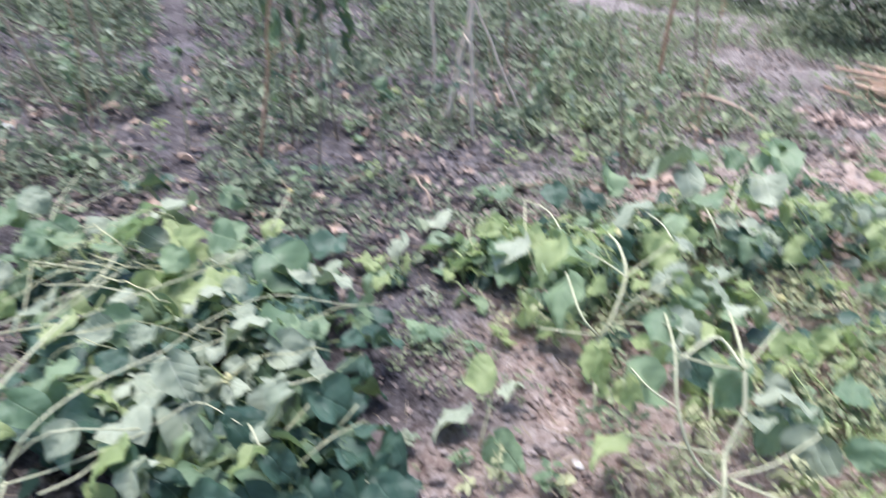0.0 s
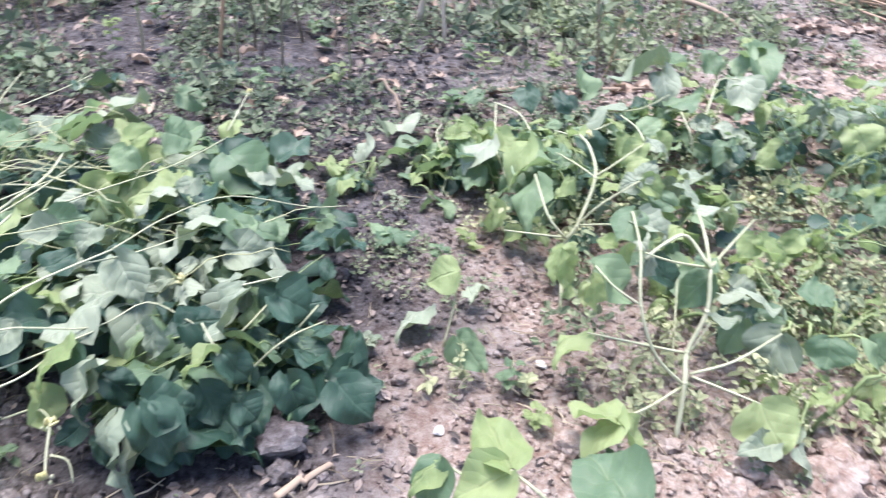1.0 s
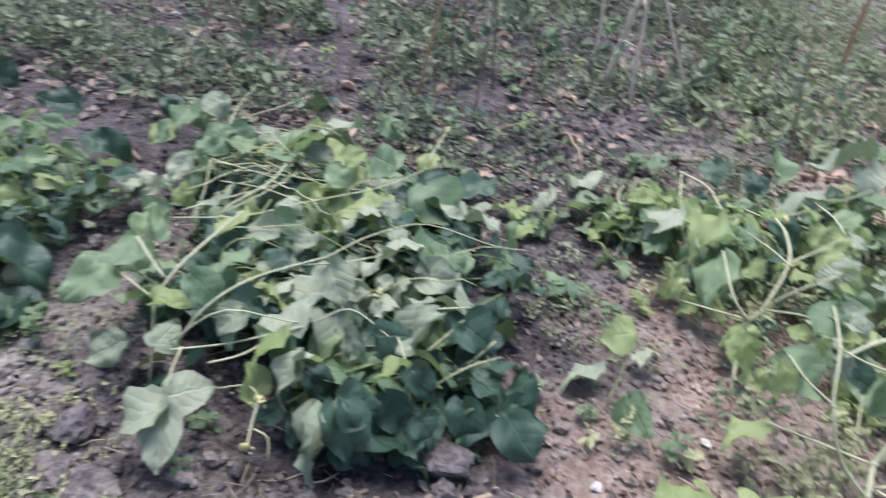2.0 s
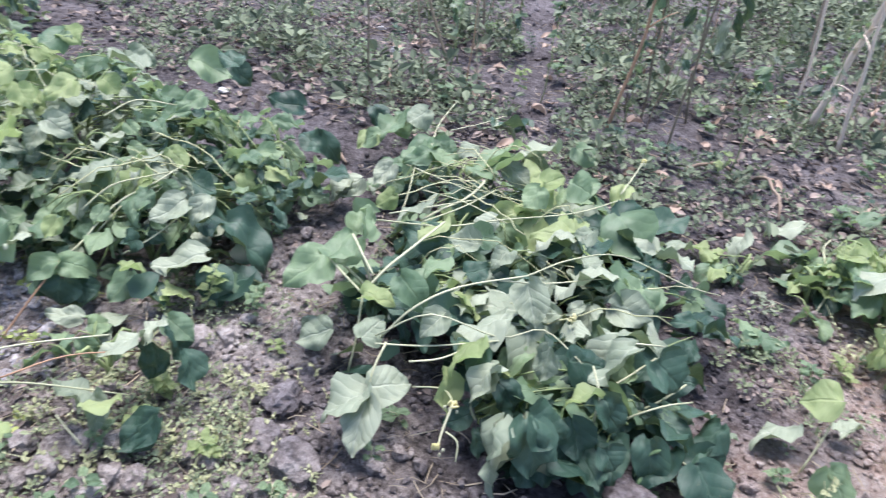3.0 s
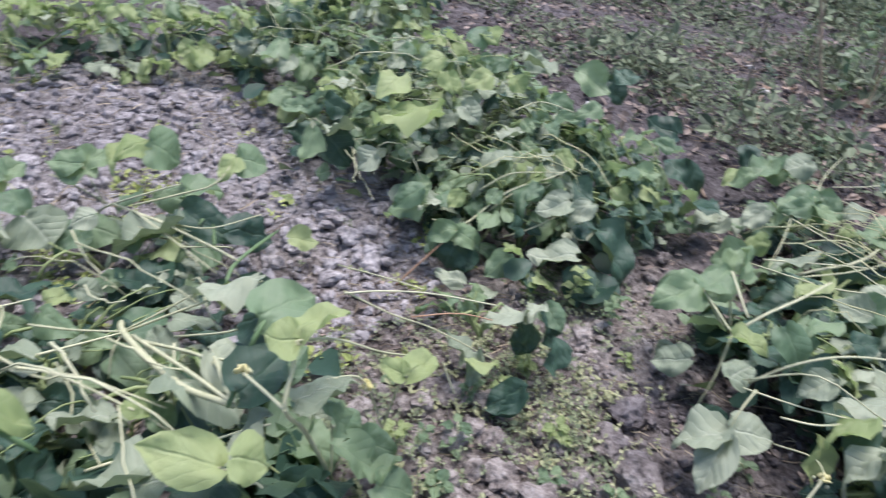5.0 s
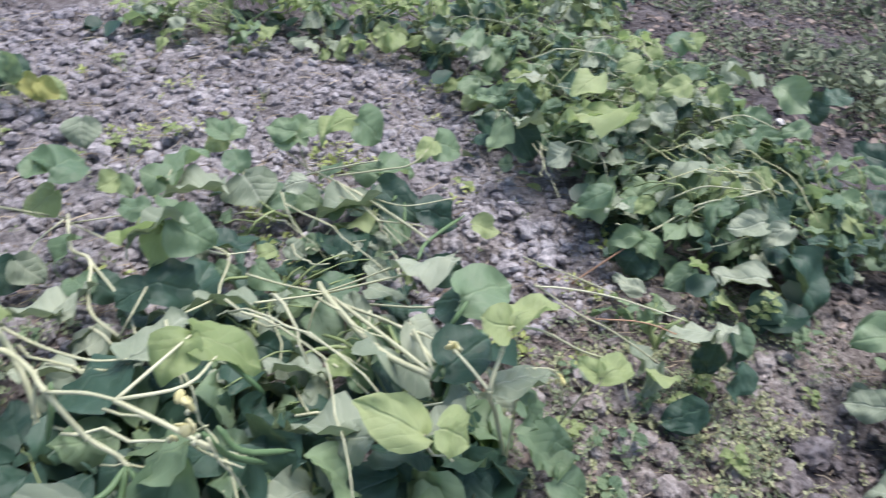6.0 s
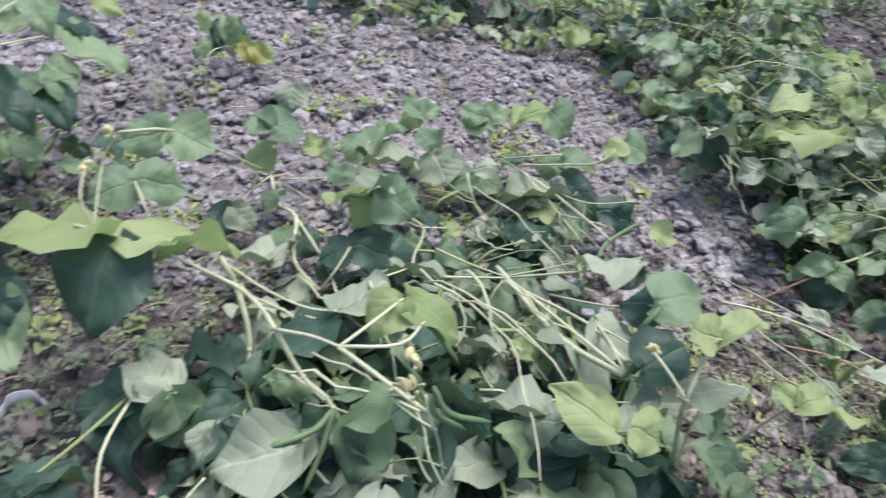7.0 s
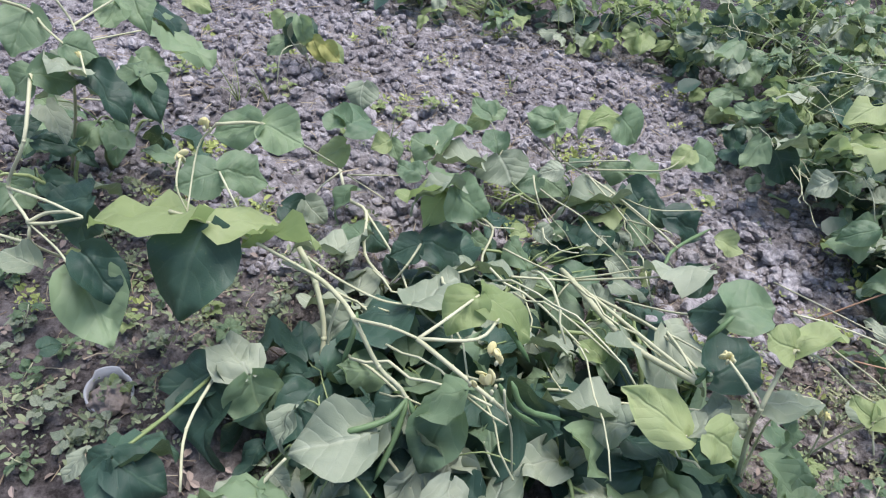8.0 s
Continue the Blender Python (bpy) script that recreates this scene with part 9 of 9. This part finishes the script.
def pipe_end(x, y):
    """A short grey plastic pipe end, sunk upright, its rim chipped to a tab, with earth inside."""
    ob = thing("pipe_end", x, y, ground_z(x, y), "broken grey plastic pipe end sunk in soil", "pipe")
    bm = bmesh.new()
    n = 36
    rings = []
    for rad, z in ((0.041, -0.03), (0.041, 0.024), (0.037, 0.025), (0.037, -0.03)):
        rings.append([bm.verts.new((rad * math.cos(2 * math.pi * k / n), rad * math.sin(2 * math.pi * k / n), z + ((0.014 if 17 <= k <= 23 else -0.016 * max(0.0, math.cos(2 * math.pi * k / n - 0.5))) if z > 0 else 0.0))) for k in range(n)])
    for a, b in zip(rings, rings[1:] + rings[:1]):
        for k in range(n):
            bm.faces.new((a[k], a[(k + 1) % n], b[(k + 1) % n], b[k]))
    rim = part("rim", bm, PLASTIC, ob, "grey plastic rim")
    bm = bmesh.new()
    bmesh.ops.create_icosphere(bm, subdivisions=4, radius=0.034)
    for v in bm.verts:
        v.co *= 1 + 0.25 * noise.noise(v.co * 60) + 0.25 * noise.noise(v.co * 170)
        v.co = Vector((v.co.x + 0.014, v.co.y + 0.008, v.co.z * 0.75 + 0.008))
    part("earth_fill", bm, DRY_EARTH, ob, "lump of dry earth")
    rim.matrix_local = pose(0, 0, 0, -4, 8, 0)


pipe_end(-1.03, -1.125)


def pebble(x, y, s, seed):
    ob = new("pebble", PEBBLES[seed % 3])
    ob.matrix_world = Matrix.LocRotScale((x, y, ground_z(x, y) + s * 0.2), Euler((0.2, 0.1, seed)), (s, s * 0.8, s * 0.7))
    tagged(ob, "small pale stone lying on the soil", "stone", "pale stones")


STONE = plain_material("pale_stone", (0.40, 0.38, 0.37), (0.62, 0.60, 0.58), 25.0, 0.7)
PEBBLES = [clod_mesh("pebble", 90 + k, STONE) for k in range(3)]
for k, (px, py, ps) in enumerate(((-2.30, 2.85, 0.07), (-2.14, -0.75, 0.035), (-1.9, 4.4, 0.07), (-2.35, 1.75, 0.05), (-2.6, 3.1, 0.05), (-1.2, 2.25, 0.05), (-0.5, 3.6, 0.05), (0.1, 0.98, 0.025), (-0.12, 1.02, 0.02), (0.3, 1.2, 0.03))):
    pebble(px, py, ps, k)

lone_clods()
